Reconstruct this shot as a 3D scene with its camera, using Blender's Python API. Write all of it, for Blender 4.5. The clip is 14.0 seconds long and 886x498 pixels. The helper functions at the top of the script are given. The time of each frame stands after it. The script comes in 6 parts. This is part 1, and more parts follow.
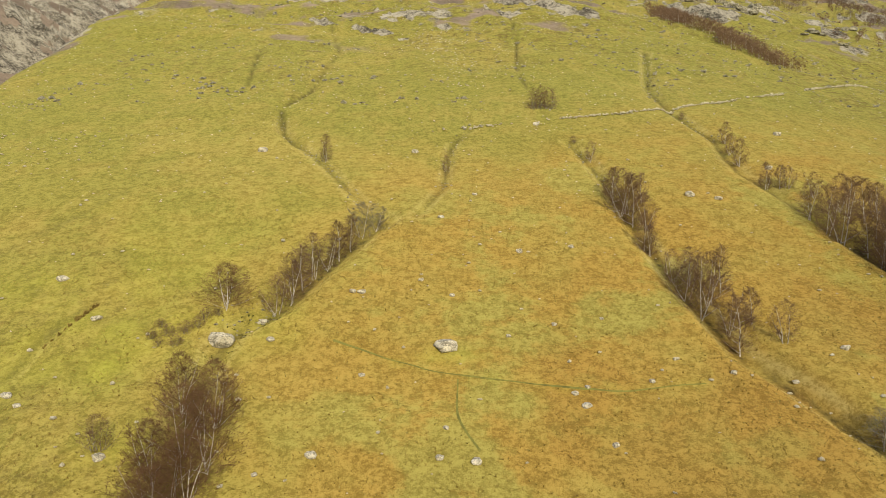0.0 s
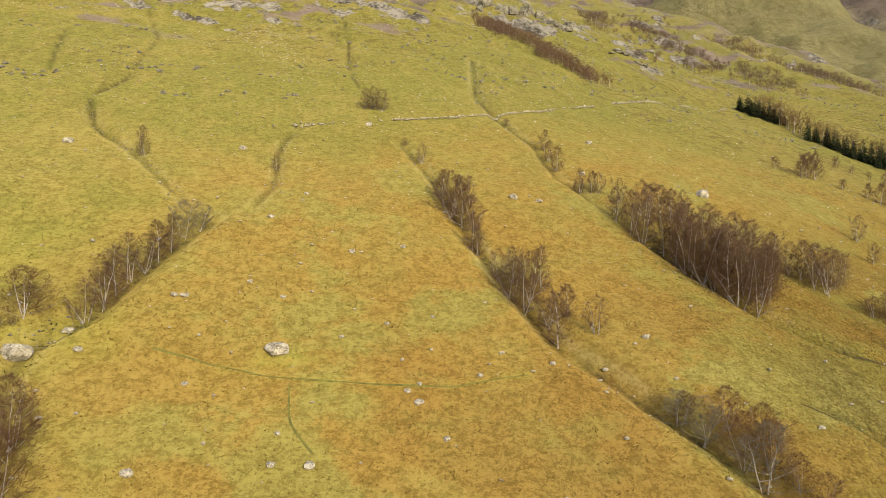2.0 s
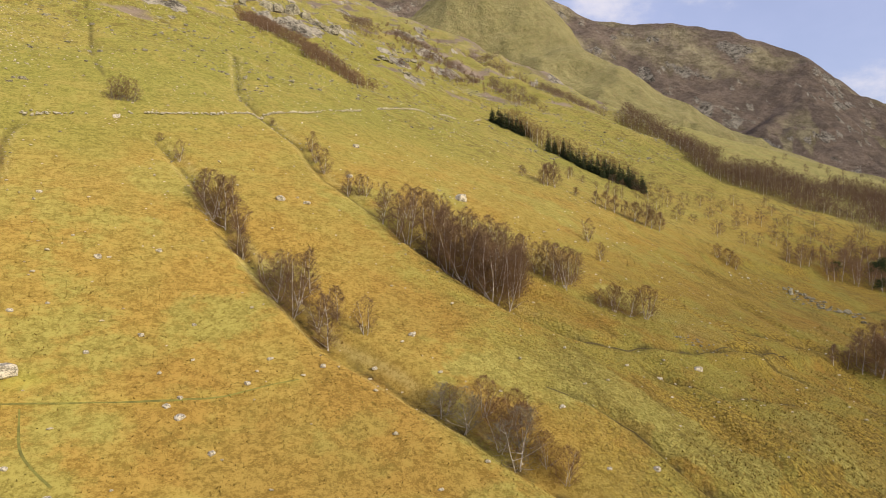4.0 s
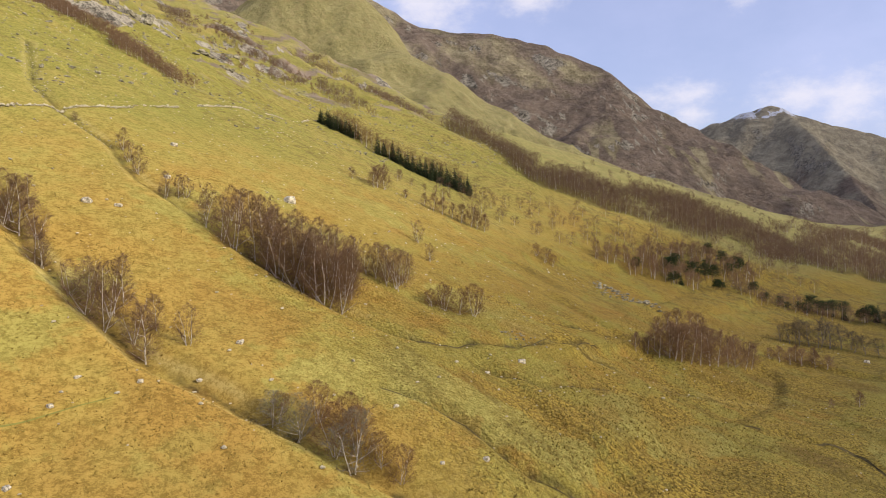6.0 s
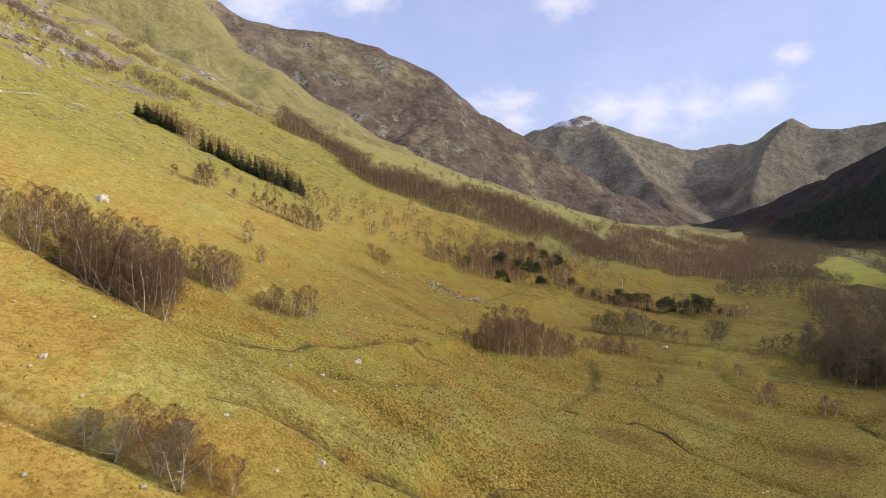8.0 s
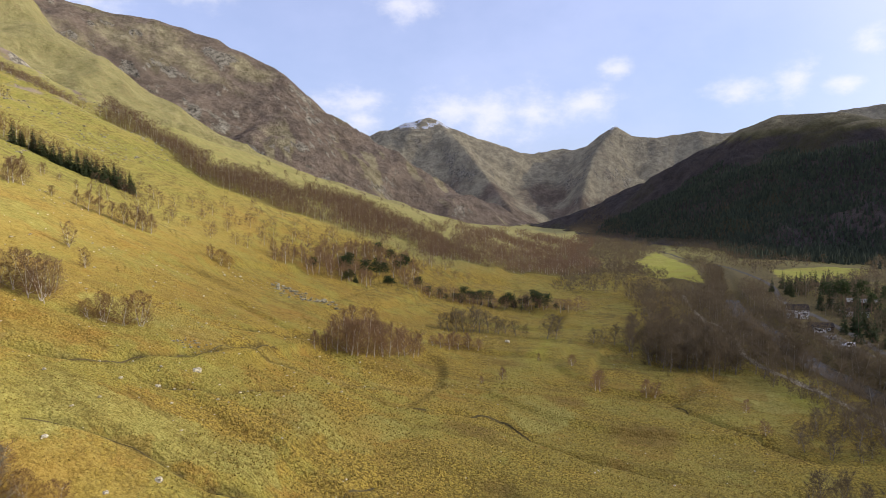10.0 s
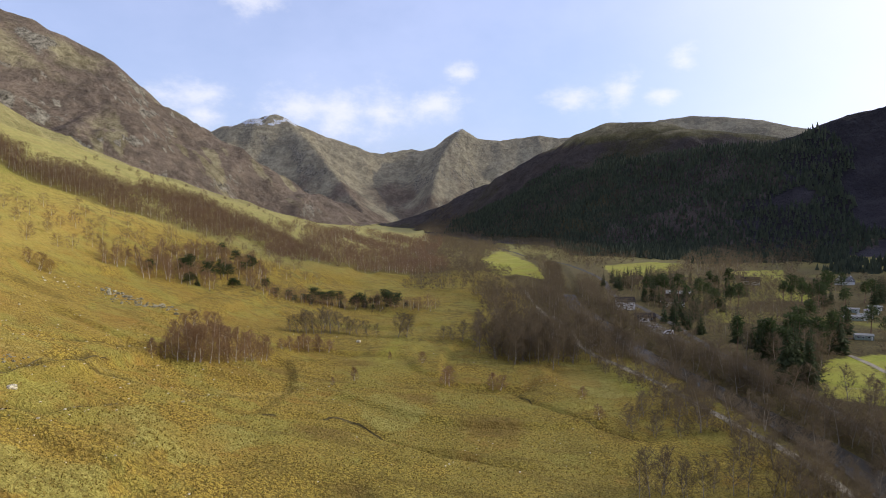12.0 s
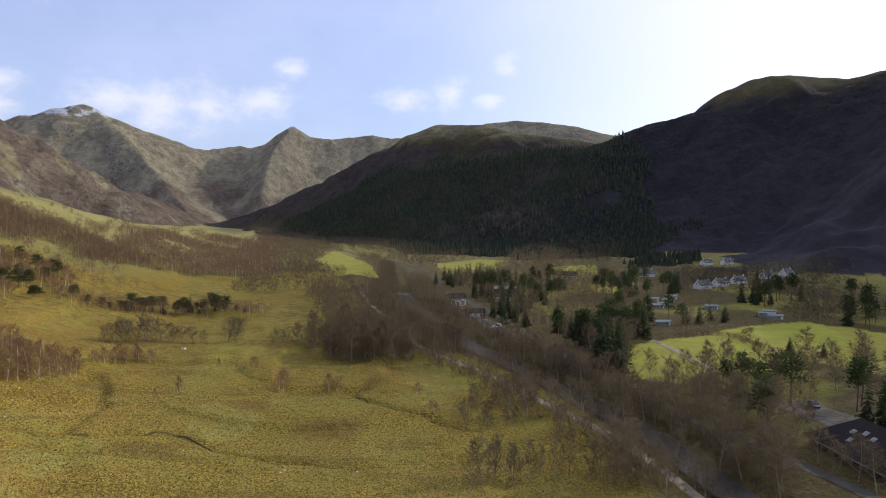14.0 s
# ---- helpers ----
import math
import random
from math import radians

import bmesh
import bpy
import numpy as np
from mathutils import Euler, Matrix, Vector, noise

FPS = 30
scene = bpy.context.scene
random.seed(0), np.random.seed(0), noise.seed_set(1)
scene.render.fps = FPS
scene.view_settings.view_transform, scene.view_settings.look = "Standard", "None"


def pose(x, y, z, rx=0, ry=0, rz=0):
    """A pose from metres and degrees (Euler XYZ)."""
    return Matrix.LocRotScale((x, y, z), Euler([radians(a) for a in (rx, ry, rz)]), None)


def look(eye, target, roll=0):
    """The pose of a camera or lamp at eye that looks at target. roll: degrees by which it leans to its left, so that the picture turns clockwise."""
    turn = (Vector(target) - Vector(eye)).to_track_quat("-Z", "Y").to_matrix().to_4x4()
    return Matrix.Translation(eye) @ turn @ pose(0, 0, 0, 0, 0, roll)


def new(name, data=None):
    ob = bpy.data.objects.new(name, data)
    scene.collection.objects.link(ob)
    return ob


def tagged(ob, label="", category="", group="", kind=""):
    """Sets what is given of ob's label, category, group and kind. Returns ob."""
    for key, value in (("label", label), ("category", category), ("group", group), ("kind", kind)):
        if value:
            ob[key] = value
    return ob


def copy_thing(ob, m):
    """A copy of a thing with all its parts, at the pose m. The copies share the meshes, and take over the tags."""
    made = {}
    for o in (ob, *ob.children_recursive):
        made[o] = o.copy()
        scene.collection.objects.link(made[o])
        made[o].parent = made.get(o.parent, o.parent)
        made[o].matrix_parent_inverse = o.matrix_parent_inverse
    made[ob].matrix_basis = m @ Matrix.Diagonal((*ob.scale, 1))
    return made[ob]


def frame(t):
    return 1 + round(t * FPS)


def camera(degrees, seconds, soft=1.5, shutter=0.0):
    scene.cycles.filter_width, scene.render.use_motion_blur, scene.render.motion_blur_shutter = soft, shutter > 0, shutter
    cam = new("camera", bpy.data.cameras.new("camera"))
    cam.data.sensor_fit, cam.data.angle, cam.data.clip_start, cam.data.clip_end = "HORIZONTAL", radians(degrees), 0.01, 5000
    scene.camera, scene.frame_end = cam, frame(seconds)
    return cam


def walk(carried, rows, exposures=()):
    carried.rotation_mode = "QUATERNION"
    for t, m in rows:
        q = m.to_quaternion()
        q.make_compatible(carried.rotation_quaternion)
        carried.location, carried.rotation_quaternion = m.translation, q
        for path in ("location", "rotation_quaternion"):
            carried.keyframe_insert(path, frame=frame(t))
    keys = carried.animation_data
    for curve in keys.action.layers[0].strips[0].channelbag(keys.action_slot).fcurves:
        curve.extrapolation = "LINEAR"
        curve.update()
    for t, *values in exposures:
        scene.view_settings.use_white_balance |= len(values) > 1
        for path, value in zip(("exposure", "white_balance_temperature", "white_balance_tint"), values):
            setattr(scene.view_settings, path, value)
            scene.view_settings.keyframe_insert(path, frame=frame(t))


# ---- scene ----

# the hover: the craft hangs 52 m over the river flats and turns on the spot
LENS = 66.4
cam = camera(LENS, 14.0, soft=0.6)
EYE = (0.0, 0.0, 52.0)
HEADINGS = (
    (0.0, -0.00, -2.87, 0.59),
    (0.5, -1.69, -2.91, 0.44),
    (1.0, -5.13, -2.93, 0.30),
    (1.5, -9.43, -2.95, 0.16),
    (2.0, -14.06, -2.94, 0.05),
    (2.5, -18.08, -2.92, -0.04),
    (3.0, -22.84, -2.86, -0.11),
    (3.5, -28.20, -2.82, -0.17),
    (4.0, -33.45, -2.73, -0.22),
    (6.5, -50.95, -2.54, 0.11),
    (7.0, -54.62, -2.53, -0.00),
    (7.5, -58.34, -2.53, -0.00),
    (8.0, -61.64, -2.53, 0.07),
    (10.5, -77.62, -2.55, 0.06),
    (11.0, -80.60, -2.57, 0.05),
    (11.5, -83.52, -2.58, 0.09),
    (12.0, -87.12, -2.59, 0.08),
    (12.5, -90.20, -2.60, 0.17),
    (13.0, -93.31, -2.62, 0.20),
    (13.5, -96.60, -2.65, 0.24),
    (14.0, -101.09, -2.67, 0.22),
)
EXPOSURE = ((0.0, -0.2, 6780, 4), (3.0, -0.12, 6700, 12), (7.0, 0.04, 6330, 14), (11.0, 0.14, 6230, 10), (14.0, 0.08, 6200, 9))
walk(cam, [(t, pose(*EYE, 90 + p, r, h)) for t, h, p, r in HEADINGS], EXPOSURE)

# ---- sky and sun ----
SUN_RISE, SUN_TURN = radians(23.5), radians(164.0)
SUN_WAY = (math.sin(SUN_TURN) * math.cos(SUN_RISE), math.cos(SUN_TURN) * math.cos(SUN_RISE), math.sin(SUN_RISE))
world = bpy.data.worlds.new("world")
scene.world = world
world.use_nodes = True


def node(tree, kind, **inputs):
    n = tree.nodes.new(kind)
    for key, value in inputs.items():
        key = key.replace("_", " ")
        n.inputs[int(key[1:]) if key[0] == "i" and key[1:].isdigit() else key].default_value = value
    return n


# fair-weather clouds: bearing, height in degrees, half width, half height
CLOUDS = ((46.3, 17.2, 4.2, 2.4), (54.9, 17.6, 2.8, 1.5), (71.2, 17.2, 2.6, 1.2), (67.0, 9.6, 3.4, 1.3), (67.9, 8.2, 1.7, 1.5), (75.5, 9.0, 3.6, 1.7), (78.5, 8.4, 3.6, 2.2), (82.0, 8.8, 2.6, 2.0), (86.6, 9.3, 2.6, 1.5), (98, 9.6, 2.4, 1.0), (101.8, 10.2, 1.3, 1.6), (106.5, 12.4, 1.1, 1.1), (105.0, 9.6, 1.6, 0.7), (88.5, 12.0, 1.4, 0.8))


def build_sky():
    tree = world.node_tree
    tree.nodes.clear()
    link = tree.links.new
    out = tree.nodes.new("ShaderNodeOutputWorld")
    back = node(tree, "ShaderNodeBackground", Strength=0.15)
    sky = tree.nodes.new("ShaderNodeTexSky")
    sky.sky_type, sky.sun_disc = "NISHITA", False
    sky.sun_elevation, sky.sun_rotation = SUN_RISE, SUN_TURN
    sky.air_density, sky.dust_density, sky.ozone_density = 1.0, 2.2, 6.0
    co = tree.nodes.new("ShaderNodeTexCoord")
    way = co.outputs["Generated"]
    puff = node(tree, "ShaderNodeTexNoise", Scale=24.0, Detail=7.0, Roughness=0.62)
    veil = node(tree, "ShaderNodeTexNoise", Scale=3.5, Detail=5.0, Roughness=0.6)
    stretch = tree.nodes.new("ShaderNodeMapping")
    stretch.inputs["Scale"].default_value = (1, 1, 1.7)
    link(way, stretch.inputs[0])
    link(stretch.outputs[0], puff.inputs["Vector"])
    link(stretch.outputs[0], veil.inputs["Vector"])

    def maths(how, a, b):
        n = tree.nodes.new("ShaderNodeMath")
        n.operation = how
        for k, v in enumerate((a, b)):
            if isinstance(v, float):
                n.inputs[k].default_value = v
            else:
                link(v, n.inputs[k])
        return n.outputs[0]

    def span(v, low, high, top):
        n = tree.nodes.new("ShaderNodeMapRange")
        n.interpolation_type = "SMOOTHSTEP"
        for k, x in enumerate((low, high, 0.0, top)):
            n.inputs[k + 1].default_value = x
        link(v, n.inputs[0])
        return n.outputs[0]

    cover = None
    for bearing, rise, wide, tall in CLOUDS:
        a, e = radians(bearing), radians(rise)
        m = tree.nodes.new("ShaderNodeVectorMath")
        m.operation = "SUBTRACT"
        m.inputs[1].default_value = (math.sin(a) * math.cos(e), math.cos(a) * math.cos(e), math.sin(e))
        link(way, m.inputs[0])
        q = tree.nodes.new("ShaderNodeVectorMath")
        q.operation = "MULTIPLY"
        q.inputs[1].default_value = (1 / radians(wide), 1 / radians(wide), 1 / radians(tall))
        link(m.outputs[0], q.inputs[0])
        d = tree.nodes.new("ShaderNodeVectorMath")
        d.operation = "LENGTH"
        link(q.outputs[0], d.inputs[0])
        near = maths("SUBTRACT", 1.0, d.outputs["Value"])
        cover = near if cover is None else maths("MAXIMUM", cover, near)
    mask = span(maths("ADD", cover, maths("MULTIPLY", maths("SUBTRACT", puff.outputs[0], 0.5), 2.4)), -0.35, 1.25, 0.72)
    thin = maths("ADD", span(veil.outputs[0], 0.3, 0.85, 0.12), 0.32)
    # thin bright haze on the side of the sun
    dot = tree.nodes.new("ShaderNodeVectorMath")
    dot.operation = "DOT_PRODUCT"
    dot.inputs[1].default_value = SUN_WAY
    link(way, dot.inputs[0])
    haze = span(dot.outputs["Value"], 0.38, 1.0, 0.95)
    mix = tree.nodes.new("ShaderNodeMix")
    mix.data_type = "RGBA"
    link(thin, mix.inputs[0])
    link(sky.outputs[0], mix.inputs[6])
    mix.inputs[7].default_value = (6.7, 6.7, 9.0, 1)
    heap = tree.nodes.new("ShaderNodeMix")
    heap.data_type = "RGBA"
    link(mask, heap.inputs[0])
    link(mix.outputs[2], heap.inputs[6])
    heap.inputs[7].default_value = (6.3, 6.1, 6.4, 1)
    glare = tree.nodes.new("ShaderNodeMix")
    glare.data_type = "RGBA"
    link(haze, glare.inputs[0])
    link(heap.outputs[2], glare.inputs[6])
    glare.inputs[7].default_value = (7.5, 7.2, 7.8, 1)
    link(glare.outputs[2], back.inputs[0])
    link(back.outputs[0], out.inputs[0])


build_sky()
sun_data = bpy.data.lights.new("sun", "SUN")
sun_data.energy, sun_data.angle, sun_data.color = 3.2, radians(0.6), (1.0, 0.91, 0.77)
sun = new("sun", sun_data)
sun.matrix_world = look([500 * c for c in SUN_WAY], (0, 0, 0))

# ---- lie of the land ----
# terrain begin


def hash2(ix, iy, seed):
    h = (ix.astype(np.int64) * 374761393 + iy.astype(np.int64) * 668265263 + seed * 1442695041) & 0x7FFFFFFF
    h = ((h ^ (h >> 13)) * 1274126177) & 0x7FFFFFFF
    return ((h ^ (h >> 16)) & 0xFFFF) / 65535.0


def vnoise(x, y, seed=0):
    ix, iy = np.floor(x), np.floor(y)
    fx, fy = x - ix, y - iy
    fx, fy = fx * fx * (3 - 2 * fx), fy * fy * (3 - 2 * fy)
    a, b = hash2(ix, iy, seed), hash2(ix + 1, iy, seed)
    c, d = hash2(ix, iy + 1, seed), hash2(ix + 1, iy + 1, seed)
    return (a + (b - a) * fx) * (1 - fy) + (c + (d - c) * fx) * fy


def fbm(x, y, octaves=4, seed=0):
    total, amp, norm = 0.0, 1.0, 0.0
    for k in range(octaves):
        total = total + amp * (vnoise(x, y, seed + k) * 2 - 1)
        norm += amp
        x, y, amp = x * 2.03 + 17.1, y * 2.03 + 5.3, amp * 0.5
    return total / norm


def ridged(x, y, octaves=4, seed=0):
    total, amp, norm = 0.0, 1.0, 0.0
    for k in range(octaves):
        total = total + amp * (1 - np.abs(vnoise(x, y, seed + k) * 2 - 1) * 2)
        norm += amp
        x, y, amp = x * 2.1 + 9.7, y * 2.1 + 3.1, amp * 0.5
    return total / norm


def ramp(a, b, v):
    t = np.clip((v - a) / (b - a), 0, 1)
    return t * t * (3 - 2 * t)


def soft(v, w):
    return w * np.logaddexp(0, v / w)


def along(line, x, y):
    """Distance to a line of points, and the third number blended along it."""
    best, value = np.full(np.shape(x), 1e9), np.zeros(np.shape(x))
    for p, q in zip(line[:-1], line[1:]):
        dx, dy = q[0] - p[0], q[1] - p[1]
        u = np.clip(((x - p[0]) * dx + (y - p[1]) * dy) / (dx * dx + dy * dy), 0, 1)
        d = np.hypot(x - p[0] - u * dx, y - p[1] - u * dy)
        near = d < best
        value = np.where(near, p[2] + u * (q[2] - p[2]), value)
        best = np.where(near, d, best)
    return best, value


RIDGES = (
    # green spur
    (((940, 1230, 620), (975, 1139, 534), (976, 1003, 393), (1003, 904, 339), (1060, 836, 273), (1150, 762, 209), (1284, 630, 139), (1410, 512, 93), (1500, 440, 40)), 0.62, 260, 60),
    # dark mountain
    (((1300, 2250, 1150), (1459, 2030, 977), (1645, 1816, 820), (1715, 1678, 726), (1809, 1577, 699), (1884, 1486, 698), (1958, 1299, 634), (2013, 1112, 537), (2133, 986, 405), (2269, 924, 332), (2475, 798, 207), (2728, 631, 56)), 0.6, 420, 70),
    # snow-streaked summit and its spur
    (((3964, 1910, 655), (4074, 1662, 583), (4072, 1530, 615), (4088, 1333, 669), (4120, 1233, 700), (4100, 1118, 631), (4199, 926, 558), (4350, 661, 472), (4473, 491, 496)), 0.65, 420, 80),
    (((4129, 1199, 678), (3787, 934, 478), (3430, 697, 248), (3057, 517, 84)), 0.8, 300, 90),
    # second summit and its spur
    (((4548, 691, 480), (4477, 454, 507), (4441, 284, 511), (4396, 192, 577), (4399, 102, 632), (4400, -5, 563), (4442, -271, 569), (4431, -409, 586), (4455, -636, 574), (4523, -837, 542)), 0.8, 420, 100),
    (((4399, 102, 612), (4190, 158, 535), (3970, 205, 425), (3720, 230, 275), (3480, 242, 150)), 0.95, 300, 110),
    # wooded hill, the wooded ridge before it, and the fell behind
    (((2190, 205, 42), (1999, 77, 91), (1899, -49, 147), (1845, -138, 190), (1736, -217, 231), (1679, -267, 259), (1617, -326, 275), (1551, -394, 269), (1437, -429, 236), (1400, -700, 200)), 0.75, 170, 120),
    (((1500, -14, 70), (1340, -167, 132), (1219, -277, 152), (1150, -343, 162), (1085, -382, 162), (1058, -451, 156), (1039, -492, 150)), 0.58, 110, 130),
    (((4062, -1067, 606), (3914, -1220, 627), (3773, -1329, 597), (3611, -1472, 556), (3459, -1573, 499), (3319, -1636, 448), (3200, -2400, 500)), 0.45, 400, 140),
    # the dark fell over the hamlet, and the valley side behind, unseen and raised to shade the flats
    (((1237, -540, 166), (1166, -575, 191), (1090, -611, 215), (1062, -659, 229), (1075, -731, 277), (1060, -753, 287), (1023, -802, 289), (986, -847, 280), (965, -871, 272), (899, -869, 270), (700, -930, 300), (450, -950, 330), (0, -960, 330), (-900, -1100, 300), (-2500, -900, 320)), 0.64, 170, 150),
)
# line of (x, y, strength), depth, half width
GULLIES = (
    (((30, 163, 0.5), (33, 150, 0.8), (34, 120, 1), (36, 99, 1), (38, 86, 1), (44, 73, 0.9), (50, 60, 1), (56, 48, 1), (64, 30, 0.6)), 1.9, 2.1),
    (((-44, 186, 0.4), (-41, 175, 0.6), (-26, 150, 0.6), (-15, 128, 0.5)), 1.2, 1.8),
    (((-10, 122, 0.7), (-17, 111, 1), (-23, 99, 1.1), (-29, 90, 0.7), (-30, 78, 0.8), (-27, 64, 1), (-24, 45, 0.8)), 2.1, 2.7),
    (((78, 263, 0.9), (65, 215, 1), (63, 187, 0.8), (66, 166, 0.8), (63, 145, 0.7), (68, 125, 0.8), (69, 107, 1), (74, 91, 0.8), (84, 76, 0.4)), 1.8, 2.3),
    (((64, 70, 0.5), (68.8, 62.6, 0.9), (70, 59, 1), (70.5, 56, 1), (70.5, 53, 1), (71, 49, 1), (78, 42, 0.8), (92, 36, 0.5)), 1.2, 1.2),
    (((133.7, 46, 0.5), (140.4, 38, 0.8), (144.5, 27.4, 1), (139.9, 21.9, 1), (135.7, 17.8, 1), (131.5, 8.5, 1), (130.5, -0.3, 1), (127.6, -14.4, 1), (130.3, -28.7, 1), (133, -45, 0.8)), 1.2, 1.2),
    (((193.2, 23.4, 0.7), (194, 14, 0.9), (191.6, 4.3, 1), (185, -9.9, 1), (169.9, -18.4, 1), (156.3, -29.7, 1), (150, -38, 0.6)), 1.2, 1.2),
    (((7, 173, 0.5), (2, 163, 0.8), (0, 137, 0.7), (-5, 123, 0.5)), 1.1, 1.6),
    (((110, 82, 0.5), (125, 72, 0.8), (140, 60, 0.8), (165, 45, 0.6)), 0.8, 2.0),
    (((86.2, 71.7, 0.6), (89, 68.4, 1), (93.2, 63, 1), (101, 62, 0.8), (112, 58, 0.5)), 1.1, 1.1),
    (((75, 89, 0.5), (80, 83, 0.9), (86, 78, 0.9), (99, 75.5, 0.8), (111, 76, 0.9), (124, 75, 0.7), (135, 76, 0.4)), 0.9, 1.3),
    (((111, 103, 0.5), (120, 101, 0.8), (128, 93, 0.9), (138, 87, 1), (147, 84, 1), (160, 81, 0.6)), 0.9, 1.5),
    # rills of the upper slope
    (((-56, 343, 0.4), (-40, 268, 0.7), (-40, 208, 0.9), (-45, 192, 1), (-40, 173, 1), (-34, 163, 0.7)), 1.2, 1.5),
    (((-70, 268, 0.6), (-66, 243, 0.9), (-61, 215, 0.7)), 1.0, 1.4),
    (((33, 329, 0.7), (30, 274, 0.9), (25, 224, 0.9), (26, 207, 0.6)), 1.1, 1.4),
    (((-88, 143, 0.2), (-79, 149, 0.3), (-72, 150, 0.35), (-58, 156, 0.35), (-44, 162, 0.25)), 0.6, 1.0),
    (((-72, 110, 0.3), (-70, 117, 0.35), (-67, 124, 0.4), (-63, 135, 0.3)), 0.6, 1.0),
    (((-55, 76, 0.3), (-53, 82, 0.5), (-53, 87, 0.55), (-52, 93, 0.5), (-50, 99, 0.3)), 1.0, 1.6),
    # ravine between the crags and the green spur
    (((384, 600, 0.6), (382, 546, 0.9), (378, 478, 1), (390, 440, 1), (393, 405, 1), (389, 370, 0.8), (386, 325, 0.4)), 6.0, 13.0),
)

RIVER = ((-400, -60, 14), (-150, -72, 14), (0, -74, 14), (111, -77, 13), (148, -78, 13), (200, -71, 12), (260, -61, 12), (317, -60, 12), (367, -55, 11), (430, -58, 11), (520, -68, 11), (620, -76, 10), (750, -70, 10), (1000, -30, 9), (1500, 60, 8))


def crest_of(line, x, y):
    """Distance to a ridge line, and its height blended over the stretches near by."""
    best, total, weight = np.full(np.shape(x), 1e9), 0.0, 0.0
    for p, q in zip(line[:-1], line[1:]):
        dx, dy = q[0] - p[0], q[1] - p[1]
        u = np.clip(((x - p[0]) * dx + (y - p[1]) * dy) / (dx * dx + dy * dy), 0, 1)
        d = np.hypot(x - p[0] - u * dx, y - p[1] - u * dy)
        w = (d + 12.0) ** -4
        total, weight = total + w * (p[2] + u * (q[2] - p[2])), weight + w
        best = np.minimum(best, d)
    return best, total / weight


# hills with broad rounded tops: seed and radius
ROUND = {120: 80, 150: 60, 140: 160, 60: 40}


def mountain(x, y, line, fall, rough, seed):
    d, crest = crest_of(line, x, y)
    if seed in ROUND:
        d = np.hypot(d, ROUND[seed]) - ROUND[seed]
    r = ridged(x / rough, y / rough, 5, seed)
    g = ridged(x / 90, y / 90, 3, seed + 9)
    z = crest - fall * d * (1 + 0.25 * fbm(x / rough, y / rough, 3, seed + 5))
    cut = np.minimum(1, d / 160)
    rib = ridged((x + y) / 70 + 0.6 * r, (x - y) / 240, 3, seed + 13)
    c = ridged(x / 36, y / 36, 3, seed + 17)
    z = z + (c - 0.2) * 7 * np.minimum(1, d / 70) * ramp(70, 180, z)
    return z + (r - 0.3) * 0.12 * rough * cut + g * 9 * np.minimum(1, d / 60) + g * 4 + (rib - 0.2) * 13 * cut * ramp(60, 260, z)


def strip_edge(x):
    """Where the pasture strip of the valley side ends, uphill."""
    return np.interp(x, (380, 460, 562, 600, 658, 758, 900, 1088, 1300, 1700), (520, 385, 300, 258, 226, 188, 160, 130, 110, 100))


def land(x, y):
    x, y = np.asarray(x, float), np.asarray(y, float)
    shift = 80 * ramp(40, 300, x)
    yy = y - shift + 5 * fbm(x / 90, y / 90, 3, 3)
    hill = 0.45 * soft(yy - 7, 25.0)
    # gully side away to the west, and the hollow behind the crags
    west = -x - 0.129 * y
    away = ramp(90, 180, y)
    hill = hill + away * (-1.0 * soft(west - 120, 5) + 2.3 * soft(west - 168, 8) - 1.3 * soft(west - 205, 10))
    hill = hill - 0.38 * soft(x - 440, 25) * ramp(300, 470, y)
    hill = np.maximum(hill - 0.62 * soft(y - strip_edge(x), 10) * ramp(440, 540, x), 0.1 * hill)
    crag = ramp(190, 420, yy)
    hill = hill + crag * (7 * ridged(x / 55, y / 38, 4, 21) + 2.5 * ridged(x / 17, y / 12, 3, 25))
    hill = hill + ramp(130, 220, yy) * 1.6 * fbm(x / 26, y / 40, 3, 27)
    step = ramp(0.52, 0.62, vnoise(x / 60 + 0.02 * y, y / 45, 28)) * crag
    hill = hill + 3 * step
    floor = 0.011 * np.maximum(0, x) + 0.02 * soft(-y - 330, 40)
    z = hill + floor
    moor = ramp(-60, -20, y) * (1 - ramp(60, 160, yy))
    z = z + moor * (1.6 * fbm(x / 38, y / 38, 3, 41) + 0.5 * fbm(x / 8, y / 8, 3, 44))
    z = z + moor * ramp(30, 90, x) * (2.0 * ramp(0.48, 0.58, vnoise(x / 75, y / 21, 47)) + 1.3 * ramp(0.40, 0.47, vnoise(x / 24 + 5, y / 40, 48)) - 1.6)
    z = z + 0.25 * fbm(x / 9, y / 9, 3, 31) + 1.2 * fbm(x / 60, y / 60, 3, 33) * ramp(-40, 30, y)
    for line, deep, wide in GULLIES:
        d, k = along(line, x, y)
        z = z - deep * k * np.exp(-((d + 0.6 * fbm(x / 6, y / 6, 2, 51)) / (wide * (0.35 + 0.65 * k))) ** 2)
    d, w = along(RIVER, x, y)
    z = z - 1.7 * (1 - ramp(w * 0.42, w * 0.62, d))
    for line, fall, rough, seed in RIDGES:
        m = mountain(x, y, line, fall, rough, seed)
        z = soft(m - z, 12.0) + z
    return z


def at(x, y):
    return float(land(np.array([x]), np.array([y]))[0])


# terrain end

# ---- materials ----


def bare(name):
    m = bpy.data.materials.new(name)
    m.use_nodes = True
    t = m.node_tree
    return m, t, t.nodes["Principled BSDF"], t.links.new


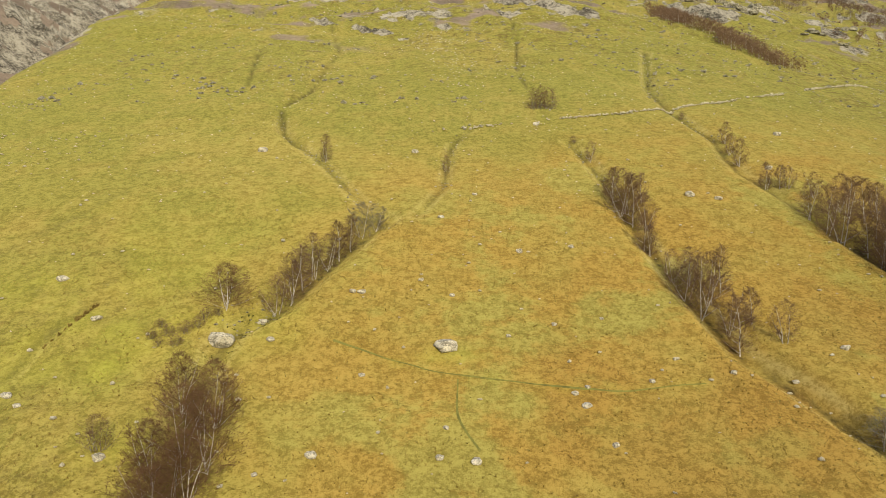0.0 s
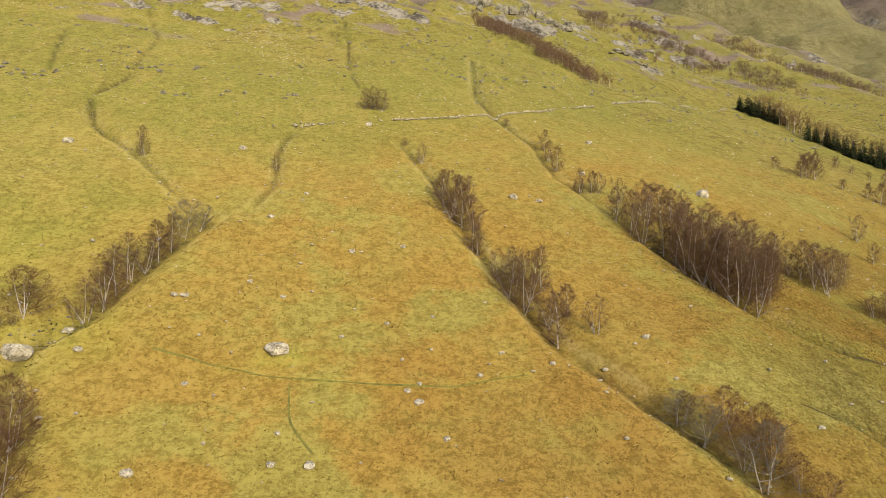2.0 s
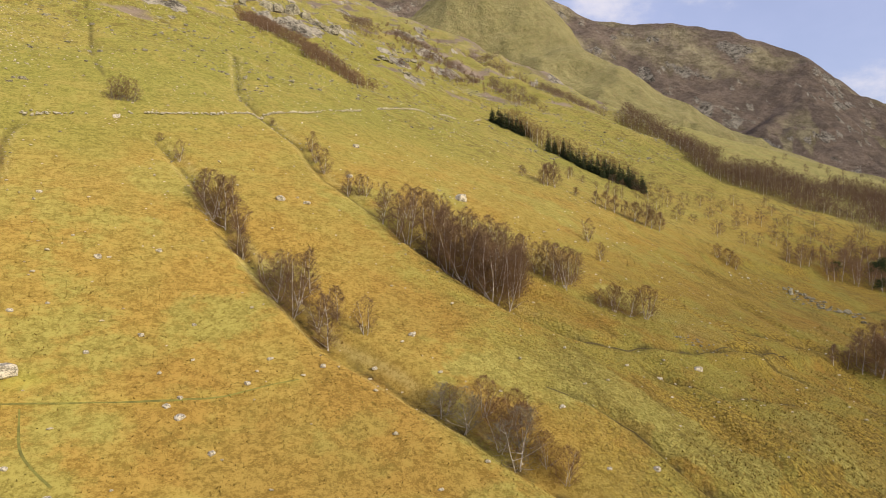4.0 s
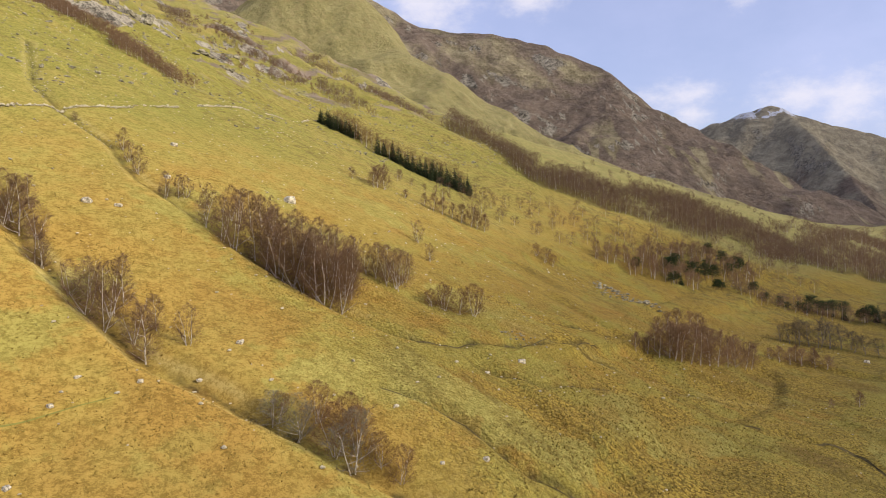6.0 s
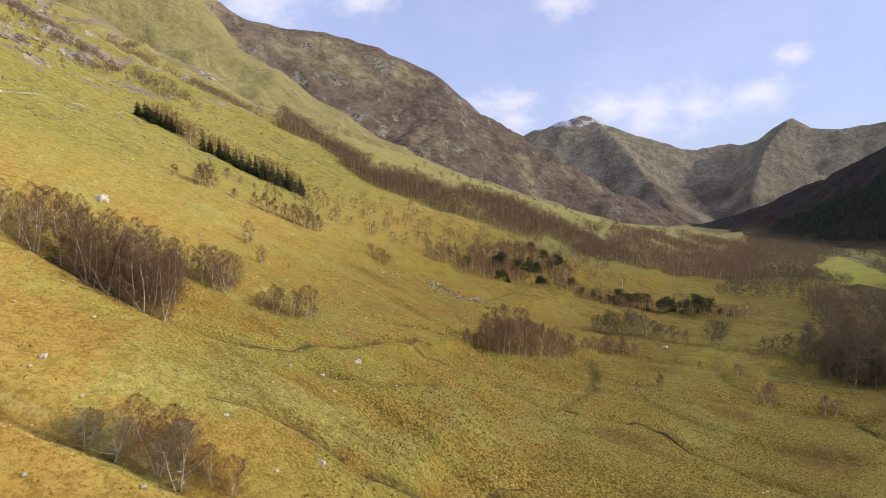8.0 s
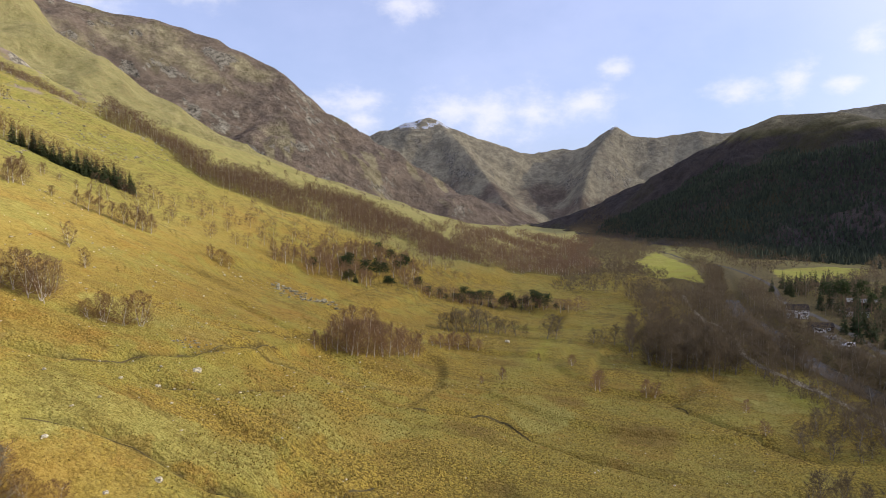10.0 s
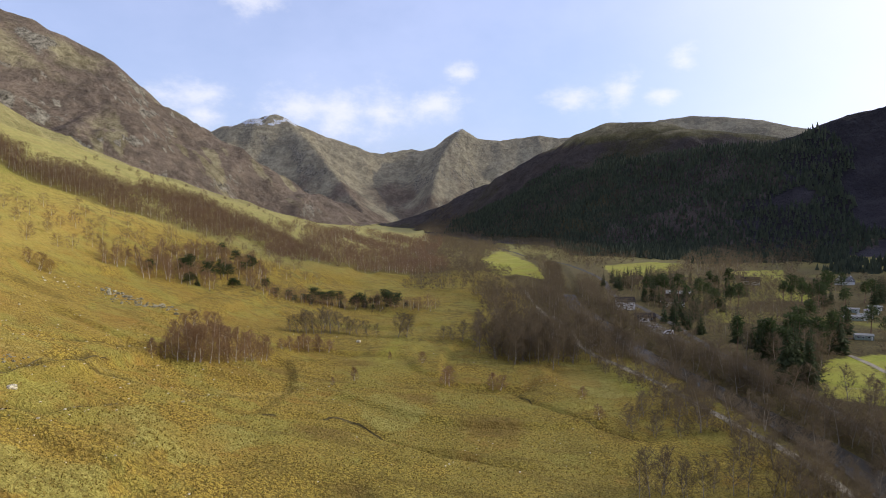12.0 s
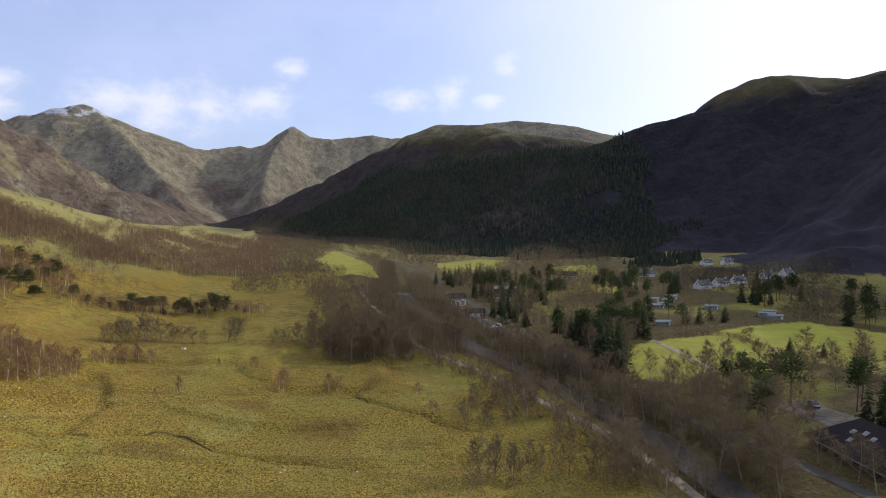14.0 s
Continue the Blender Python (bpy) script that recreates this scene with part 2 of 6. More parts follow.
def noise_node(t, scale, detail=4.0, rough=0.6, coords="Object"):
    c = t.nodes.new("ShaderNodeTexCoord")
    n = node(t, "ShaderNodeTexNoise", Scale=scale, Detail=detail, Roughness=rough)
    t.links.new(c.outputs[coords], n.inputs["Vector"])
    return n


def mixed(t, a, b, fac):
    """Blend of two colours (values or sockets) by a socket or number."""
    m = t.nodes.new("ShaderNodeMix")
    m.data_type = "RGBA"
    for slot, v in ((6, a), (7, b), (0, fac)):
        if isinstance(v, (tuple, float, int)):
            m.inputs[slot].default_value = (*v, 1) if isinstance(v, tuple) else v
        else:
            t.links.new(v, m.inputs[slot])
    return m.outputs[2]


def tinted(t, socket, colour):
    m = t.nodes.new("ShaderNodeMix")
    m.data_type, m.blend_type = "RGBA", "MULTIPLY"
    m.inputs[0].default_value = 1.0
    t.links.new(socket, m.inputs[6])
    m.inputs[7].default_value = (*colour, 1)
    return m.outputs[2]


def level(t, socket, low, high, a=0.0, b=1.0):
    m = t.nodes.new("ShaderNodeMapRange")
    m.interpolation_type = "SMOOTHSTEP"
    for k, v in enumerate((low, high, a, b)):
        m.inputs[k + 1].default_value = v
    t.links.new(socket, m.inputs[0])
    return m.outputs[0]


def times(t, a, b, how="MULTIPLY"):
    m = t.nodes.new("ShaderNodeMath")
    m.operation = how
    for k, v in enumerate((a, b)):
        if isinstance(v, (float, int)):
            m.inputs[k].default_value = v
        else:
            t.links.new(v, m.inputs[k])
    return m.outputs[0]


def attribute(t, name):
    a = t.nodes.new("ShaderNodeAttribute")
    a.attribute_name = name
    return a.outputs["Fac"]


def bump(t, bsdf, socket, strength, distance):
    b = node(t, "ShaderNodeBump", Strength=strength, Distance=distance)
    t.links.new(socket, b.inputs["Height"])
    t.links.new(b.outputs[0], bsdf.inputs["Normal"])


def ground_material():
    m, t, bsdf, link = bare("hill_grass")
    big = noise_node(t, 0.012, 5).outputs[0]
    mid = noise_node(t, 0.09, 5, 0.65).outputs[0]
    tuft = noise_node(t, 0.6, 4, 0.7).outputs[0]
    fine = noise_node(t, 1.7, 6, 0.78).outputs[0]
    dust = noise_node(t, 5.0, 4, 0.8).outputs[0]
    speck = times(t, times(t, tuft, 0.30), times(t, times(t, fine, 0.44), times(t, dust, 0.26), "ADD"), "ADD")
    grain = level(t, speck, 0.44, 0.55)
    both = times(t, times(t, big, 0.5), times(t, mid, 0.5), "ADD")
    green = mixed(t, (0.185, 0.178, 0.038), (0.34, 0.318, 0.08), grain)
    straw = mixed(t, (0.255, 0.207, 0.05), (0.42, 0.355, 0.105), grain)
    ochre = mixed(t, (0.292, 0.21, 0.05), (0.468, 0.352, 0.10), grain)
    rust = mixed(t, (0.26, 0.148, 0.030), (0.45, 0.275, 0.066), grain)
    c = mixed(t, green, straw, level(t, both, 0.46, 0.64))
    blotch = level(t, times(t, times(t, big, 0.35), times(t, mid, 0.65), "ADD"), 0.42, 0.62, 0.05, 0.9)
    st = t.nodes.new("ShaderNodeMapping")
    st.inputs["Scale"].default_value = (0.16, 0.035, 0.05)
    link(t.nodes.new("ShaderNodeTexCoord").outputs["Object"], st.inputs[0])
    streak = node(t, "ShaderNodeTexNoise", Scale=1.0, Detail=6.0, Roughness=0.7)
    link(st.outputs[0], streak.inputs["Vector"])
    c = mixed(t, c, straw, level(t, streak.outputs[0], 0.52, 0.66, 0.0, 0.8))
    c = mixed(t, c, ochre, times(t, attribute(t, "bracken"), 0.75))
    c = mixed(t, c, rust, times(t, attribute(t, "bracken"), times(t, blotch, 0.6)))
    sward = level(t, noise_node(t, 0.05, 6, 0.7).outputs[0], 0.50, 0.60, 0.0, 0.75)
    c = mixed(t, c, mixed(t, (0.25, 0.225, 0.055), (0.40, 0.37, 0.105), grain), times(t, attribute(t, "bracken"), sward))
    warp = times(t, times(t, tuft, 0.3), times(t, fine, 0.5), "ADD")
    cells = node(t, "ShaderNodeTexVoronoi", Scale=1.8, Randomness=1.0)
    bend = t.nodes.new("ShaderNodeVectorMath")
    bend.operation = "MULTIPLY_ADD"
    bend.inputs[1].default_value = (1.5, 1.5, 1.5)
    link(noise_node(t, 0.9, 4, 0.7).outputs["Color"], bend.inputs[0])
    link(t.nodes.new("ShaderNodeTexCoord").outputs["Object"], bend.inputs[2])
    link(bend.outputs[0], cells.inputs["Vector"])
    hump = times(t, cells.outputs["Distance"], warp, "ADD")
    bog = mixed(t, (0.51, 0.37, 0.075), (0.18, 0.115, 0.024), level(t, hump, 0.80, 1.10))
    bog = mixed(t, bog, (0.19, 0.145, 0.035), level(t, fine, 0.5, 0.58, 0.0, 0.6))
    patch = noise_node(t, 0.035, 6, 0.7).outputs[0]
    bog = mixed(t, bog, mixed(t, (0.19, 0.12, 0.03), (0.33, 0.22, 0.055), grain), level(t, patch, 0.52, 0.62, 0.0, 0.6))
    c = mixed(t, c, bog, times(t, attribute(t, "moor"), level(t, both, 0.38, 0.58, 1.0, 0.45)))
    c = mixed(t, c, rust, times(t, attribute(t, "moor"), level(t, mid, 0.56, 0.66, 0.0, 0.5)))
    c = mixed(t, c, mixed(t, (0.25, 0.225, 0.05), (0.42, 0.375, 0.095), grain), times(t, attribute(t, "moor"), times(t, sward, 0.8)))
    c = mixed(t, c, mixed(t, (0.265, 0.235, 0.062), (0.45, 0.40, 0.12), grain), times(t, attribute(t, "lawn"), 0.8))
    c = mixed(t, c, mixed(t, (0.22, 0.128, 0.03), (0.40, 0.24, 0.06), grain), times(t, attribute(t, "rust"), 0.42))
    drift = t.nodes.new("ShaderNodeMapping")
    drift.inputs["Scale"].default_value = (0.17, 0.03, 0.05)
    link(t.nodes.new("ShaderNodeTexCoord").outputs["Object"], drift.inputs[0])
    seam = node(t, "ShaderNodeTexNoise", Scale=1.0, Detail=7.0, Roughness=0.75)
    link(drift.outputs[0], seam.inputs["Vector"])
    c = mixed(t, c, mixed(t, (0.13, 0.095, 0.025), (0.24, 0.18, 0.05), grain), times(t, attribute(t, "moor"), level(t, seam.outputs[0], 0.54, 0.60, 0.0, 0.45)))
    # random flecks of bleached grass, no haze in these
    bleach_and_haze = level(t, noise_node(t, 1.4, 4, 0.8).outputs[0], 0.66, 0.74, 0.0, 0.5)
    c = mixed(t, c, (0.55, 0.47, 0.22), times(t, bleach_and_haze, level(t, mid, 0.4, 0.65)))
    spots = level(t, noise_node(t, 0.22, 8, 0.85).outputs[0], 0.49, 0.59)
    c = mixed(t, c, mixed(t, (0.13, 0.10, 0.032), (0.22, 0.175, 0.055), grain), times(t, spots, times(t, attribute(t, "mottle"), 1.0)))
    flecks = level(t, noise_node(t, 0.4, 7, 0.85).outputs[0], 0.60, 0.66)
    c = mixed(t, c, (0.50, 0.44, 0.22), times(t, flecks, times(t, attribute(t, "mottle"), 0.6)))
    c = mixed(t, c, mixed(t, (0.38, 0.31, 0.11), (0.58, 0.49, 0.22), grain), attribute(t, "bank"))
    c = mixed(t, c, mixed(t, (0.15, 0.10, 0.028), (0.29, 0.20, 0.06), grain), attribute(t, "hollow"))
    floor = mixed(t, (0.06, 0.046, 0.022), (0.15, 0.112, 0.048), grain)
    c = mixed(t, c, floor, times(t, attribute(t, "litter"), 0.9))
    c = tinted(t, c, (1.03, 1.0, 0.86))
    clod = level(t, times(t, times(t, mid, 0.5), times(t, tuft, 0.5), "ADD"), 0.38, 0.62)
    turf = mixed(t, (0.25, 0.225, 0.065), (0.40, 0.355, 0.115), clod)
    turf = mixed(t, turf, mixed(t, (0.20, 0.15, 0.045), (0.33, 0.255, 0.085), grain), level(t, times(t, times(t, mid, 0.5), times(t, streak.outputs[0], 0.5), "ADD"), 0.5, 0.6, 0.0, 0.7))
    c = mixed(t, c, turf, attribute(t, "sward"))
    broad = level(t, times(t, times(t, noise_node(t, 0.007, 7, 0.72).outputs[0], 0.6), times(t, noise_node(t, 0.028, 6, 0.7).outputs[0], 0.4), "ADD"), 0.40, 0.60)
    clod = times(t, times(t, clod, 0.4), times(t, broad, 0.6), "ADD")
    # distance haze put into the colour: pale fell, then paler still farther out
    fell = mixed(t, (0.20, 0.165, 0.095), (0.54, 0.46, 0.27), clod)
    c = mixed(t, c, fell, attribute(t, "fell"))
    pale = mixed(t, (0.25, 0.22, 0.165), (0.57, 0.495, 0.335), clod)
    c = mixed(t, c, pale, attribute(t, "bleach_and_haze"))
    heath = mixed(t, (0.15, 0.115, 0.085), (0.34, 0.262, 0.185), clod)
    c = mixed(t, c, heath, level(t, times(t, attribute(t, "heather"), times(t, mid, 0.6), "ADD"), 0.5, 0.85))
    # dark heather and wood, with the hills' shade put into the colour
    hill_shade = mixed(t, (0.03, 0.028, 0.034), (0.062, 0.056, 0.062), clod)
    c = mixed(t, c, hill_shade, attribute(t, "hill_shade"))
    lush = mixed(t, (0.35, 0.365, 0.042), (0.55, 0.53, 0.075), level(t, times(t, times(t, mid, 0.6), times(t, fine, 0.4), "ADD"), 0.38, 0.62))
    lush = mixed(t, lush, mixed(t, (0.34, 0.29, 0.045), (0.52, 0.45, 0.08), grain), level(t, noise_node(t, 0.03, 5, 0.65).outputs[0], 0.44, 0.6, 0.0, 0.75))
    c = mixed(t, c, lush, times(t, attribute(t, "meadow"), level(t, mid, 0.25, 0.7, 1.0, 0.75)))
    c = mixed(t, c, (0.035, 0.027, 0.014), times(t, attribute(t, "peat"), level(t, tuft, 0.35, 0.6, 0.25, 0.95)))
    stone = times(t, times(t, noise_node(t, 0.3, 8, 0.8).outputs[0], 0.5), times(t, noise_node(t, 0.045, 6, 0.75).outputs[0], 0.5), "ADD")
    block = times(t, times(t, noise_node(t, 0.7, 6, 0.8).outputs[0], 0.45), times(t, noise_node(t, 0.07, 6, 0.8).outputs[0], 0.55), "ADD")
    rock = mixed(t, (0.075, 0.064, 0.046), (0.47, 0.42, 0.315), level(t, block, 0.42, 0.56))
    c = mixed(t, c, rock, level(t, times(t, attribute(t, "rock"), times(t, stone, 0.9), "ADD"), 0.86, 0.98))
    c = mixed(t, c, (0.8, 0.82, 0.86), level(t, times(t, attribute(t, "snow"), noise_node(t, 0.03, 7, 0.8).outputs[0]), 0.43, 0.47))
    link(c, bsdf.inputs["Base Color"])
    bsdf.inputs["Roughness"].default_value = 0.95
    bsdf.inputs["Diffuse Roughness"].default_value = 1.0
    bsdf.inputs["Specular IOR Level"].default_value = 0.1
    tops = times(t, times(t, hump, attribute(t, "moor")), -0.45)
    lump = noise_node(t, 0.03, 8, 0.72).outputs[0]
    bump(t, bsdf, times(t, times(t, times(t, speck, 0.2), tops, "ADD"), times(t, lump, times(t, attribute(t, "relief"), 45.0)), "ADD"), 1.0, 1.0)
    return m


GROUND = ground_material()

# ---- the ground: one sheet to the skyline ----
# pastures on the flats, as corners in plan
FIELDS = (
    ((232, -114), (246, -133), (197, -127), (184, -107), (194, -98)),
    ((245, -134), (253, -162), (206, -165), (181, -135), (197, -127)),
    ((253, -162), (267, -187), (273, -224), (242, -237), (160, -230), (170, -180), (206, -166)),
    ((664, 0), (877, -31), (653, -56), (514, -52), (550, -13)),
    ((640, -115), (692, -173), (663, -202), (543, -147), (535, -110)),
    ((581, -203), (603, -267), (480, -218), (497, -203)),
    ((439, -189), (425, -204), (390, -186), (404, -177)),
)


def inside(poly, x, y, grow=0.0):
    """True inside a convex-enough polygon, by winding."""
    hit = np.zeros(np.shape(x), bool)
    n = len(poly)
    for k in range(n):
        (x1, y1), (x2, y2) = poly[k], poly[(k + 1) % n]
        cross = ((y1 > y) != (y2 > y)) & (x < (x2 - x1) * (y - y1) / (y2 - y1 + 1e-9) + x1)
        hit ^= cross
    return hit


def leading(x, y):
    """Which ridge, counted from 0, makes the land here; -1 on the valley side and flats."""
    best, who = np.full(np.shape(x), -1e9), np.full(np.shape(x), -1)
    base = np.zeros(np.shape(x))
    for k, (line, fall, rough, seed) in enumerate(RIDGES):
        m = mountain(x, y, line, fall, rough, seed)
        who = np.where(m > best, k, who)
        best = np.maximum(best, m)
    return who, best


# green wet flushes: centre, half sizes, strength
FLUSHES = ((-42, 84, 5, 5, 0.7), (-54, 84, 2.5, 8, 0.9), (-50, 92, 3, 3, 0.7), (-36, 92, 5, 3, 0.9), (-42, 88, 6, 7, 0.8), (-48, 84, 7, 4, 0.6), (-34, 93, 5, 3, 0.7), (-34, 70, 4, 3, 0.6), (0.5, 85, 4, 1.4, 0.6), (-62, 100, 8, 6, 0.5), (112, 72, 14, 4, 0.5), (206, -46, 15, 5, 1.0), (236, 30, 20, 3, 0.8))


# pale lawns and rusty bracken beds on the lower slope and the moor, as corners in plan
LAWNS = (
    ((51, 78), (63, 77), (73, 79), (76, 74), (77, 70), (80, 64), (85, 55), (86, 47), (77, 46), (71, 56), (68, 64), (62, 70), (51, 75)),
    ((103, 100), (118, 97), (123, 88), (125, 81), (114, 79), (105, 86), (99, 93)),
    ((100, 49), (123, 48), (118, 39), (102, 40), (96, 45)),
    ((161, 29), (170, 22), (159, 10), (140, 18), (144, 25)),
    ((100, 57), (122, 60), (105, 48), (88, 47)),
    ((232, -28), (229, -47), (191, -49), (185, -35), (196, -27)),
    ((53, 78), (62, 79), (72, 76), (72, 65), (62, 64), (58, 72)),
)
RUSTS = (
    ((111, 85), (123, 83), (116, 77), (107, 77), (103, 79)),
    ((69, 63), (73, 59), (68, 54), (63, 57)),
    ((81, 106), (92, 95), (93, 84), (83, 83), (77, 93), (74, 101)),
    ((34, 87), (42, 79), (42, 66), (36, 61), (26, 67), (29, 76)),
    ((187, 108), (201, 102), (176, 90), (154, 90)),
    ((118, 69), (137, 69), (140, 64), (123, 63), (115, 67)),
    ((153, 2), (158, -10), (140, -10), (135, -1)),
    ((236, -13), (226, -35), (197, -36), (198, -14)),
    ((98, 55), (101, 53), (97, 51), (94, 52)),
    ((172, 18), (177, 11), (164, 11), (161, 16)),
    ((13, 94), (21, 84), (29, 72), (40, 64), (48, 55), (21, 61), (11, 70)),
    ((53, 105), (68, 88), (54, 82), (47, 90)),
)
# rocky ground among the crags
CRAGGY = (
    ((133, 413), (145, 395), (200, 420), (232, 470), (216, 500), (155, 470)),
    ((164, 377), (180, 349), (193, 321), (238, 355), (270, 400), (240, 425), (187, 400)),
    ((250, 420), (275, 345), (300, 350), (330, 440), (300, 520), (262, 480)),
    ((20, 330), (60, 300), (95, 345), (70, 400), (25, 390)),
    ((-30, 300), (0, 290), (10, 340), (-20, 380)),
)
# leafless birch woods along the valley side
WOODS = (
    ((389, 353), (386, 306), (354, 245), (367, 210), (398, 187), (419, 157), (439, 128), (487, 104), (545, 130), (600, 168), (553, 208), (490, 232), (449, 262), (412, 290), (413, 317), (425, 372)),
    ((487, 104), (498, 71), (500, 38), (560, 20), (700, 50), (1072, 50), (941, 112), (753, 145), (600, 168), (545, 130)),
)


def dist_line(line, x, y):
    return along([(p[0], p[1], 0) for p in line], x, y)[0]


def sheet():
    turn = np.concatenate([np.arange(-37, 138, 0.25), np.arange(138, 323, 2.5)])
    reach = np.concatenate([[0.0, 15, 28, 38, 46, 52], 56 * 1.0072 ** np.arange(0, 248), 330 * 1.0105 ** np.arange(0, 400)])
    reach = reach[reach < 4900]
    nt, nr = len(turn), len(reach)
    a, r = np.meshgrid(np.radians(turn), reach)
    x, y = r * np.sin(a), r * np.cos(a)
    z = land(x, y)
    gx = np.gradient(z, axis=1) / np.maximum(np.gradient(x, axis=1) ** 2 + np.gradient(y, axis=1) ** 2, 1e-6) ** 0.5
    gr = np.gradient(z, axis=0) / np.maximum(np.gradient(r, axis=0), 1e-6)
    steep = np.hypot(gx, gr).reshape(-1)
    verts = np.stack([x, y, z], 2).reshape(-1, 3)
    i, j = np.meshgrid(np.arange(nr - 1), np.arange(nt), indexing="ij")
    k = (j + 1) % nt
    quads = np.stack([i * nt + j, (i + 1) * nt + j, (i + 1) * nt + k, i * nt + k], 2).reshape(-1, 4)
    me = bpy.data.meshes.new("ground")
    me.from_pydata(verts.tolist(), [], quads[:, ::-1].tolist())
    me.polygons.foreach_set("use_smooth", np.ones(len(quads), bool))
    x, y, z = verts.T
    dist = np.hypot(x, y)
    who, top = leading(x, y)
    high = top > z - 25
    wander = fbm(x / 45, y / 45, 4, 200)
    far = fbm(x / 160, y / 160, 4, 210)
    cover = {}
    spur = 1 - ramp(95, 190, y + 30 * wander - 0.25 * np.maximum(0, x))
    cover["bracken"] = np.clip(ramp(5, 45, y - 0.12 * np.maximum(0, x - 60)) * spur * (0.25 + 0.75 * ramp(-40, 0, x)), 0, 1) * (1 - ramp(350, 600, dist))
    dome = np.where(who == 6, ramp(205, 245, z + 25 * wander), np.where(who == 9, 0.6 * ramp(225, 275, z + 25 * wander), 0.0)) * high
    heath = np.where(high & (who == 1), 0.42 + 0.8 * far + 0.6 * ramp(620, 250, z) - 0.75 * ramp(0.0, 0.3, fbm((x + 1.2 * y) / 300, (x - 1.2 * y) / 70, 4, 216)) * ramp(420, 200, z), 0.0)
    heath = np.maximum(heath, np.where(high & (who == 0), -0.35 + 0.7 * far, 0.0))
    heath = np.maximum(heath, np.where(high & ((who >= 2) & (who <= 5)), -0.05 + 0.6 * far + 0.5 * ramp(330, 130, z), 0.0))
    heath = np.maximum(heath, np.where(high & ((who == 6) | (who == 7) | (who == 9)), 0.5 + 0.7 * far - 0.9 * dome, 0.0))
    # the valley side beyond the ravine: a strip of green pasture, and heath over it
    edge = strip_edge(x) + 14 * wander
    over = ramp(0, 22, y - edge) * ramp(380, 460, x) * ramp(40, 75, z) * ~high
    bands = 0.5 + 0.5 * ramp(-0.25, 0.2, fbm(x / 190, (y + 0.4 * x) / 34, 4, 215))
    heath = np.maximum(heath, over * bands)
    beyond = ramp(380, 430, x + 12 * wander) * ramp(90, 130, y + 0.1 * (x - 450)) * (1 - over) * ~high
    cover["sward"] = np.maximum(0.9 * beyond, np.where(high & (who == 0), 0.97, 0.0))
    heath = np.maximum(heath, ramp(150, 175, -x - 0.129 * y) * ramp(100, 200, y) * (0.75 + 0.5 * far))
    slope = ramp(230, 330, y - 0.2 * x) * ~high
    heath = np.maximum(heath, slope * 0.55 * ramp(0.0, 0.4, fbm(x / 22, y / 14, 4, 280)))
    cover["heather"] = np.clip(heath, 0, 1)
    cover["mottle"] = ramp(140, 300, dist) * (0.35 + 0.65 * ramp(-0.3, 0.3, fbm(x / 50, y / 50, 3, 285)))
    cover["mottle"] = np.maximum(cover["mottle"], 0.55 * ramp(-22, -40, x) * (1 - ramp(95, 125, y)))
    # shade painted over the hills across the valley, left off their lit tops
    cover["hill_shade"] = np.where(high & ((who == 6) | (who == 7) | (who == 9)), np.where(who == 9, 1.0, 0.72) * (1 - dome), 0.0)
    lush = np.zeros(len(x))
    for poly in FIELDS:
        lush = np.maximum(lush, inside(poly, x + 3 * wander, y + 4 * fbm(x / 12, y / 12, 2, 221)))
    lush = np.maximum(lush, 0.4 * ramp(100, 120, -y) * (1 - ramp(330, 420, -y)) * (1 - ramp(500, 600, x)) * ramp(0.0, 0.3, wander))
    lush = np.maximum(lush, 0.25 * ramp(0.1, 0.4, fbm(x / 22, y / 22, 3, 220)) * ramp(-30, 20, y) * (1 - ramp(90, 150, y)) * ramp(0, -30, x))
    lush = np.maximum(lush, 0.3 * np.exp(-(np.hypot((x - 112) / 14, (y - 72) / 5)) ** 2))
    for fx, fy, fw, fh, amount in FLUSHES:
        lush = np.maximum(lush, 0.6 * amount * np.exp(-((x - fx) / fw) ** 2 - ((y - fy) / fh) ** 2) * (0.6 + 0.8 * vnoise(x / 2.5, y / 2.5, 270)))
    cover["meadow"] = np.clip(lush, 0, 1) * (1 - 0.35 * ramp(420, 560, dist))
    wet = (ramp(-75, -60, y) * (1 - ramp(60, 130, y + 20 * wander - 80 * ramp(40, 300, x)))) * ramp(45, 80, x)
    cover["moor"] = np.clip(wet, 0, 1) * (1 - ramp(450, 700, dist))
    shore = np.where(x < 230, -63, -63 + 36 * ramp(215, 270, x)) + 5 * fbm(x / 14, y / 14, 3, 240) + 0.05 * np.maximum(0, x - 300)
    hollow = np.zeros(len(x))
    for bx, by, size in ((169.7, 15, 4.5), (151.2, -3.2, 5), (128, 30, 3.5), (212, 38, 5), (188, 58, 5), (104, 20, 3)):
        hollow = np.maximum(hollow, 0.75 * np.exp(-(np.hypot((x - bx) / size, (y - by) / size / 1.3) + 0.5 * wander) ** 4))
    cover["hollow"] = np.clip(hollow, 0, 1)
    cover["litter"] = np.clip(ramp(3, -9, y - shore) * (1 - ramp(300, 420, -y)) * (1 - 0.8 * lush), 0, 1) * (1 - ramp(600, 900, dist))
    peat = np.zeros(len(x))
    for line, deep, wide in GULLIES:
        d, k = along(line, x, y)
        k = k * (0.85 if wide < 1.3 else 0.5 if wide > 5 else 1.0)
        peat = np.maximum(peat, k * np.exp(-((d + 0.45 * fbm(x / 4, y / 4, 2, 52)) / np.where(wide > 1.7, 0.24 * wide * k + 0.15, 0.62)) ** 2) * ramp(0.0, 0.35, vnoise(x / 3, y / 3, 53)))
    cover["peat"] = peat
    bank = np.zeros(len(x))
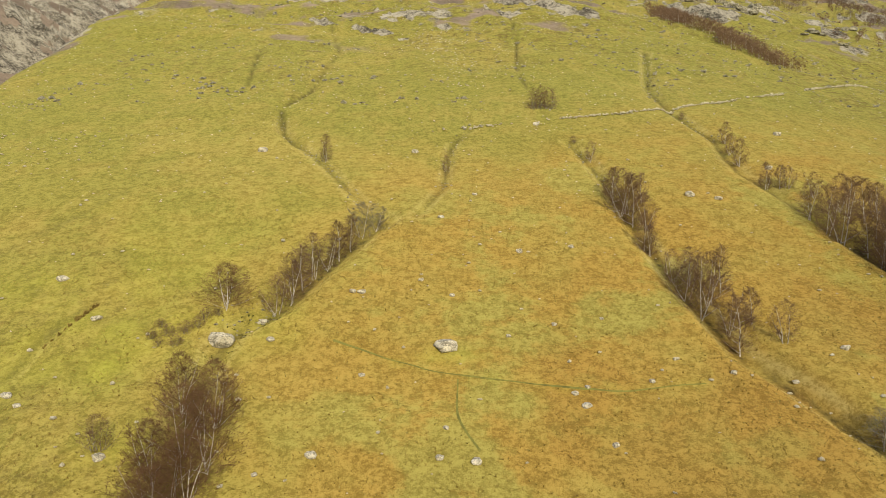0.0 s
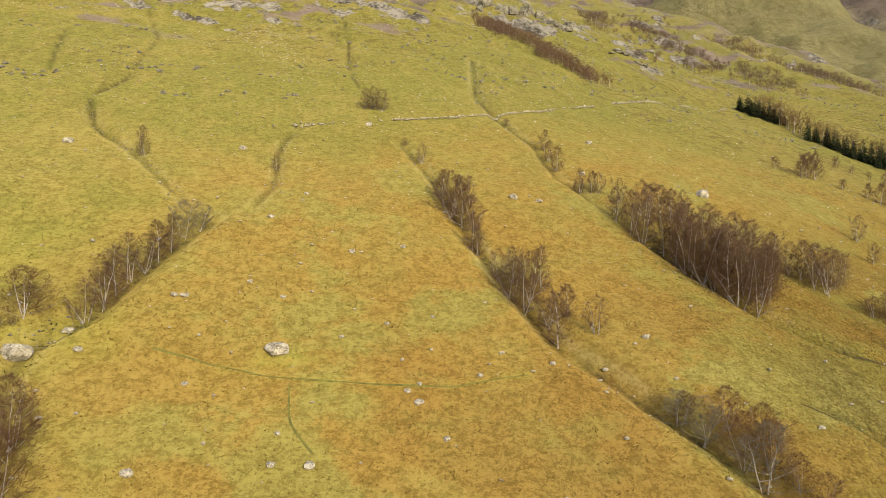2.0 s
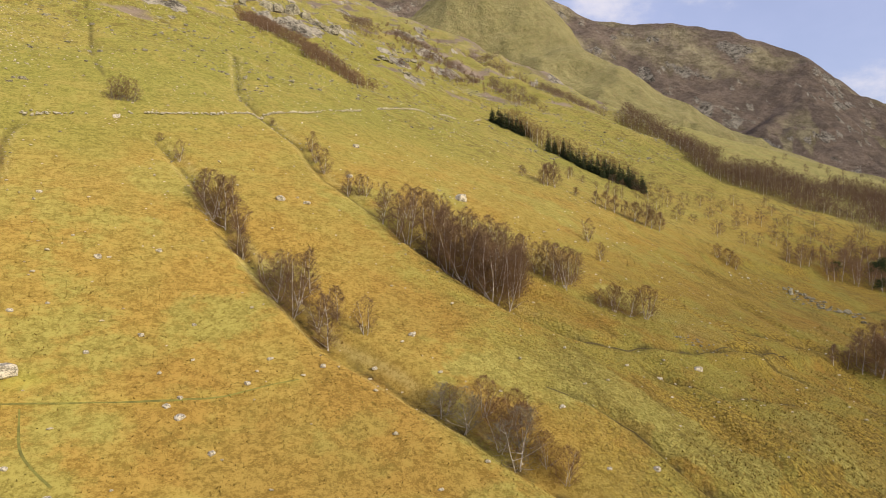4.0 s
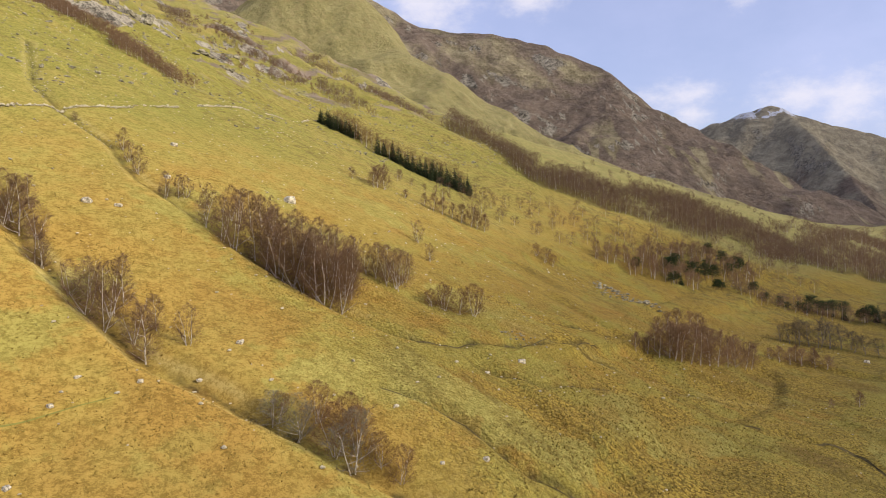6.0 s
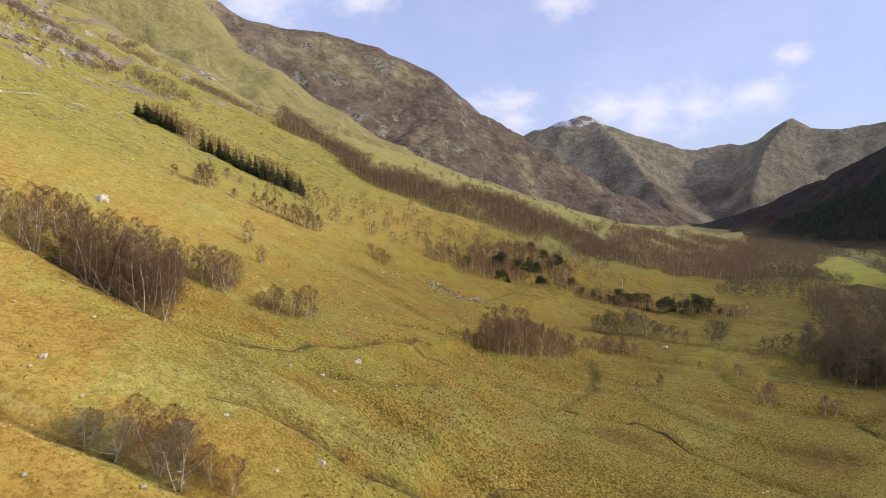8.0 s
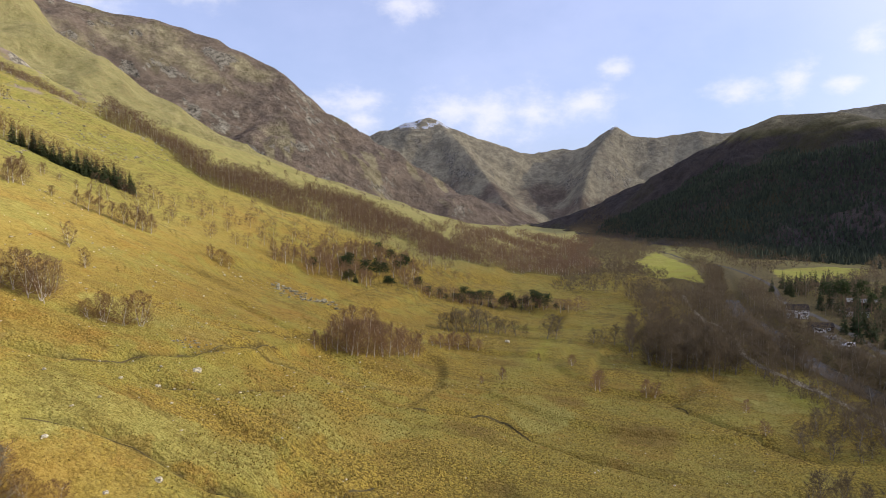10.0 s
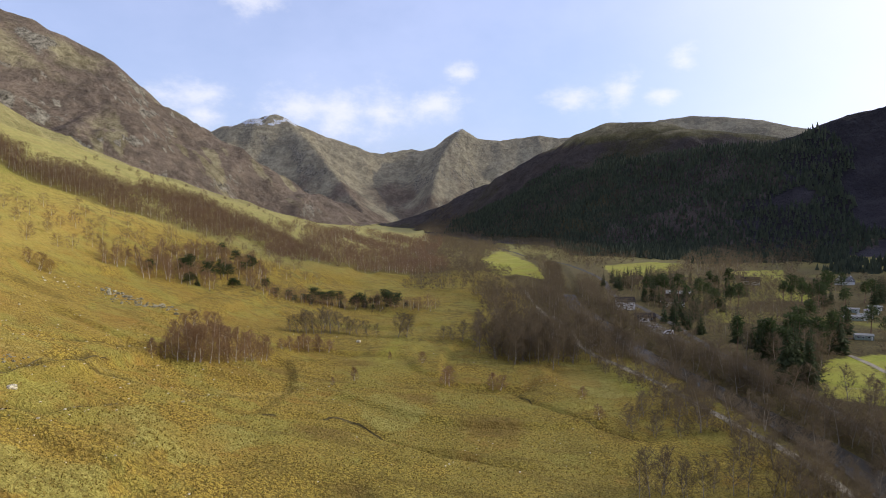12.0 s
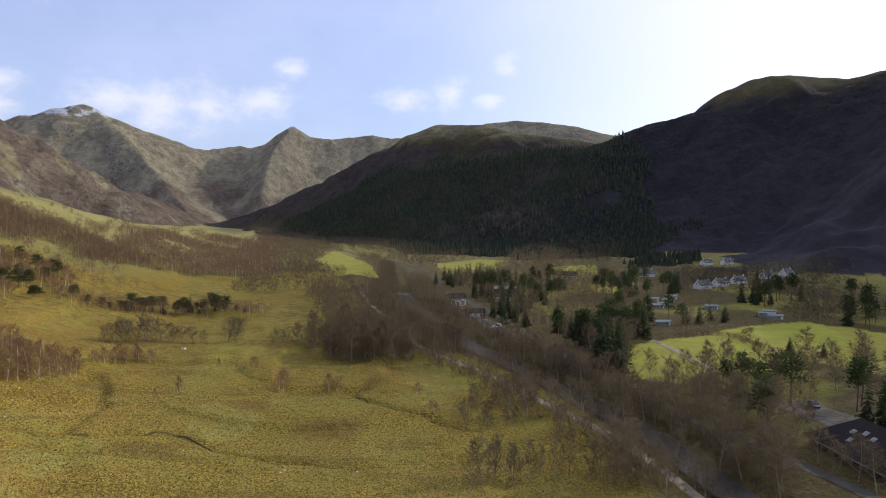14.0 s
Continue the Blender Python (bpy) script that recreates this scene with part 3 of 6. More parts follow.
    for line, deep, wide in GULLIES:
        d, k = along(line, x, y)
        bank = np.maximum(bank, 0.5 * k * np.exp(-((d - 0.8 * wide) / (0.28 * wide)) ** 2) * (wide > 1.5) * ramp(0.2, 0.6, vnoise(x / 6, y / 6, 54)))
    cover["bank"] = bank
    crag = ramp(180, 300, y - 0.2 * x) * (1 - ramp(800, 1100, dist))
    gorge = ramp(150, 175, -x - 0.129 * y) * ramp(100, 200, y) * (1 - ramp(800, 1100, dist)) * ramp(-0.2, 0.3, fbm(x / 14, y / 14, 3, 250)) * 0.6
    outcrop = np.where(high & (who == 1), (0.2 + 0.8 * ramp(-0.1, 0.35, fbm(x / 60, y / 60, 4, 290))) * ramp(150, 300, z) * 0.27, 0) + slope * 0.42 * ramp(0.05, 0.3, fbm(x / 20, y / 14, 3, 295))
    for poly in CRAGGY:
        outcrop = np.maximum(outcrop, 0.42 * inside(poly, x + 9 * wander, y + 12 * fbm(x / 14, y / 14, 3, 297)) * ramp(-0.25, 0.25, fbm(x / 9, y / 7, 3, 298)))
    cover["rock"] = np.maximum(outcrop, gorge) + np.clip(np.maximum(crag * ramp(0.68, 1.1, steep) * 0.62, np.where(high & (who > 0) & (who < 6), ramp(0.7, 1.3, steep + 0.35 * far) * 0.5, 0)), 0, 1) * (1 - gorge)
    # both covers grow with distance, as painted haze; the second also pales the spur
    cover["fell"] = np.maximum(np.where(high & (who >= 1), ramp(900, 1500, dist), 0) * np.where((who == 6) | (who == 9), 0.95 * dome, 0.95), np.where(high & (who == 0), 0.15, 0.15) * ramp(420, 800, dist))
    cover["bleach_and_haze"] = np.where(high & (who >= 1), ramp(2600, 3300, dist), 0) * 0.75 + np.where(high & (who == 0), 0.12, 0)
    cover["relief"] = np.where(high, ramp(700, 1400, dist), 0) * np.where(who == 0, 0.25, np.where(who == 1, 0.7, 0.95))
    for poly in WOODS:
        cover["litter"] = np.maximum(cover["litter"], 0.65 * inside(poly, x + 4 * wander, y + 5 * fbm(x / 12, y / 12, 2, 222)))
    cover["lawn"], cover["rust"] = np.zeros(len(x)), np.zeros(len(x))
    for name, shapes, blur in (("lawn", LAWNS, 2.5), ("rust", RUSTS, 2.0)):
        for shape in shapes:
            cover[name] = np.maximum(cover[name], inside(shape, x + blur * fbm(x / 5, y / 5, 3, 231), y + blur * fbm(x / 5, y / 5, 3, 232)) * (0.45 + 0.55 * ramp(-0.3, 0.2, fbm(x / 7, y / 7, 3, 233))))
    trod = dist_line(((-14.5, 87.9), (-1.9, 82.5), (14.2, 79), (30.8, 78.8)), x, y)
    cover["meadow"] = np.maximum(cover["meadow"], 0.25 * np.exp(-(trod / 0.9) ** 2) * vnoise(x / 2, y / 2, 260))
    cover["snow"] = ramp(555, 620, z) * ramp(3000, 3500, dist) * ramp(-0.35, 0.1, fbm(x / 60, y / 60, 3, 230))
    for name, v in cover.items():
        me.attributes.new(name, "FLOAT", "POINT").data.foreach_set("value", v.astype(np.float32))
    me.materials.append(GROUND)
    ob = new("ground", me)
    tagged(ob, "rough grass and bracken hillside above a river valley", "ground", kind="structure")
    return ob


ground = sheet()

# ---- builders ----
RNG = random.Random(7)


def skin(name, verts, faces, material, smooth=False):
    me = bpy.data.meshes.new(name)
    me.from_pydata(verts, [], faces)
    if smooth:
        me.polygons.foreach_set("use_smooth", np.ones(len(me.polygons), bool))
    for one in material if isinstance(material, (list, tuple)) else [material]:
        me.materials.append(one)
    return me


def piece(name, me, parent, label="", m=None):
    ob = new(name, me)
    ob.parent = parent
    if m is not None:
        ob.matrix_basis = m
    return tagged(ob, label)


def tube(verts, faces, path, radii, sides):
    base = len(verts)
    up = Vector((0, 0, 1))
    for k, p in enumerate(path):
        a = (path[min(k + 1, len(path) - 1)] - path[max(k - 1, 0)]).normalized()
        u = a.cross(Vector((0.31, 0.77, 0.1)) if abs(a.z) > 0.8 else up).normalized()
        v = a.cross(u)
        for s in range(sides):
            w = 2 * math.pi * s / sides
            verts.append(p + (u * math.cos(w) + v * math.sin(w)) * radii[k])
    for k in range(len(path) - 1):
        for s in range(sides):
            t = (s + 1) % sides
            faces.append((base + k * sides + s, base + k * sides + t, base + (k + 1) * sides + t, base + (k + 1) * sides + s))


def bough(rng, start, way, length, bends, lift, wander):
    path, d, p = [start.copy()], way.normalized(), start.copy()
    for _ in range(bends):
        d = (d + Vector((rng.uniform(-wander, wander), rng.uniform(-wander, wander), lift + rng.uniform(-wander, wander) * 0.5))).normalized()
        p = p + d * (length / bends)
        path.append(p.copy())
    return path


def sliver(verts, faces, rng, p, d, length, width):
    side = d.cross(Vector((rng.uniform(-1, 1), rng.uniform(-1, 1), rng.uniform(-1, 1)))).normalized() * width * 0.5
    k = len(verts)
    verts.extend((p - side, p + side, p + d * length))
    faces.append((k, k + 1, k + 2))


def bare_tree(seed, height=8.0, spread=0.32, stems=1, limbs=16, twigs=1100, width=0.04, reach=0.75, low=0.22, fat=0.011, subs=2, fill=0.5):
    """A leafless broadleaf tree: stems and limbs, and a haze of fine twigs."""
    rng = random.Random(seed)
    wood, wf, fine, ff, limb, lf = [], [], [], [], [], []
    tips = []
    for s in range(stems):
        lean = Vector((rng.uniform(-1, 1), rng.uniform(-1, 1), 0)) * (0.10 if stems == 1 else 0.3)
        root = Vector((rng.uniform(-0.3, 0.3), rng.uniform(-0.3, 0.3), -0.25)) * (0 if stems == 1 else 1) + Vector((0, 0, -0.25))
        tall = height * (1 if s == 0 else rng.uniform(0.7, 0.95))
        trunk = bough(rng, root, Vector((lean.x, lean.y, 1)), tall, 7, 0.06, 0.10)
        r0 = height * fat * (1 if stems == 1 else 0.75)
        tube(wood, wf, trunk, [r0 * (1 - k / 7.6) for k in range(8)], 5)
        for b in range(max(4, limbs // stems)):
            h = low + (0.97 - low) * (b + rng.random()) / max(4, limbs // stems)
            k = min(6, int(h * 7))
            p = trunk[k].lerp(trunk[k + 1], h * 7 - k)
            w = rng.uniform(0, 2 * math.pi)
            size = height * spread * (1.2 - 0.85 * max(0, h - 0.3) / 0.7) * rng.uniform(0.65, 1.15)
            d = Vector((math.cos(w), math.sin(w), rng.uniform(0.25, 0.9)))
            arm = bough(rng, p, d, size, 4, 0.10, 0.22)
            r1 = r0 * (1 - h) * 0.55 + height * 0.0016
            big = b % 3 == 0
            tube(limb if big else fine, lf if big else ff, arm if big else [arm[0], arm[2], arm[4]], [r1, r1 * 0.75, r1 * 0.5, r1 * 0.35, r1 * 0.15] if big else [r1, r1 * 0.5, r1 * 0.15], 3)
            tips.append((arm, 1.0))
            for c in range(subs):
                q = arm[rng.randint(1, 3)]
                d2 = Vector((rng.uniform(-1, 1), rng.uniform(-1, 1), rng.uniform(0.0, 1.0))) + (arm[-1] - arm[0]).normalized() * 0.8
                sub = bough(rng, q, d2, size * rng.uniform(0.35, 0.6), 2, 0.02, 0.3)
                r2 = height * 0.0017
                tube(fine, ff, sub, [r2, r2 * 0.7, r2 * 0.3], 3)
                tips.append((sub, 0.9))
        tips.append((trunk[4:], 0.8))
    ends = [arm[-1] for arm, _w in tips] or [Vector((0, 0, height))]
    wide = sum(math.hypot(e.x, e.y) for e in ends) / len(ends) * 1.35
    for _ in range(int(twigs * fill)):
        h = rng.random()
        r = wide * math.sin(math.pi * min(1, 0.22 + 0.78 * h ** 0.9)) ** 0.65 * math.sqrt(rng.uniform(0.05, 1))
        w = rng.uniform(0, 2 * math.pi)
        lump = 1 + 0.28 * math.sin(3 * w + seed) * math.sin(5 * h + seed)
        p = Vector((math.cos(w) * r * lump, math.sin(w) * r * lump, height * (0.06 + 0.9 * h)))
        d = Vector((math.cos(w) * 0.6 + rng.uniform(-0.6, 0.6), math.sin(w) * 0.6 + rng.uniform(-0.6, 0.6), rng.uniform(-0.2, 1.0))).normalized()
        sliver(fine, ff, rng, p, d, reach * rng.uniform(0.5, 1.1), width)
    for _ in range(int(twigs * (1 - fill))):
        arm, _w = rng.choice(tips)
        k = rng.randrange(len(arm) - 1)
        p = arm[k].lerp(arm[k + 1], rng.random())
        out = (arm[-1] - arm[0]).normalized()
        d = (out * 0.7 + Vector((rng.uniform(-1, 1), rng.uniform(-1, 1), rng.uniform(-0.65, 0.85)))).normalized()
        sliver(fine, ff, rng, p, d, reach * rng.uniform(0.5, 1.2), width)
    base = len(fine)
    return (wood, wf), (fine + limb, ff + [tuple(i + base for i in f) for f in lf]), len(ff)


def bark(name, pale, dark, scale=3.0):
    m, t, bsdf, link = bare(name)
    n = noise_node(t, scale, 4, 0.7).outputs[0]
    o = t.nodes.new("ShaderNodeObjectInfo")
    c = mixed(t, dark, pale, level(t, n, 0.35, 0.6))
    link(c, bsdf.inputs["Base Color"])
    bsdf.inputs["Roughness"].default_value = 0.85
    return m


def twig_material(name, a, b, spread=0.4):
    m, t, bsdf, link = bare(name)
    o = t.nodes.new("ShaderNodeObjectInfo")
    g = t.nodes.new("ShaderNodeNewGeometry")
    f = times(t, times(t, o.outputs["Random"], 1 - spread), times(t, g.outputs["Random Per Island"], spread), "ADD")
    colour = mixed(t, a, b, f)
    link(colour, bsdf.inputs["Base Color"])
    bsdf.inputs["Roughness"].default_value = 0.8
    bsdf.inputs["Specular IOR Level"].default_value = 0.2
    # thin growth: half of the light goes through
    thin = t.nodes.new("ShaderNodeBsdfTranslucent")
    link(colour, thin.inputs["Color"])
    both = node(t, "ShaderNodeMixShader", Fac=0.45)
    link(bsdf.outputs[0], both.inputs[1])
    link(thin.outputs[0], both.inputs[2])
    link(both.outputs[0], t.nodes["Material Output"].inputs["Surface"])
    return m


PALE_BARK = bark("birch_bark", (0.78, 0.71, 0.58), (0.42, 0.35, 0.27))
GREY_BARK = bark("alder_bark", (0.34, 0.29, 0.22), (0.17, 0.14, 0.105))
PINE_BARK = bark("pine_bark", (0.24, 0.13, 0.08), (0.10, 0.07, 0.05))
PURPLE_TWIG = twig_material("birch_twigs", (0.20, 0.122, 0.064), (0.33, 0.208, 0.112))
RUSSET_TWIG = twig_material("russet_twigs", (0.17, 0.094, 0.044), (0.30, 0.172, 0.082))
GREY_TWIG = twig_material("grey_twigs", (0.22, 0.185, 0.12), (0.33, 0.29, 0.20))
ALDER_TWIG = twig_material("alder_twigs", (0.11, 0.084, 0.05), (0.19, 0.146, 0.09))
FAR_TWIG = twig_material("far_birch_twigs", (0.15, 0.094, 0.056), (0.25, 0.162, 0.098), 0.7)
NEEDLE = twig_material("spruce_needles", (0.04, 0.056, 0.022), (0.085, 0.10, 0.04))
FOREST_NEEDLE = twig_material("plantation_needles", (0.055, 0.07, 0.048), (0.105, 0.125, 0.078), 1.0)
PINE_NEEDLE = twig_material("pine_needles", (0.035, 0.055, 0.02), (0.075, 0.095, 0.035))


def spruce_shape(seed, height=12.0, girth=0.22, levels=20, arms=7, low=0.05):
    rng = random.Random(seed)
    wood, wf, leaf, lf = [], [], [], []
    tube(wood, wf, [Vector((0, 0, -0.3)), Vector((0, 0, height * 0.5)), Vector((0, 0, height))], [height * 0.016, height * 0.009, 0.01], 5)
    for k in range(levels):
        u = k / (levels - 1)
        z = height * (low + (0.98 - low) * u)
        r = height * girth * (1 - u) ** 0.85 * rng.uniform(0.85, 1.1) + 0.15
        n = max(4, int(arms * (1 - 0.4 * u)))
        for a in range(n):
            w = 2 * math.pi * (a + rng.random() * 0.8) / n
            rr = r * rng.uniform(0.7, 1.15)
            out = Vector((math.cos(w), math.sin(w), 0))
            side = Vector((-out.y, out.x, 0)) * rr * 0.32
            p = Vector((0, 0, z + rng.uniform(-0.2, 0.2)))
            mid, tip = p + out * rr * 0.55 - Vector((0, 0, rr * 0.12)), p + out * rr - Vector((0, 0, rr * 0.38))
            b = len(leaf)
            leaf.extend((p, mid + side - Vector((0, 0, rr * 0.16)), tip, mid - side - Vector((0, 0, rr * 0.16)), mid + Vector((0, 0, rr * 0.06))))
            lf.extend(((b, b + 1, b + 4), (b + 1, b + 2, b + 4), (b + 2, b + 3, b + 4), (b + 3, b, b + 4)))
            for _ in range(2):
                sliver(leaf, lf, rng, mid.lerp(tip, rng.random()), (out + Vector((rng.uniform(-1, 1), rng.uniform(-1, 1), rng.uniform(-0.8, 0.2)))).normalized(), rr * 0.35, rr * 0.22)
    return (wood, wf), (leaf, lf)


def pine_shape(seed, height=9.0, clumps=26, tufts=34, low=0.35, girth=0.24):
    rng = random.Random(seed)
    wood, wf, leaf, lf = [], [], [], []
    trunk = bough(rng, Vector((0, 0, -0.3)), Vector((rng.uniform(-0.08, 0.08), rng.uniform(-0.08, 0.08), 1)), height * 0.97, 5, 0.05, 0.07)
    tube(wood, wf, trunk, [height * 0.018 * (1 - k / 5.6) for k in range(6)], 6)
    for c in range(clumps):
        h = low + (0.97 - low) * (c + rng.random()) / clumps
        k = min(4, int(h * 5))
        p = trunk[k].lerp(trunk[k + 1], h * 5 - k)
        w = rng.uniform(0, 2 * math.pi)
        size = height * girth * (1.1 - 0.75 * (h - low) / (1 - low)) * rng.uniform(0.5, 1.1)
        q = p + Vector((math.cos(w) * size, math.sin(w) * size, size * 0.25))
        tube(wood, wf, [p, q], [height * 0.005, height * 0.002], 3)
        for _ in range(tufts):
            o = Vector((rng.gauss(0, 1), rng.gauss(0, 1), rng.gauss(0, 0.55))) * height * 0.055
            sliver(leaf, lf, rng, q + o, (o.normalized() + Vector((0, 0, 0.4))).normalized(), height * 0.06, height * 0.03)
    return (wood, wf), (leaf, lf)


KINDS = {}


def kind(name, shapes, bark_mat, leaf_mat):
    KINDS[name] = []
    for s in shapes:
        crown = skin(name + "_crown", *s[1], [leaf_mat, bark_mat])
        if len(s) > 2:
            # limbs keep the colour of the bark
            crown.polygons.foreach_set("material_index", (np.arange(len(crown.polygons)) >= s[2]).astype(np.int32))
        KINDS[name].append((skin(name + "_trunk", *s[0], bark_mat), crown))


kind("birch", [bare_tree(s, 8, 0.28, n, 21, 2400, 0.03, 0.7, 0.08, fat=0.0115, fill=0.62) for s, n in ((11, 1), (12, 2), (13, 3), (14, 3))], PALE_BARK, PURPLE_TWIG)
kind("mid_birch", [bare_tree(s, 8, 0.33, 1, 16, 1900, 0.045, 0.95, 0.14, fat=0.014) for s in (15, 16)] + [bare_tree(17, 8, 0.38, 2, 18, 1900, 0.045, 0.95, 0.12, fat=0.014)], PALE_BARK, PURPLE_TWIG)
kind("round_birch", [bare_tree(s, 7, 0.46, 3, 22, 2800, 0.034, 0.7, low=0.08, fill=0.65) for s in (21, 22)], PALE_BARK, RUSSET_TWIG)
kind("grey_birch", [bare_tree(s, 8, 0.42, 2, 24, 2400, 0.032, 0.75, low=0.10, fat=0.012) for s in (31, 32)], PALE_BARK, GREY_TWIG)
kind("bush", [bare_tree(s, 3, 0.5, 7, 24, 1000, 0.024, 0.45, 0.03, fill=0.6) for s in (41, 42)], GREY_BARK, PURPLE_TWIG)
kind("alder", [bare_tree(s, 10, 0.38, n, 15, 1700, 0.046, 1.2, 0.2, subs=1, fat=0.016) for s, n in ((51, 1), (52, 2), (53, 1))], GREY_BARK, ALDER_TWIG)
kind("far_birch", [bare_tree(s, 9, 0.40, 1, 10, 900, 0.075, 1.15, subs=1, fill=0.5, fat=0.016) for s in (61, 62, 63)], PALE_BARK, PURPLE_TWIG)
kind("far_alder", [bare_tree(s, 10, 0.42, 1, 12, 1100, 0.075, 1.3, subs=1, fill=0.45, fat=0.017) for s in (71, 72, 73)], GREY_BARK, ALDER_TWIG)
kind("spruce", [spruce_shape(s, 12, 0.20) for s in (81, 82)], PINE_BARK, NEEDLE)
kind("big_fir", [spruce_shape(s, 12, 0.26, 24, 9) for s in (83, 84)], PINE_BARK, NEEDLE)
kind("pine", [pine_shape(s) for s in (91, 92, 93)], PINE_BARK, PINE_NEEDLE)
kind("tall_pine", [pine_shape(s, 9, 20, 30, 0.5, 0.15) for s in (94, 95)], PINE_BARK, PINE_NEEDLE)
HEIGHT = {"birch": 8, "mid_birch": 8, "round_birch": 7, "grey_birch": 8, "bush": 3, "alder": 10, "far_birch": 9, "far_alder": 10, "spruce": 12, "big_fir": 12, "pine": 9, "tall_pine": 9}
NAMES = {"mid_birch": "birch", "round_birch": "birch", "grey_birch": "birch", "far_birch": "birch", "far_alder": "alder", "bush": "shrub", "big_fir": "fir_tree", "spruce": "spruce", "pine": "pine_tree", "tall_pine": "pine_tree"}


def plant(sort, x, y, height, label, group="", rng=RNG, wide=1.0):
    trunk, crown = rng.choice(KINDS[sort])
    s = height / HEIGHT[sort]
    root = new(NAMES.get(sort, sort), None)
    root.empty_display_size = 0.5
    w = s * wide * rng.uniform(0.9, 1.12)
    root.matrix_world = Matrix.Translation((x, y, at(x, y) - 0.12)) @ Matrix.Rotation(rng.uniform(0, 6.28), 4, "Z") @ Matrix.Diagonal((w, w, s, 1))
    piece("trunk", trunk, root)
    piece("crown", crown, root)
    return tagged(root, label, "shrub" if sort == "bush" else "tree", group)


def rows_of(sort, label, group, spots, wide=1.0):
    for x, y, h in spots:
        plant(sort, x, y, h, label, group, wide=wide)


# ---- birches in the gullies ----
LEAFLESS = "leafless birch with pale trunk and brown twigs in a grassy gully"
rows_of("round_birch", "round leafless birch with rust-brown twigs beside a boulder", "", ((-30.9, 95.7, 6.9),), 1.3)
rows_of("round_birch", "leafless birch with twisted pale limbs by the stream", "birches by the west stream", ((-30.2, 76.6, 8.0), (-24.1, 66.9, 8.6), (-26.4, 63.5, 7.2), (-24.4, 62.4, 8.0), (-28.6, 62.5, 6.4), (-27.5, 70.0, 8.4), (-25.0, 72.5, 8.0), (-26.2, 58.5, 8.8), (-29.4, 66.0, 6.8)))
rows_of("bush", "small leafless shrub growing over a pale boulder", "", ((-36.1, 69.0, 4.2),))
rows_of("bush", "low grey-green shrub in the wet stream hollow", "shrubs by the west stream", ((-38.9, 89.6, 1.6), (-36.9, 90.1, 1.9), (-34.7, 90.4, 2.0), (-33.5, 91.4, 1.8), (-35.2, 87.9, 1.8), (-38.7, 91.9, 1.5), (-33.0, 93.3, 1.9), (-37.5, 88.2, 1.3), (-31.6, 94.0, 1.5)), 1.5)
rows_of("birch", LEAFLESS, "birches in the west gully", ((-22.6, 99.9, 8.2), (-21.6, 103, 7.2), (-20.4, 105.9, 7.6), (-18.5, 108.3, 6.2), (-17.1, 110.8, 6.8), (-15.6, 113.4, 6.4), (-24.2, 97.5, 6.2)), 1.25)
rows_of("grey_birch", "grey leafless birch with lichen-pale twigs in a gully", "birches in the west gully", ((-14.1, 117.2, 6.6), (-12.1, 119.3, 5.4)), 1.1)
rows_of("birch", "lone leafless birch on the open grass slope", "", ((-25.9, 152.3, 6.6), (0.8, 148.7, 3.9), (33.3, 153.0, 5.0), (123.8, 117.1, 5.0), (131.2, 128.7, 6.6), (43.5, 85.7, 6.0)))
rows_of("bush", "clump of many leafless grey stems on the slope", "shrub clump above the wall", ((25.1, 186.7, 5.9), (27.2, 186.9, 6.6), (29.3, 186.3, 6.1)))
rows_of("bush", "low leafless shrub on the grass slope", "", ((31.2, 162.3, 2.2), (64.3, 183.0, 2.6)))
rows_of("birch", LEAFLESS, "birches in the middle gully", ((32.6, 130.2, 7.2), (33.0, 125.5, 9.4), (34.4, 126.7, 8.0), (34.3, 122.5, 9.2), (37.3, 127.6, 6.0), (33.6, 113.2, 7.0), (35.9, 119.5, 6.4), (34.3, 112.3, 5.6), (33.2, 134.5, 5.5), (35.3, 104.3, 5.6), (35.9, 99.8, 7.8), (35.9, 94.3, 9.2), (38.0, 96.6, 8.2), (40.3, 98.2, 7.2), (38.3, 90.5, 6.8), (38.1, 86.5, 8.0), (41.4, 90.5, 5.2), (37.0, 102.0, 6.6)), 1.2)
rows_of("birch", LEAFLESS, "birches in the east gully", ((67.7, 162.8, 5.6), (65.8, 156, 5.2), (64.8, 148.2, 6.4), (65.1, 137, 6.0), (67.4, 135.9, 5), (68.6, 135.1, 5), (71.5, 131, 5.5), (66.8, 123.7, 7.4), (67.5, 119, 9.3), (67.4, 114.4, 10.8), (71.5, 119.8, 9), (75.6, 121.6, 8.5), (78.8, 123.3, 7.2), (73.5, 125.5, 7.5), (85.7, 129.5, 5.6), (81, 126.5, 6.2)), 1.15)
rows_of("birch", "leafless birch in a dense stand with pale trunks", "birch stand on the slope", ((69.2, 110.1, 8), (69, 106, 9.7), (69.5, 102.9, 10.4), (70.4, 99.9, 11), (71.4, 98, 11.4), (71.9, 95.3, 11.6), (72.3, 92.8, 11), (73.7, 90.9, 10.4), (75.8, 114.3, 8), (77.9, 109.7, 8.8), (80.2, 105.6, 9.2), (81.1, 101.7, 9.6), (82.3, 98.4, 9), (73, 109.5, 8.6), (74.2, 105, 9.4), (75.6, 101, 10), (77, 97, 10.4), (78, 94, 9.6), (72.4, 113, 8.2), (76.4, 93, 9.5), (70.6, 104.6, 9.6), (73.2, 99, 10.2), (79.3, 101.6, 9.4), (75.2, 95.8, 9.8), (77.6, 106.4, 8.8), (71.4, 107.6, 9), (79.8, 96, 9)), 1.15)
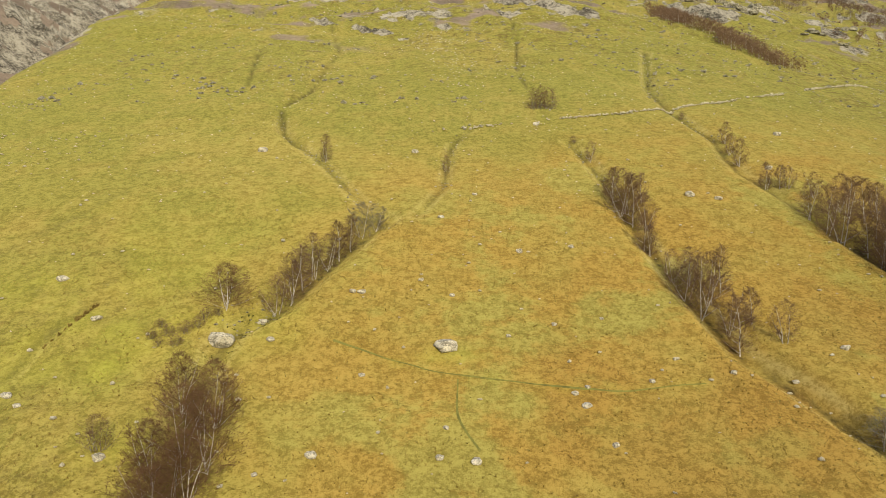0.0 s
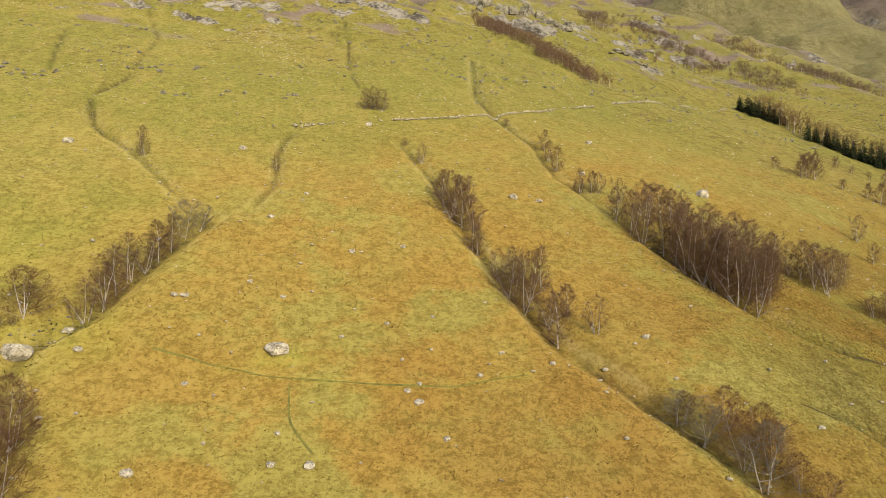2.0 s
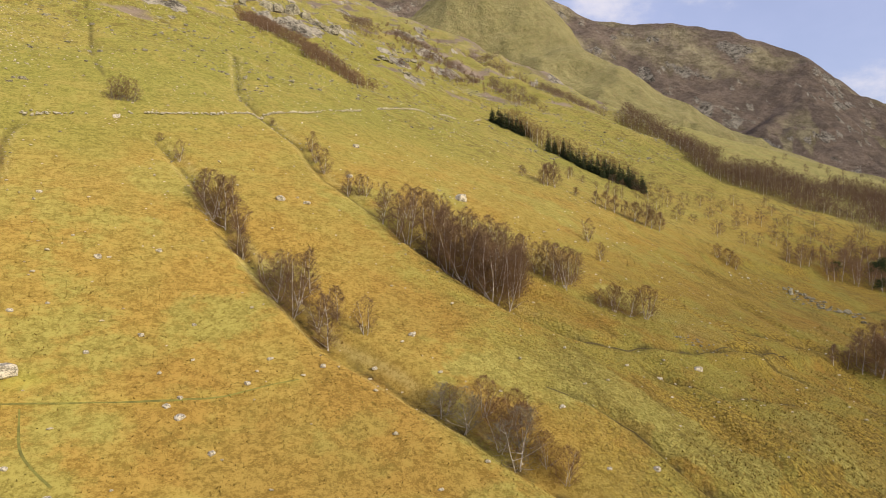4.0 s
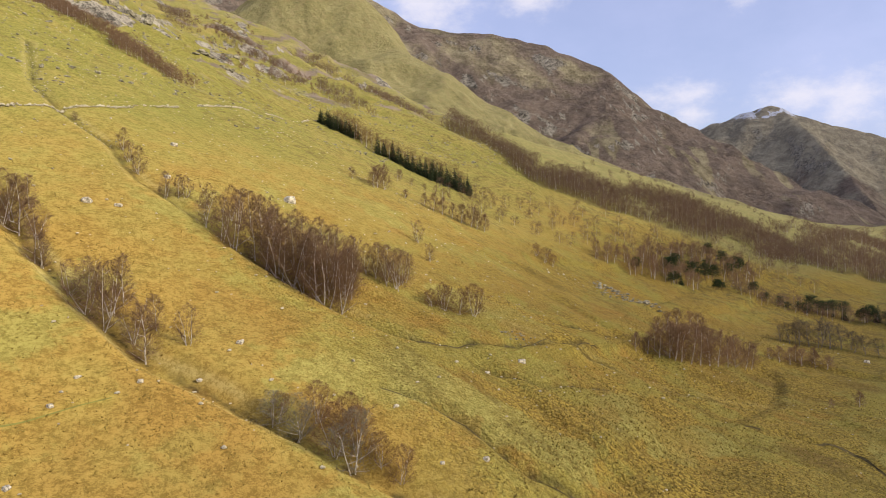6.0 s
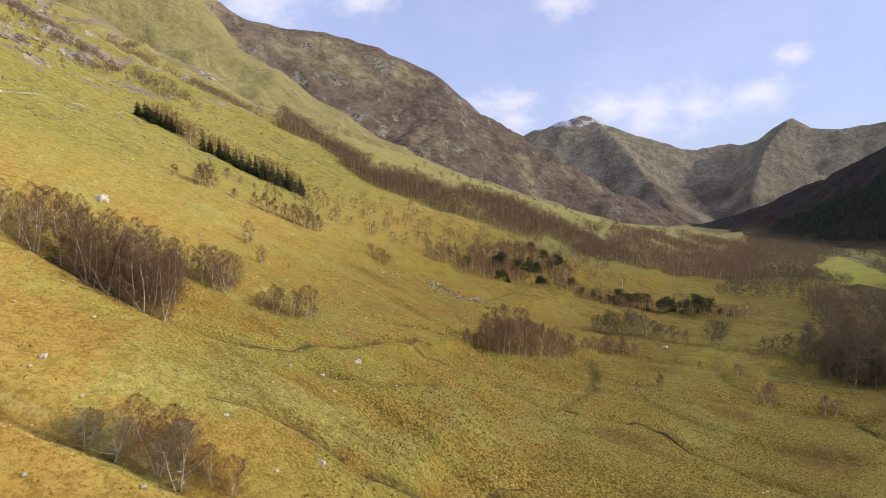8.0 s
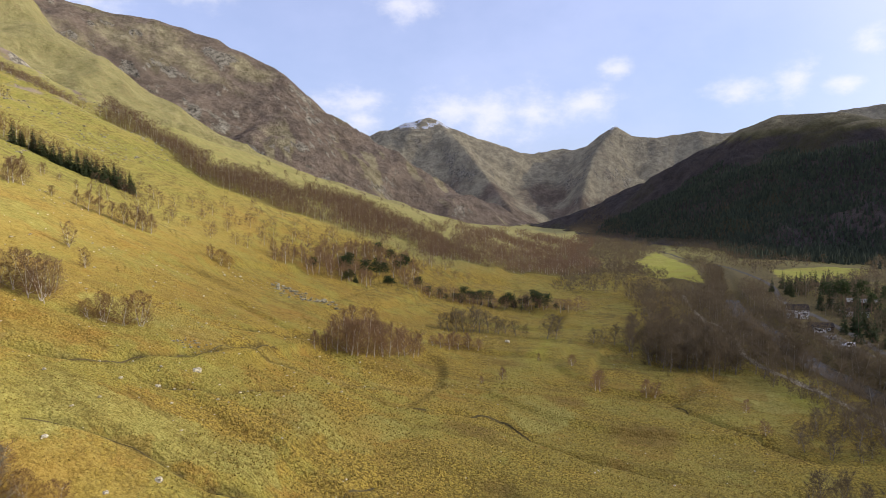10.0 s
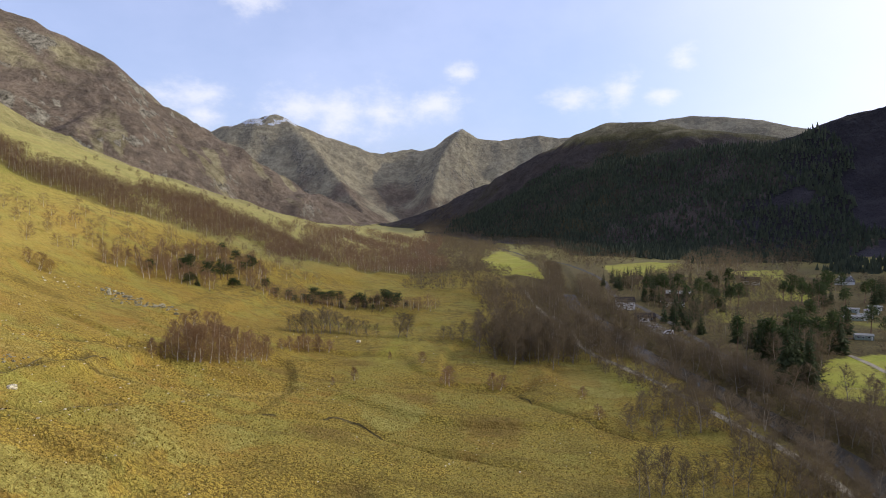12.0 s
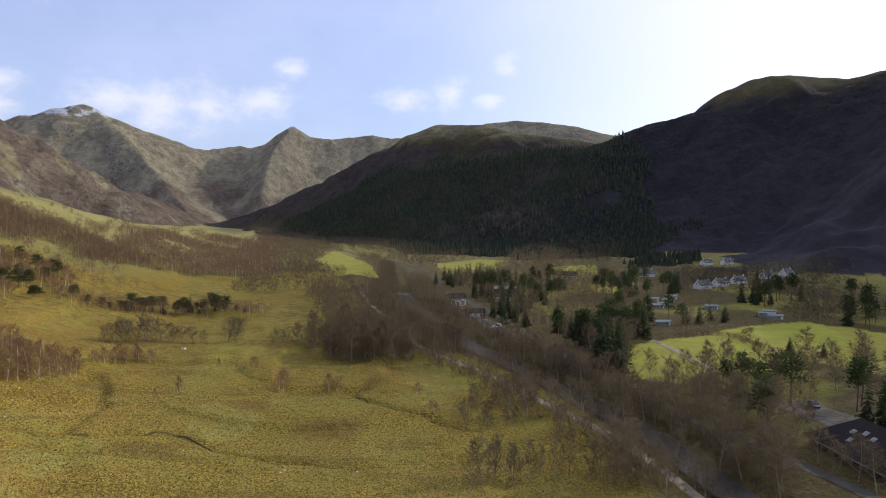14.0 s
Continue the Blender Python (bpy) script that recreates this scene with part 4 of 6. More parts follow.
rows_of("birch", "leafless birch in a dense stand with pale trunks", "birch stand on the slope", ((89, 101.7, 6.4), (90.2, 100, 7.6), (90.5, 97.3, 8.4), (91.6, 95.6, 8.6), (97.1, 99.2, 6.8), (93.5, 101, 7.0), (94.5, 97.6, 7.4), (86.4, 103.2, 7.0)), 1.25)
rows_of("round_birch", "small round leafless birch on rusty bracken", "birches on the bracken", ((95.2, 89.8, 3.8), (97.3, 88, 5.2), (99.7, 86.5, 5.4), (102.7, 85.5, 6.8), (98.6, 90.2, 4.8)))
rows_of("grey_birch", "pale grey leafless birch beside the stream gully", "birches in the lower gully", ((47.2, 66.5, 6.2), (45.9, 69.9, 4.6), (50.0, 59.8, 8.0)), 1.2)
rows_of("round_birch", "leafless birch with rust-brown twigs in the lower gully", "birches in the lower gully", ((46.7, 69.5, 4.2), (50.1, 66.6, 5.6), (49.5, 62.6, 7.0), (52.6, 63.5, 5.4), (53.3, 58.5, 4.6), (53.9, 55.7, 5.0), (51.6, 60.8, 6.4)))
rows_of("mid_birch", "leafless birch in a hillside row above the moor", "birches along the old bank", ((154.3, 171.9, 7), (157.2, 173.5, 8), (160.2, 173.2, 8.4), (171.3, 164.9, 4.8), (173.1, 162, 6.5), (176, 160.5, 6), (179.1, 158.6, 5.6), (180.8, 155.7, 7.1), (182.5, 153, 7.8), (185.5, 152.5, 7), (188.4, 151.6, 6.4), (150, 178, 4), (166, 168.5, 3.5)), 1.2)
rows_of("mid_birch", "leafless birch in a clump on the boggy moor", "birch clump on the moor", ((153.3, 75.8, 4.9), (157.7, 74.9, 5.9), (158.7, 72.2, 7.4), (161.2, 71.0, 8.7), (161.1, 69.4, 9.3), (162.5, 68.1, 9.9), (164.8, 66.8, 10.3), (168.2, 65.7, 10.2), (171.3, 64.5, 10.0), (174.3, 63.6, 9.2), (180.7, 63.4, 8.2), (185.6, 62.8, 8.0), (191.5, 62.5, 7.9), (196.2, 62.5, 7.0)), 1.05)
rows_of("mid_birch", "leafless birch at the back of a clump on the moor", "birch clump on the moor", ((162.5, 75.2, 6.7), (169.0, 71.4, 8.1), (180.4, 69.0, 8.5), (193.7, 66.3, 7.7), (173.0, 75.8, 6.4), (186.7, 75.1, 6.8), (187.4, 83.5, 5.9), (196.7, 84.5, 7.2), (207.7, 85.1, 7.2), (219.1, 86.2, 6.8), (177.8, 82.1, 4.6)), 1.1)
rows_of("alder", "leafless alder in a grey-brown clump on the moor", "alders on the moor", ((254.0, 71.4, 5.8), (255.0, 68.5, 7.6), (256.9, 65.9, 9.0), (259.0, 63.3, 9.5), (260.4, 60.5, 9.5), (264.2, 58.1, 9.6), (267.5, 55.3, 8.8), (270.2, 52.8, 7.0), (266.7, 69.5, 8.4), (271.8, 62.0, 9.0), (266.8, 51.0, 6.0), (268.1, 48.0, 6.9), (257.6, 42.3, 6.2), (257.9, 38.8, 4.9), (261.0, 30.6, 10.2), (261.4, 27.4, 8.9)), 1.2)
rows_of("mid_birch", "low brown leafless birch scrub on the moor", "birch scrub on the moor", ((210.7, 61.9, 3.7), (213.1, 60.0, 4.9), (217.4, 58.2, 5.4), (220.6, 55.8, 5.8), (223.3, 52.9, 5.5), (225.5, 50.1, 4.3), (221.6, 57.9, 4.7), (225.0, 54.1, 4.7)), 1.4)
rows_of("mid_birch", "small leafless birch standing alone on the moor", "", ((201.0, 8.2, 6.6), (194.4, 9.2, 5.0), (200.7, -4.8, 5.5), (200.5, -7.0, 4.8), (176.5, 38.3, 2.2), (183.4, 33.8, 3.8), (215.0, 17.5, 4.1), (222.9, 29.0, 2.7), (183.5, -28.6, 3.5), (160.3, -29.1, 3.4)), 1.3)
rows_of("alder", "leafless alder on the edge of the moor", "alders on the moor", ((262.7, 13.4, 5.8), (262.2, 9.6, 6.2), (264.2, -1.3, 9.0), (262.7, -5.3, 9.8), (246.4, -7.4, 9.7), (244.9, -10.7, 9.6), (239.0, -13.8, 9.4), (238.2, -16.8, 9.4)), 1.2)
rows_of("round_birch", "small leafless birch on the lower slope", "", ((207.9, 139, 6.2), (205.2, 141, 5), (211, 137.5, 5)))

# ---- woods beyond ----
ROAD = ((40, -102), (105, -98.5), (115, -97.5), (127, -96), (147, -93), (190, -91), (250, -88), (300, -89), (360, -88), (420, -84), (500, -93), (563, -94), (672, -84), (760, -58), (890, -40), (1100, 0), (1400, 40))
TRACK = ((40, -66), (116, -68), (126, -68), (136, -67.5), (149, -66), (172, -61), (206, -54), (234, -46), (258, -40), (305, -40), (360, -34), (430, -30))
FARM_TRACK = ((248, -133.5), (222, -131), (196, -127.2))
HOUSES = ((403, -253, 14), (412, -272, 16), (424, -294, 18), (448, -334, 24), (455, -356, 26), (484, -256, 10), (563, -357, 20), (557, -374, 20))


def dist_to(line, x, y):
    return along([(p[0], p[1], 0) for p in line], np.asarray(x, float), np.asarray(y, float))[0]


def blocked(x, y, gap=0.0):
    x, y = np.asarray(x, float), np.asarray(y, float)
    d, w = along(RIVER, x, y)
    bad = (d < w * 0.33 + gap) | (dist_to(ROAD, x, y) < 2.6 + gap) | (dist_to(TRACK, x, y) < 1.8 + gap) | (dist_to(FARM_TRACK, x, y) < 2.5)
    for poly in FIELDS[:7]:
        bad |= inside(poly, x, y)
    bad |= (np.abs(x - 118) < 16) & (np.abs(y + 110) < 13)
    bad |= (np.abs(x - 300) < 32) & (np.abs(y + 79) < 6)
    bad |= (np.abs(x - 148) < 10) & (np.abs(y + 126) < 8)
    far, turn = np.hypot(x, y), np.arctan2(x, y)
    for hx, hy, near, room in [(a, b, 14, 75) for a, b, _ in HOUSES] + [(a, b, 9, 35) for a, b, *_ in LODGES] + [(116, -110, 17, 34)]:
        d = math.hypot(hx, hy)
        bad |= np.hypot(x - hx, y - hy) < near
        bad |= (np.abs(turn - math.atan2(hx, hy)) * d < near * 0.75) & (far < d) & (far > d - room) & (vnoise(x / 5, y / 5, 365) > 0.25)
    return bad


LODGES = ((328, -180, 50), (333, -186, 50), (290, -216, 35), (283, -216, 30), (360, -206, 45), (278, -155, 60), (296, -222, 35), (345, -196, 48), (352, -190, 48), (318, -205, 40))


def spread(seed, count, xs, ys):
    r = np.random.RandomState(seed)
    return r.uniform(*xs, count), r.uniform(*ys, count), r


def thinned(x, y, gap):
    cell, keep = {}, []
    for k in range(len(x)):
        c = (int(x[k] // gap), int(y[k] // gap))
        if any(math.hypot(x[k] - x[o], y[k] - y[o]) < gap for i in (-1, 0, 1) for j in (-1, 0, 1) for o in cell.get((c[0] + i, c[1] + j), ())):
            continue
        cell.setdefault(c, []).append(k)
        keep.append(k)
    return np.array(keep, int)


def conifer_forest():
    """Dark plantation on the far hill: one mesh, each tree two ragged tiers."""
    x, y, r = spread(501, 90000, (560, 1500), (-640, 60))
    who, top = leading(x, y)
    z = land(x, y)
    bearing = np.degrees(np.arctan2(x, y))
    edge = fbm(x / 70, y / 70, 3, 300)
    ok = (top > z - 70) & (z > 6.5 + 3 * edge) & ~blocked(x, y) & ((z > 22) | (y < -110))
    ok &= ((who == 7) | ((who == 6) & (z < 150 + 50 * edge)) | ((who == 9) & (bearing < 120 + 6 * edge - 0.02 * z) & (z < 175 + 30 * edge)))
    ok &= ~((np.hypot(x - 880, y + 400) < 26) & (z > 40))
    x, y, z = x[ok], y[ok], z[ok]
    keep = thinned(x, y, 3.9)
    x, y, z = x[keep], y[keep], z[keep]
    n = len(x)
    h = r.uniform(6, 12, n) * (0.75 + 0.4 * vnoise(x / 60, y / 60, 310))
    verts, faces = np.zeros((n, 12, 3)), []
    for tier, (z0, z1, rad) in enumerate(((0.03, 0.75, 0.27), (0.40, 1.0, 0.17))):
        for s in range(5):
            w = 2 * math.pi * s / 5 + r.uniform(0, 1.0, n) + tier
            rr = rad * h * r.uniform(0.7, 1.2, n)
            verts[:, tier * 6 + s] = np.stack([x + rr * np.cos(w), y + rr * np.sin(w), z + h * (z0 + r.uniform(-0.05, 0.05, n))], 1)
        verts[:, tier * 6 + 5] = np.stack([x + r.uniform(-0.2, 0.2, n), y + r.uniform(-0.2, 0.2, n), z + h * z1], 1)
        faces += [(tier * 6 + s, tier * 6 + (s + 1) % 5, tier * 6 + 5) for s in range(5)]
    all_faces = (np.arange(n)[:, None, None] * 12 + np.array(faces)[None]).reshape(-1, 3)
    ob = new("conifer_forest", skin("conifer_forest", verts.reshape(-1, 3).tolist(), all_faces.tolist(), FOREST_NEEDLE))
    tagged(ob, "dense dark green conifer plantation covering the shaded hill", "forest", kind="stuff")


def bare_wood(name, label, seed, x, y, height, leaf, bark_mat, slivers=80, width=0.24):
    """Far leafless woodland as one mesh: a thin trunk and a puff of twigs for each tree."""
    r = np.random.RandomState(seed)
    n = len(x)
    z = land(x, y)
    h = height * r.uniform(0.65, 1.1, n)
    a = r.uniform(0, 2 * math.pi, (n, slivers))
    u = r.uniform(0, 1, (n, slivers))
    rad = np.sqrt(r.uniform(0, 1, (n, slivers))) * 0.36 * h[:, None] * np.sin(np.pi * np.clip(0.14 + 0.80 * u, 0, 1)) ** 0.6
    p = np.stack([x[:, None] + rad * np.cos(a), y[:, None] + rad * np.sin(a), z[:, None] + h[:, None] * (0.08 + 0.82 * u)], 2)
    d = np.stack([np.cos(a) * 0.7, np.sin(a) * 0.7, 0.6 * np.ones_like(a)], 2) + r.uniform(-0.7, 0.7, (n, slivers, 3))
    d *= (h[:, None] * 0.19 * r.uniform(0.6, 1.3, (n, slivers)))[:, :, None]
    w = r.uniform(-1, 1, (n, slivers, 3)) * width * 0.85
    tri = np.stack([p - w, p + w, p + d], 2).reshape(-1, 3)
    twigs = np.arange(len(tri)).reshape(-1, 3)
    verts, faces = [], []
    lean = r.uniform(-0.06, 0.06, (n, 2))
    t = np.zeros((n, 5, 3))
    for s in range(3):
        c = 2 * math.pi * s / 3
        t[:, s] = np.stack([x + 0.011 * h * math.cos(c), y + 0.011 * h * math.sin(c), z - 0.3], 1)
    t[:, 3] = np.stack([x + lean[:, 0] * h, y + lean[:, 1] * h, z + 0.85 * h], 1)
    f = np.array([(0, 1, 3), (1, 2, 3), (2, 0, 3)])
    trunk_faces = (np.arange(n)[:, None, None] * 5 + f[None]).reshape(-1, 3) + len(tri)
    me = skin(name, np.concatenate([tri, t.reshape(-1, 3)]).tolist(), twigs.tolist() + trunk_faces.tolist(), [leaf, bark_mat])
    index = np.zeros(len(me.polygons), np.int32)
    index[len(twigs):] = 1
    me.polygons.foreach_set("material_index", index)
    tagged(new(name, me), label, "woodland", kind="stuff")


def belt(seed, line, half, gap, fray=0.5):
    """Spots scattered along a line of (x, y), denser at its middle."""
    r = np.random.RandomState(seed)
    xs, ys = [], []
    for (x1, y1), (x2, y2) in zip(line[:-1], line[1:]):
        n = int(math.hypot(x2 - x1, y2 - y1) * half * 2 / (gap * gap) * 2.2)
        u, v = r.uniform(0, 1, n), np.clip(r.normal(0, 0.55, n), -1.2, 1.2) * half
        dx, dy = (x2 - x1), (y2 - y1)
        s = math.hypot(dx, dy)
        xs.append(x1 + u * dx - v * dy / s)
        ys.append(y1 + u * dy + v * dx / s)
    x, y = np.concatenate(xs), np.concatenate(ys)
    ok = (fbm(x / 22, y / 22, 2, seed) > -fray) & ~blocked(x, y)
    x, y = x[ok], y[ok]
    k = thinned(x, y, gap)
    return x[k], y[k]


def filled(seed, poly, gap, fray=0.6, grain=24):
    """Spots strewn over a piece of ground given by its corners in plan."""
    xs, ys = [p[0] for p in poly], [p[1] for p in poly]
    area = (max(xs) - min(xs)) * (max(ys) - min(ys))
    x, y, r = spread(seed, int(area / (gap * gap) * 3), (min(xs), max(xs)), (min(ys), max(ys)))
    ok = inside(poly, x + 5 * fbm(x / 20, y / 20, 2, seed), y + 5 * fbm(x / 20, y / 20, 2, seed + 1)) & (fbm(x / grain, y / grain, 2, seed + 2) > -fray) & ~blocked(x, y)
    x, y = x[ok], y[ok]
    k = thinned(x, y, gap)
    return x[k], y[k]


conifer_forest()
HILL_BIRCH = "leafless purple-brown birch wood in a belt along the hillside"
x, y = filled(601, WOODS[0], 3.1, 0.3, 30)
bare_wood("birch_wood", HILL_BIRCH, 611, x, y, 9.5, FAR_TWIG, PALE_BARK, 150, 0.10)
x, y = filled(602, WOODS[1], 4.3, 0.3, 40)
bare_wood("birch_wood", HILL_BIRCH, 612, x, y, 10, FAR_TWIG, PALE_BARK, 90, 0.17)
for seed, poly in ((605, ((285, 496), (285, 440), (305, 440), (315, 485), (317, 547), (300, 540))), (615, ((262, 395), (287, 390), (312, 430), (330, 475), (312, 470), (285, 430))), (616, ((285, 388), (296, 352), (312, 345), (341, 405), (331, 440), (310, 400))), (606, ((382, 546), (372, 500), (364, 440), (359, 383), (373, 361), (405, 379), (400, 405), (395, 463), (400, 540))), (626, ((250, 520), (262, 490), (290, 560), (300, 600), (275, 590)))):
    x, y = filled(seed, poly, 3.4, 0.15, 14)
    bare_wood("birch_scrub", "leafless brown birch scrub among the crags", seed + 20, x, y, 6.5, FAR_TWIG, PALE_BARK, 110, 0.10)
x, y = belt(603, ((350, 640), (318, 560), (292, 458), (268, 380)), 34, 8.0, 0.0)
bare_wood("birch_scrub", "leafless brown birch scrub among the crags", 613, x, y, 4.5, PURPLE_TWIG, PALE_BARK)
x, y = belt(604, ((128, 400), (114, 333), (128, 322), (130, 290), (138, 272)), 6.5, 1.9, 0.7)
bare_wood("birch_scrub", "narrow strip of leafless birch scrub below the crag", 614, x, y, 6, PURPLE_TWIG, PALE_BARK, 90, 0.16)
x, y = belt(607, ((560, -20), (640, -10), (760, 10), (900, 10), (1100, 30), (1400, 60), (1800, 120)), 40, 6.0, 0.45)
bare_wood("valley_wood", "far leafless grey-brown wood on the valley floor", 617, x, y, 10, ALDER_TWIG, GREY_BARK, 40, 0.45)
x, y = belt(638, ((600, -112), (700, -130), (850, -105), (1000, -95), (1250, -60)), 40, 7.0, 0.3)
bare_wood("valley_wood", "far leafless wood below the plantation", 638, x, y, 10, ALDER_TWIG, GREY_BARK, 30, 0.45)
x, y = belt(608, ((440, 30), (500, 15), (560, -10), (640, -35), (720, -50)), 22, 5.2, 0.15)
bare_wood("valley_wood", "leafless grey-brown alder wood beside the river", 618, x, y, 10, ALDER_TWIG, GREY_BARK)
x, y = belt(609, ((420, -150), (500, -170), (600, -210), (650, -250), (800, -330)), 45, 6.5, 0.25)
bare_wood("valley_wood", "leafless wood behind the pastures", 619, x, y, 11, ALDER_TWIG, GREY_BARK, 50, 0.35)
x, y = belt(610, ((380, -240), (420, -310), (470, -390)), 30, 6.0, 0.2)
bare_wood("valley_wood", "leafless trees round the white houses", 620, x, y, 9, ALDER_TWIG, GREY_BARK, 60, 0.3)

x, y = belt(627, ((-200, 300), (-225, 380), (-250, 460), (-270, 540)), 22, 4.5, 0.1)
bare_wood("birch_scrub", "grey leafless scrub on the gorge side", 627, x, y, 5, GREY_TWIG, PALE_BARK, 40, 0.2)

# conifer strip on the hill, with birches behind it
rng = random.Random(31)
x, y = belt(621, ((234, 304), (237, 280)), 5, 2.6, 1)
for a, b in zip(x, y):
    plant("spruce", a, b, rng.uniform(7, 11), "dark green young conifer in a hillside strip", "conifer strip on the hill", wide=1.2)
x, y = belt(622, ((239, 262), (244, 245), (250, 232), (259, 215)), 4.5, 2.5, 1)
for a, b in zip(x, y):
    plant("spruce", a, b, rng.uniform(6.5, 11), "dark green young conifer in a hillside strip", "conifer strip on the hill", wide=1.2)
x, y = belt(623, ((239, 298), (240, 275), (242, 256), (252, 240), (262, 226)), 5, 2.7, 1)
bare_wood("birch_strip", "leafless russet birches behind the conifer strip", 623, x, y, 11.0, RUSSET_TWIG, PALE_BARK, 170, 0.07)

x, y = belt(628, ((390, -46), (440, -50), (500, -58), (560, -66), (640, -70)), 5, 4.0, 1)
bare_wood("valley_wood", "leafless trees lining the upper river", 628, x, y, 9, ALDER_TWIG, GREY_BARK, 90, 0.2)
x1, y1 = belt(629, ((254, -164), (230, -166), (206, -169)), 2, 2.2, 1)
x2, y2 = belt(630, ((230, -111), (243, -128), (256, -150), (262, -178), (274, -205)), 3, 2.6, 1)
x3, y3 = belt(636, ((183, -103), (178, -118), (176, -134)), 4, 2.8, 1)
bare_wood("hedge", "brown leafless hedge and scrub round the pastures", 629, np.concatenate([x1, x2, x3]), np.concatenate([y1, y2, y3]), 3.2, ALDER_TWIG, GREY_BARK, 110, 0.07)



def along_line(seed, line, gap, wobble):
    """Spots close along a line, with no gaps for fields."""
    r = np.random.RandomState(seed)
    xs, ys = [], []
    for (x1, y1), (x2, y2) in zip(line[:-1], line[1:]):
        n = max(2, int(math.hypot(x2 - x1, y2 - y1) / gap))
        u = (np.arange(n) + r.uniform(0, 1, n)) / n
        xs.append(x1 + u * (x2 - x1) + r.normal(0, wobble, n))
        ys.append(y1 + u * (y2 - y1) + r.normal(0, wobble, n))
    return np.concatenate(xs), np.concatenate(ys)


DYKE = ((256, -160), (246.4, -168.8), (226.2, -166.2), (213.4, -168.7), (201.8, -169.1), (186, -180))
x, y = along_line(637, DYKE, 0.9, 0.5)
bare_wood("hedge", "low brown bank of scrub between two pastures", 637, x, y, 2.0, PURPLE_TWIG, GREY_BARK, 90, 0.1)
for a, b, h in ((240, -170, 5), (236, -169, 6), (243, -171, 3.5)):
    plant("far_alder", a, b, h, "small leafless tree on the bank between pastures", "trees on the pasture bank", wide=1.2)

# pines and scattered trees on the moor edge
for a, b, h in ((310, 109, 6.8), (318, 104, 7), (323, 100, 7.4), (329, 97, 8), (334, 91.5, 8.8), (338, 87, 9), (341, 83, 8.4), (345, 79, 9.4), (347, 74, 8.2), (348, 69, 8.6), (347.5, 64, 9), (349, 58, 9.6), (347, 52, 8.2), (344, 47, 9), (343, 42, 8.4), (341, 38, 8.8), (300, 116, 7), (288, 125, 7.6)):
    for _ in range(rng.choice((1, 2, 3, 4))):
        plant("pine" if rng.random() < 0.75 else "spruce", a + rng.gauss(0, 3), b + rng.gauss(0, 2.5), h * rng.uniform(0.4, 0.95), "dark green pine in a ragged row across the moor", "pine row on the moor", wide=rng.uniform(0.9, 1.5))
for a, b in zip(*belt(631, ((262, 153), (269, 141), (282, 130), (299, 120)), 5, 3.4, 1)):
    plant("far_birch", a, b, rng.uniform(6, 9), "leafless birch in a row on the lower slope", "birch row on the moor edge")
x, y = belt(632, ((312, 106), (335, 88), (346, 66), (343, 40), (335, 22)), 7, 3.2, 1)
bare_wood("birch_scrub", "leafless birches among the pines of the moor", 632, x, y, 7, FAR_TWIG, PALE_BARK, 170, 0.07)
x, y = belt(633, ((235, 210), (290, 185), (330, 165), (370, 150), (420, 118)), 28, 8.0, 0.5)
bare_wood("birch_scrub", "scattered leafless birches on the lower slope", 633, x, y, 7.5, FAR_TWIG, PALE_BARK, 200, 0.07)
for a, b in zip(*filled(639, ((272, 136), (303, 125), (352, 108), (372, 126), (360, 146), (300, 146)), 4.4, 0.7)):
    plant("pine" if rng.random() < 0.16 else "far_birch", a, b, rng.uniform(6, 9.5), "tree in a copse of birch and pine", "copse on the moor edge", wide=1.3)
for a, b in zip(*belt(634, ((192, 214), (200, 205), (215, 190)), 6, 6.0, 1)):
    plant("far_birch", a, b, rng.uniform(3, 5), "small leafless birch on the upper bank", "birches along the old bank")
x, y = belt(635, ((470, 285), (530, 262), (580, 230), (640, 195)), 16, 15.0, 1)
bare_wood("birch_scrub", "lone small birches on the strip of pasture", 635, x, y, 5, FAR_TWIG, PALE_BARK, 120, 0.12)

# riverside trees
SIDE = "leafless grey-brown alder beside the river"
x1, y1 = belt(641, ((100, -58), (125, -60), (150, -58), (175, -54), (210, -50), (235, -42)), 4, 5.2, 0.9)
x2, y2 = belt(642, ((90, -87), (130, -87), (165, -86), (200, -80), (240, -74)), 7, 3.6, 1)
for a, b in zip(np.concatenate([x1, x2]), np.concatenate([y1, y2])):
    plant("alder", a, b, rng.uniform(6.5, 11), SIDE, "riverside alders", wide=1.15)
for a, b in zip(*filled(656, ((236, -13), (240, -36), (226, -46), (262, -47), (310, -38), (300, -12), (265, 8)), 5.4, 0.6)):
    plant("far_alder", a, b, rng.uniform(8, 12), SIDE, "riverside alders", wide=1.1)
for a, b in zip(*filled(657, ((158, -34), (148, -46), (170, -59), (190, -54), (184, -46)), 4.0, 0.6)):
    plant("alder", a, b, rng.uniform(4, 7), "leafless alder in a thicket at the edge of the moor", "alders by the track", wide=1.1)
for a, b in zip(*belt(658, ((118, -27), (121, -36), (124, -42), (122, -49), (119, -60), (112, -63)), 2.2, 2.2, 1)):
    plant("alder", a, b, rng.uniform(6.5, 10.5), "slender leafless alder in a row beside the track", "alders by the track", wide=0.7)
for a, b in zip(*belt(659, ((110, -72), (150, -70.5), (185, -64.5), (222, -57), (262, -50)), 1.6, 4.2, 1)):
    plant("alder", a, b, rng.uniform(6, 10), SIDE, "riverside alders", wide=1.1)
x1, y1 = belt(644, ((225, -28), (245, -22), (270, -20), (300, -22), (340, -20), (390, -15), (430, -5)), 11, 4.4, 0.9)
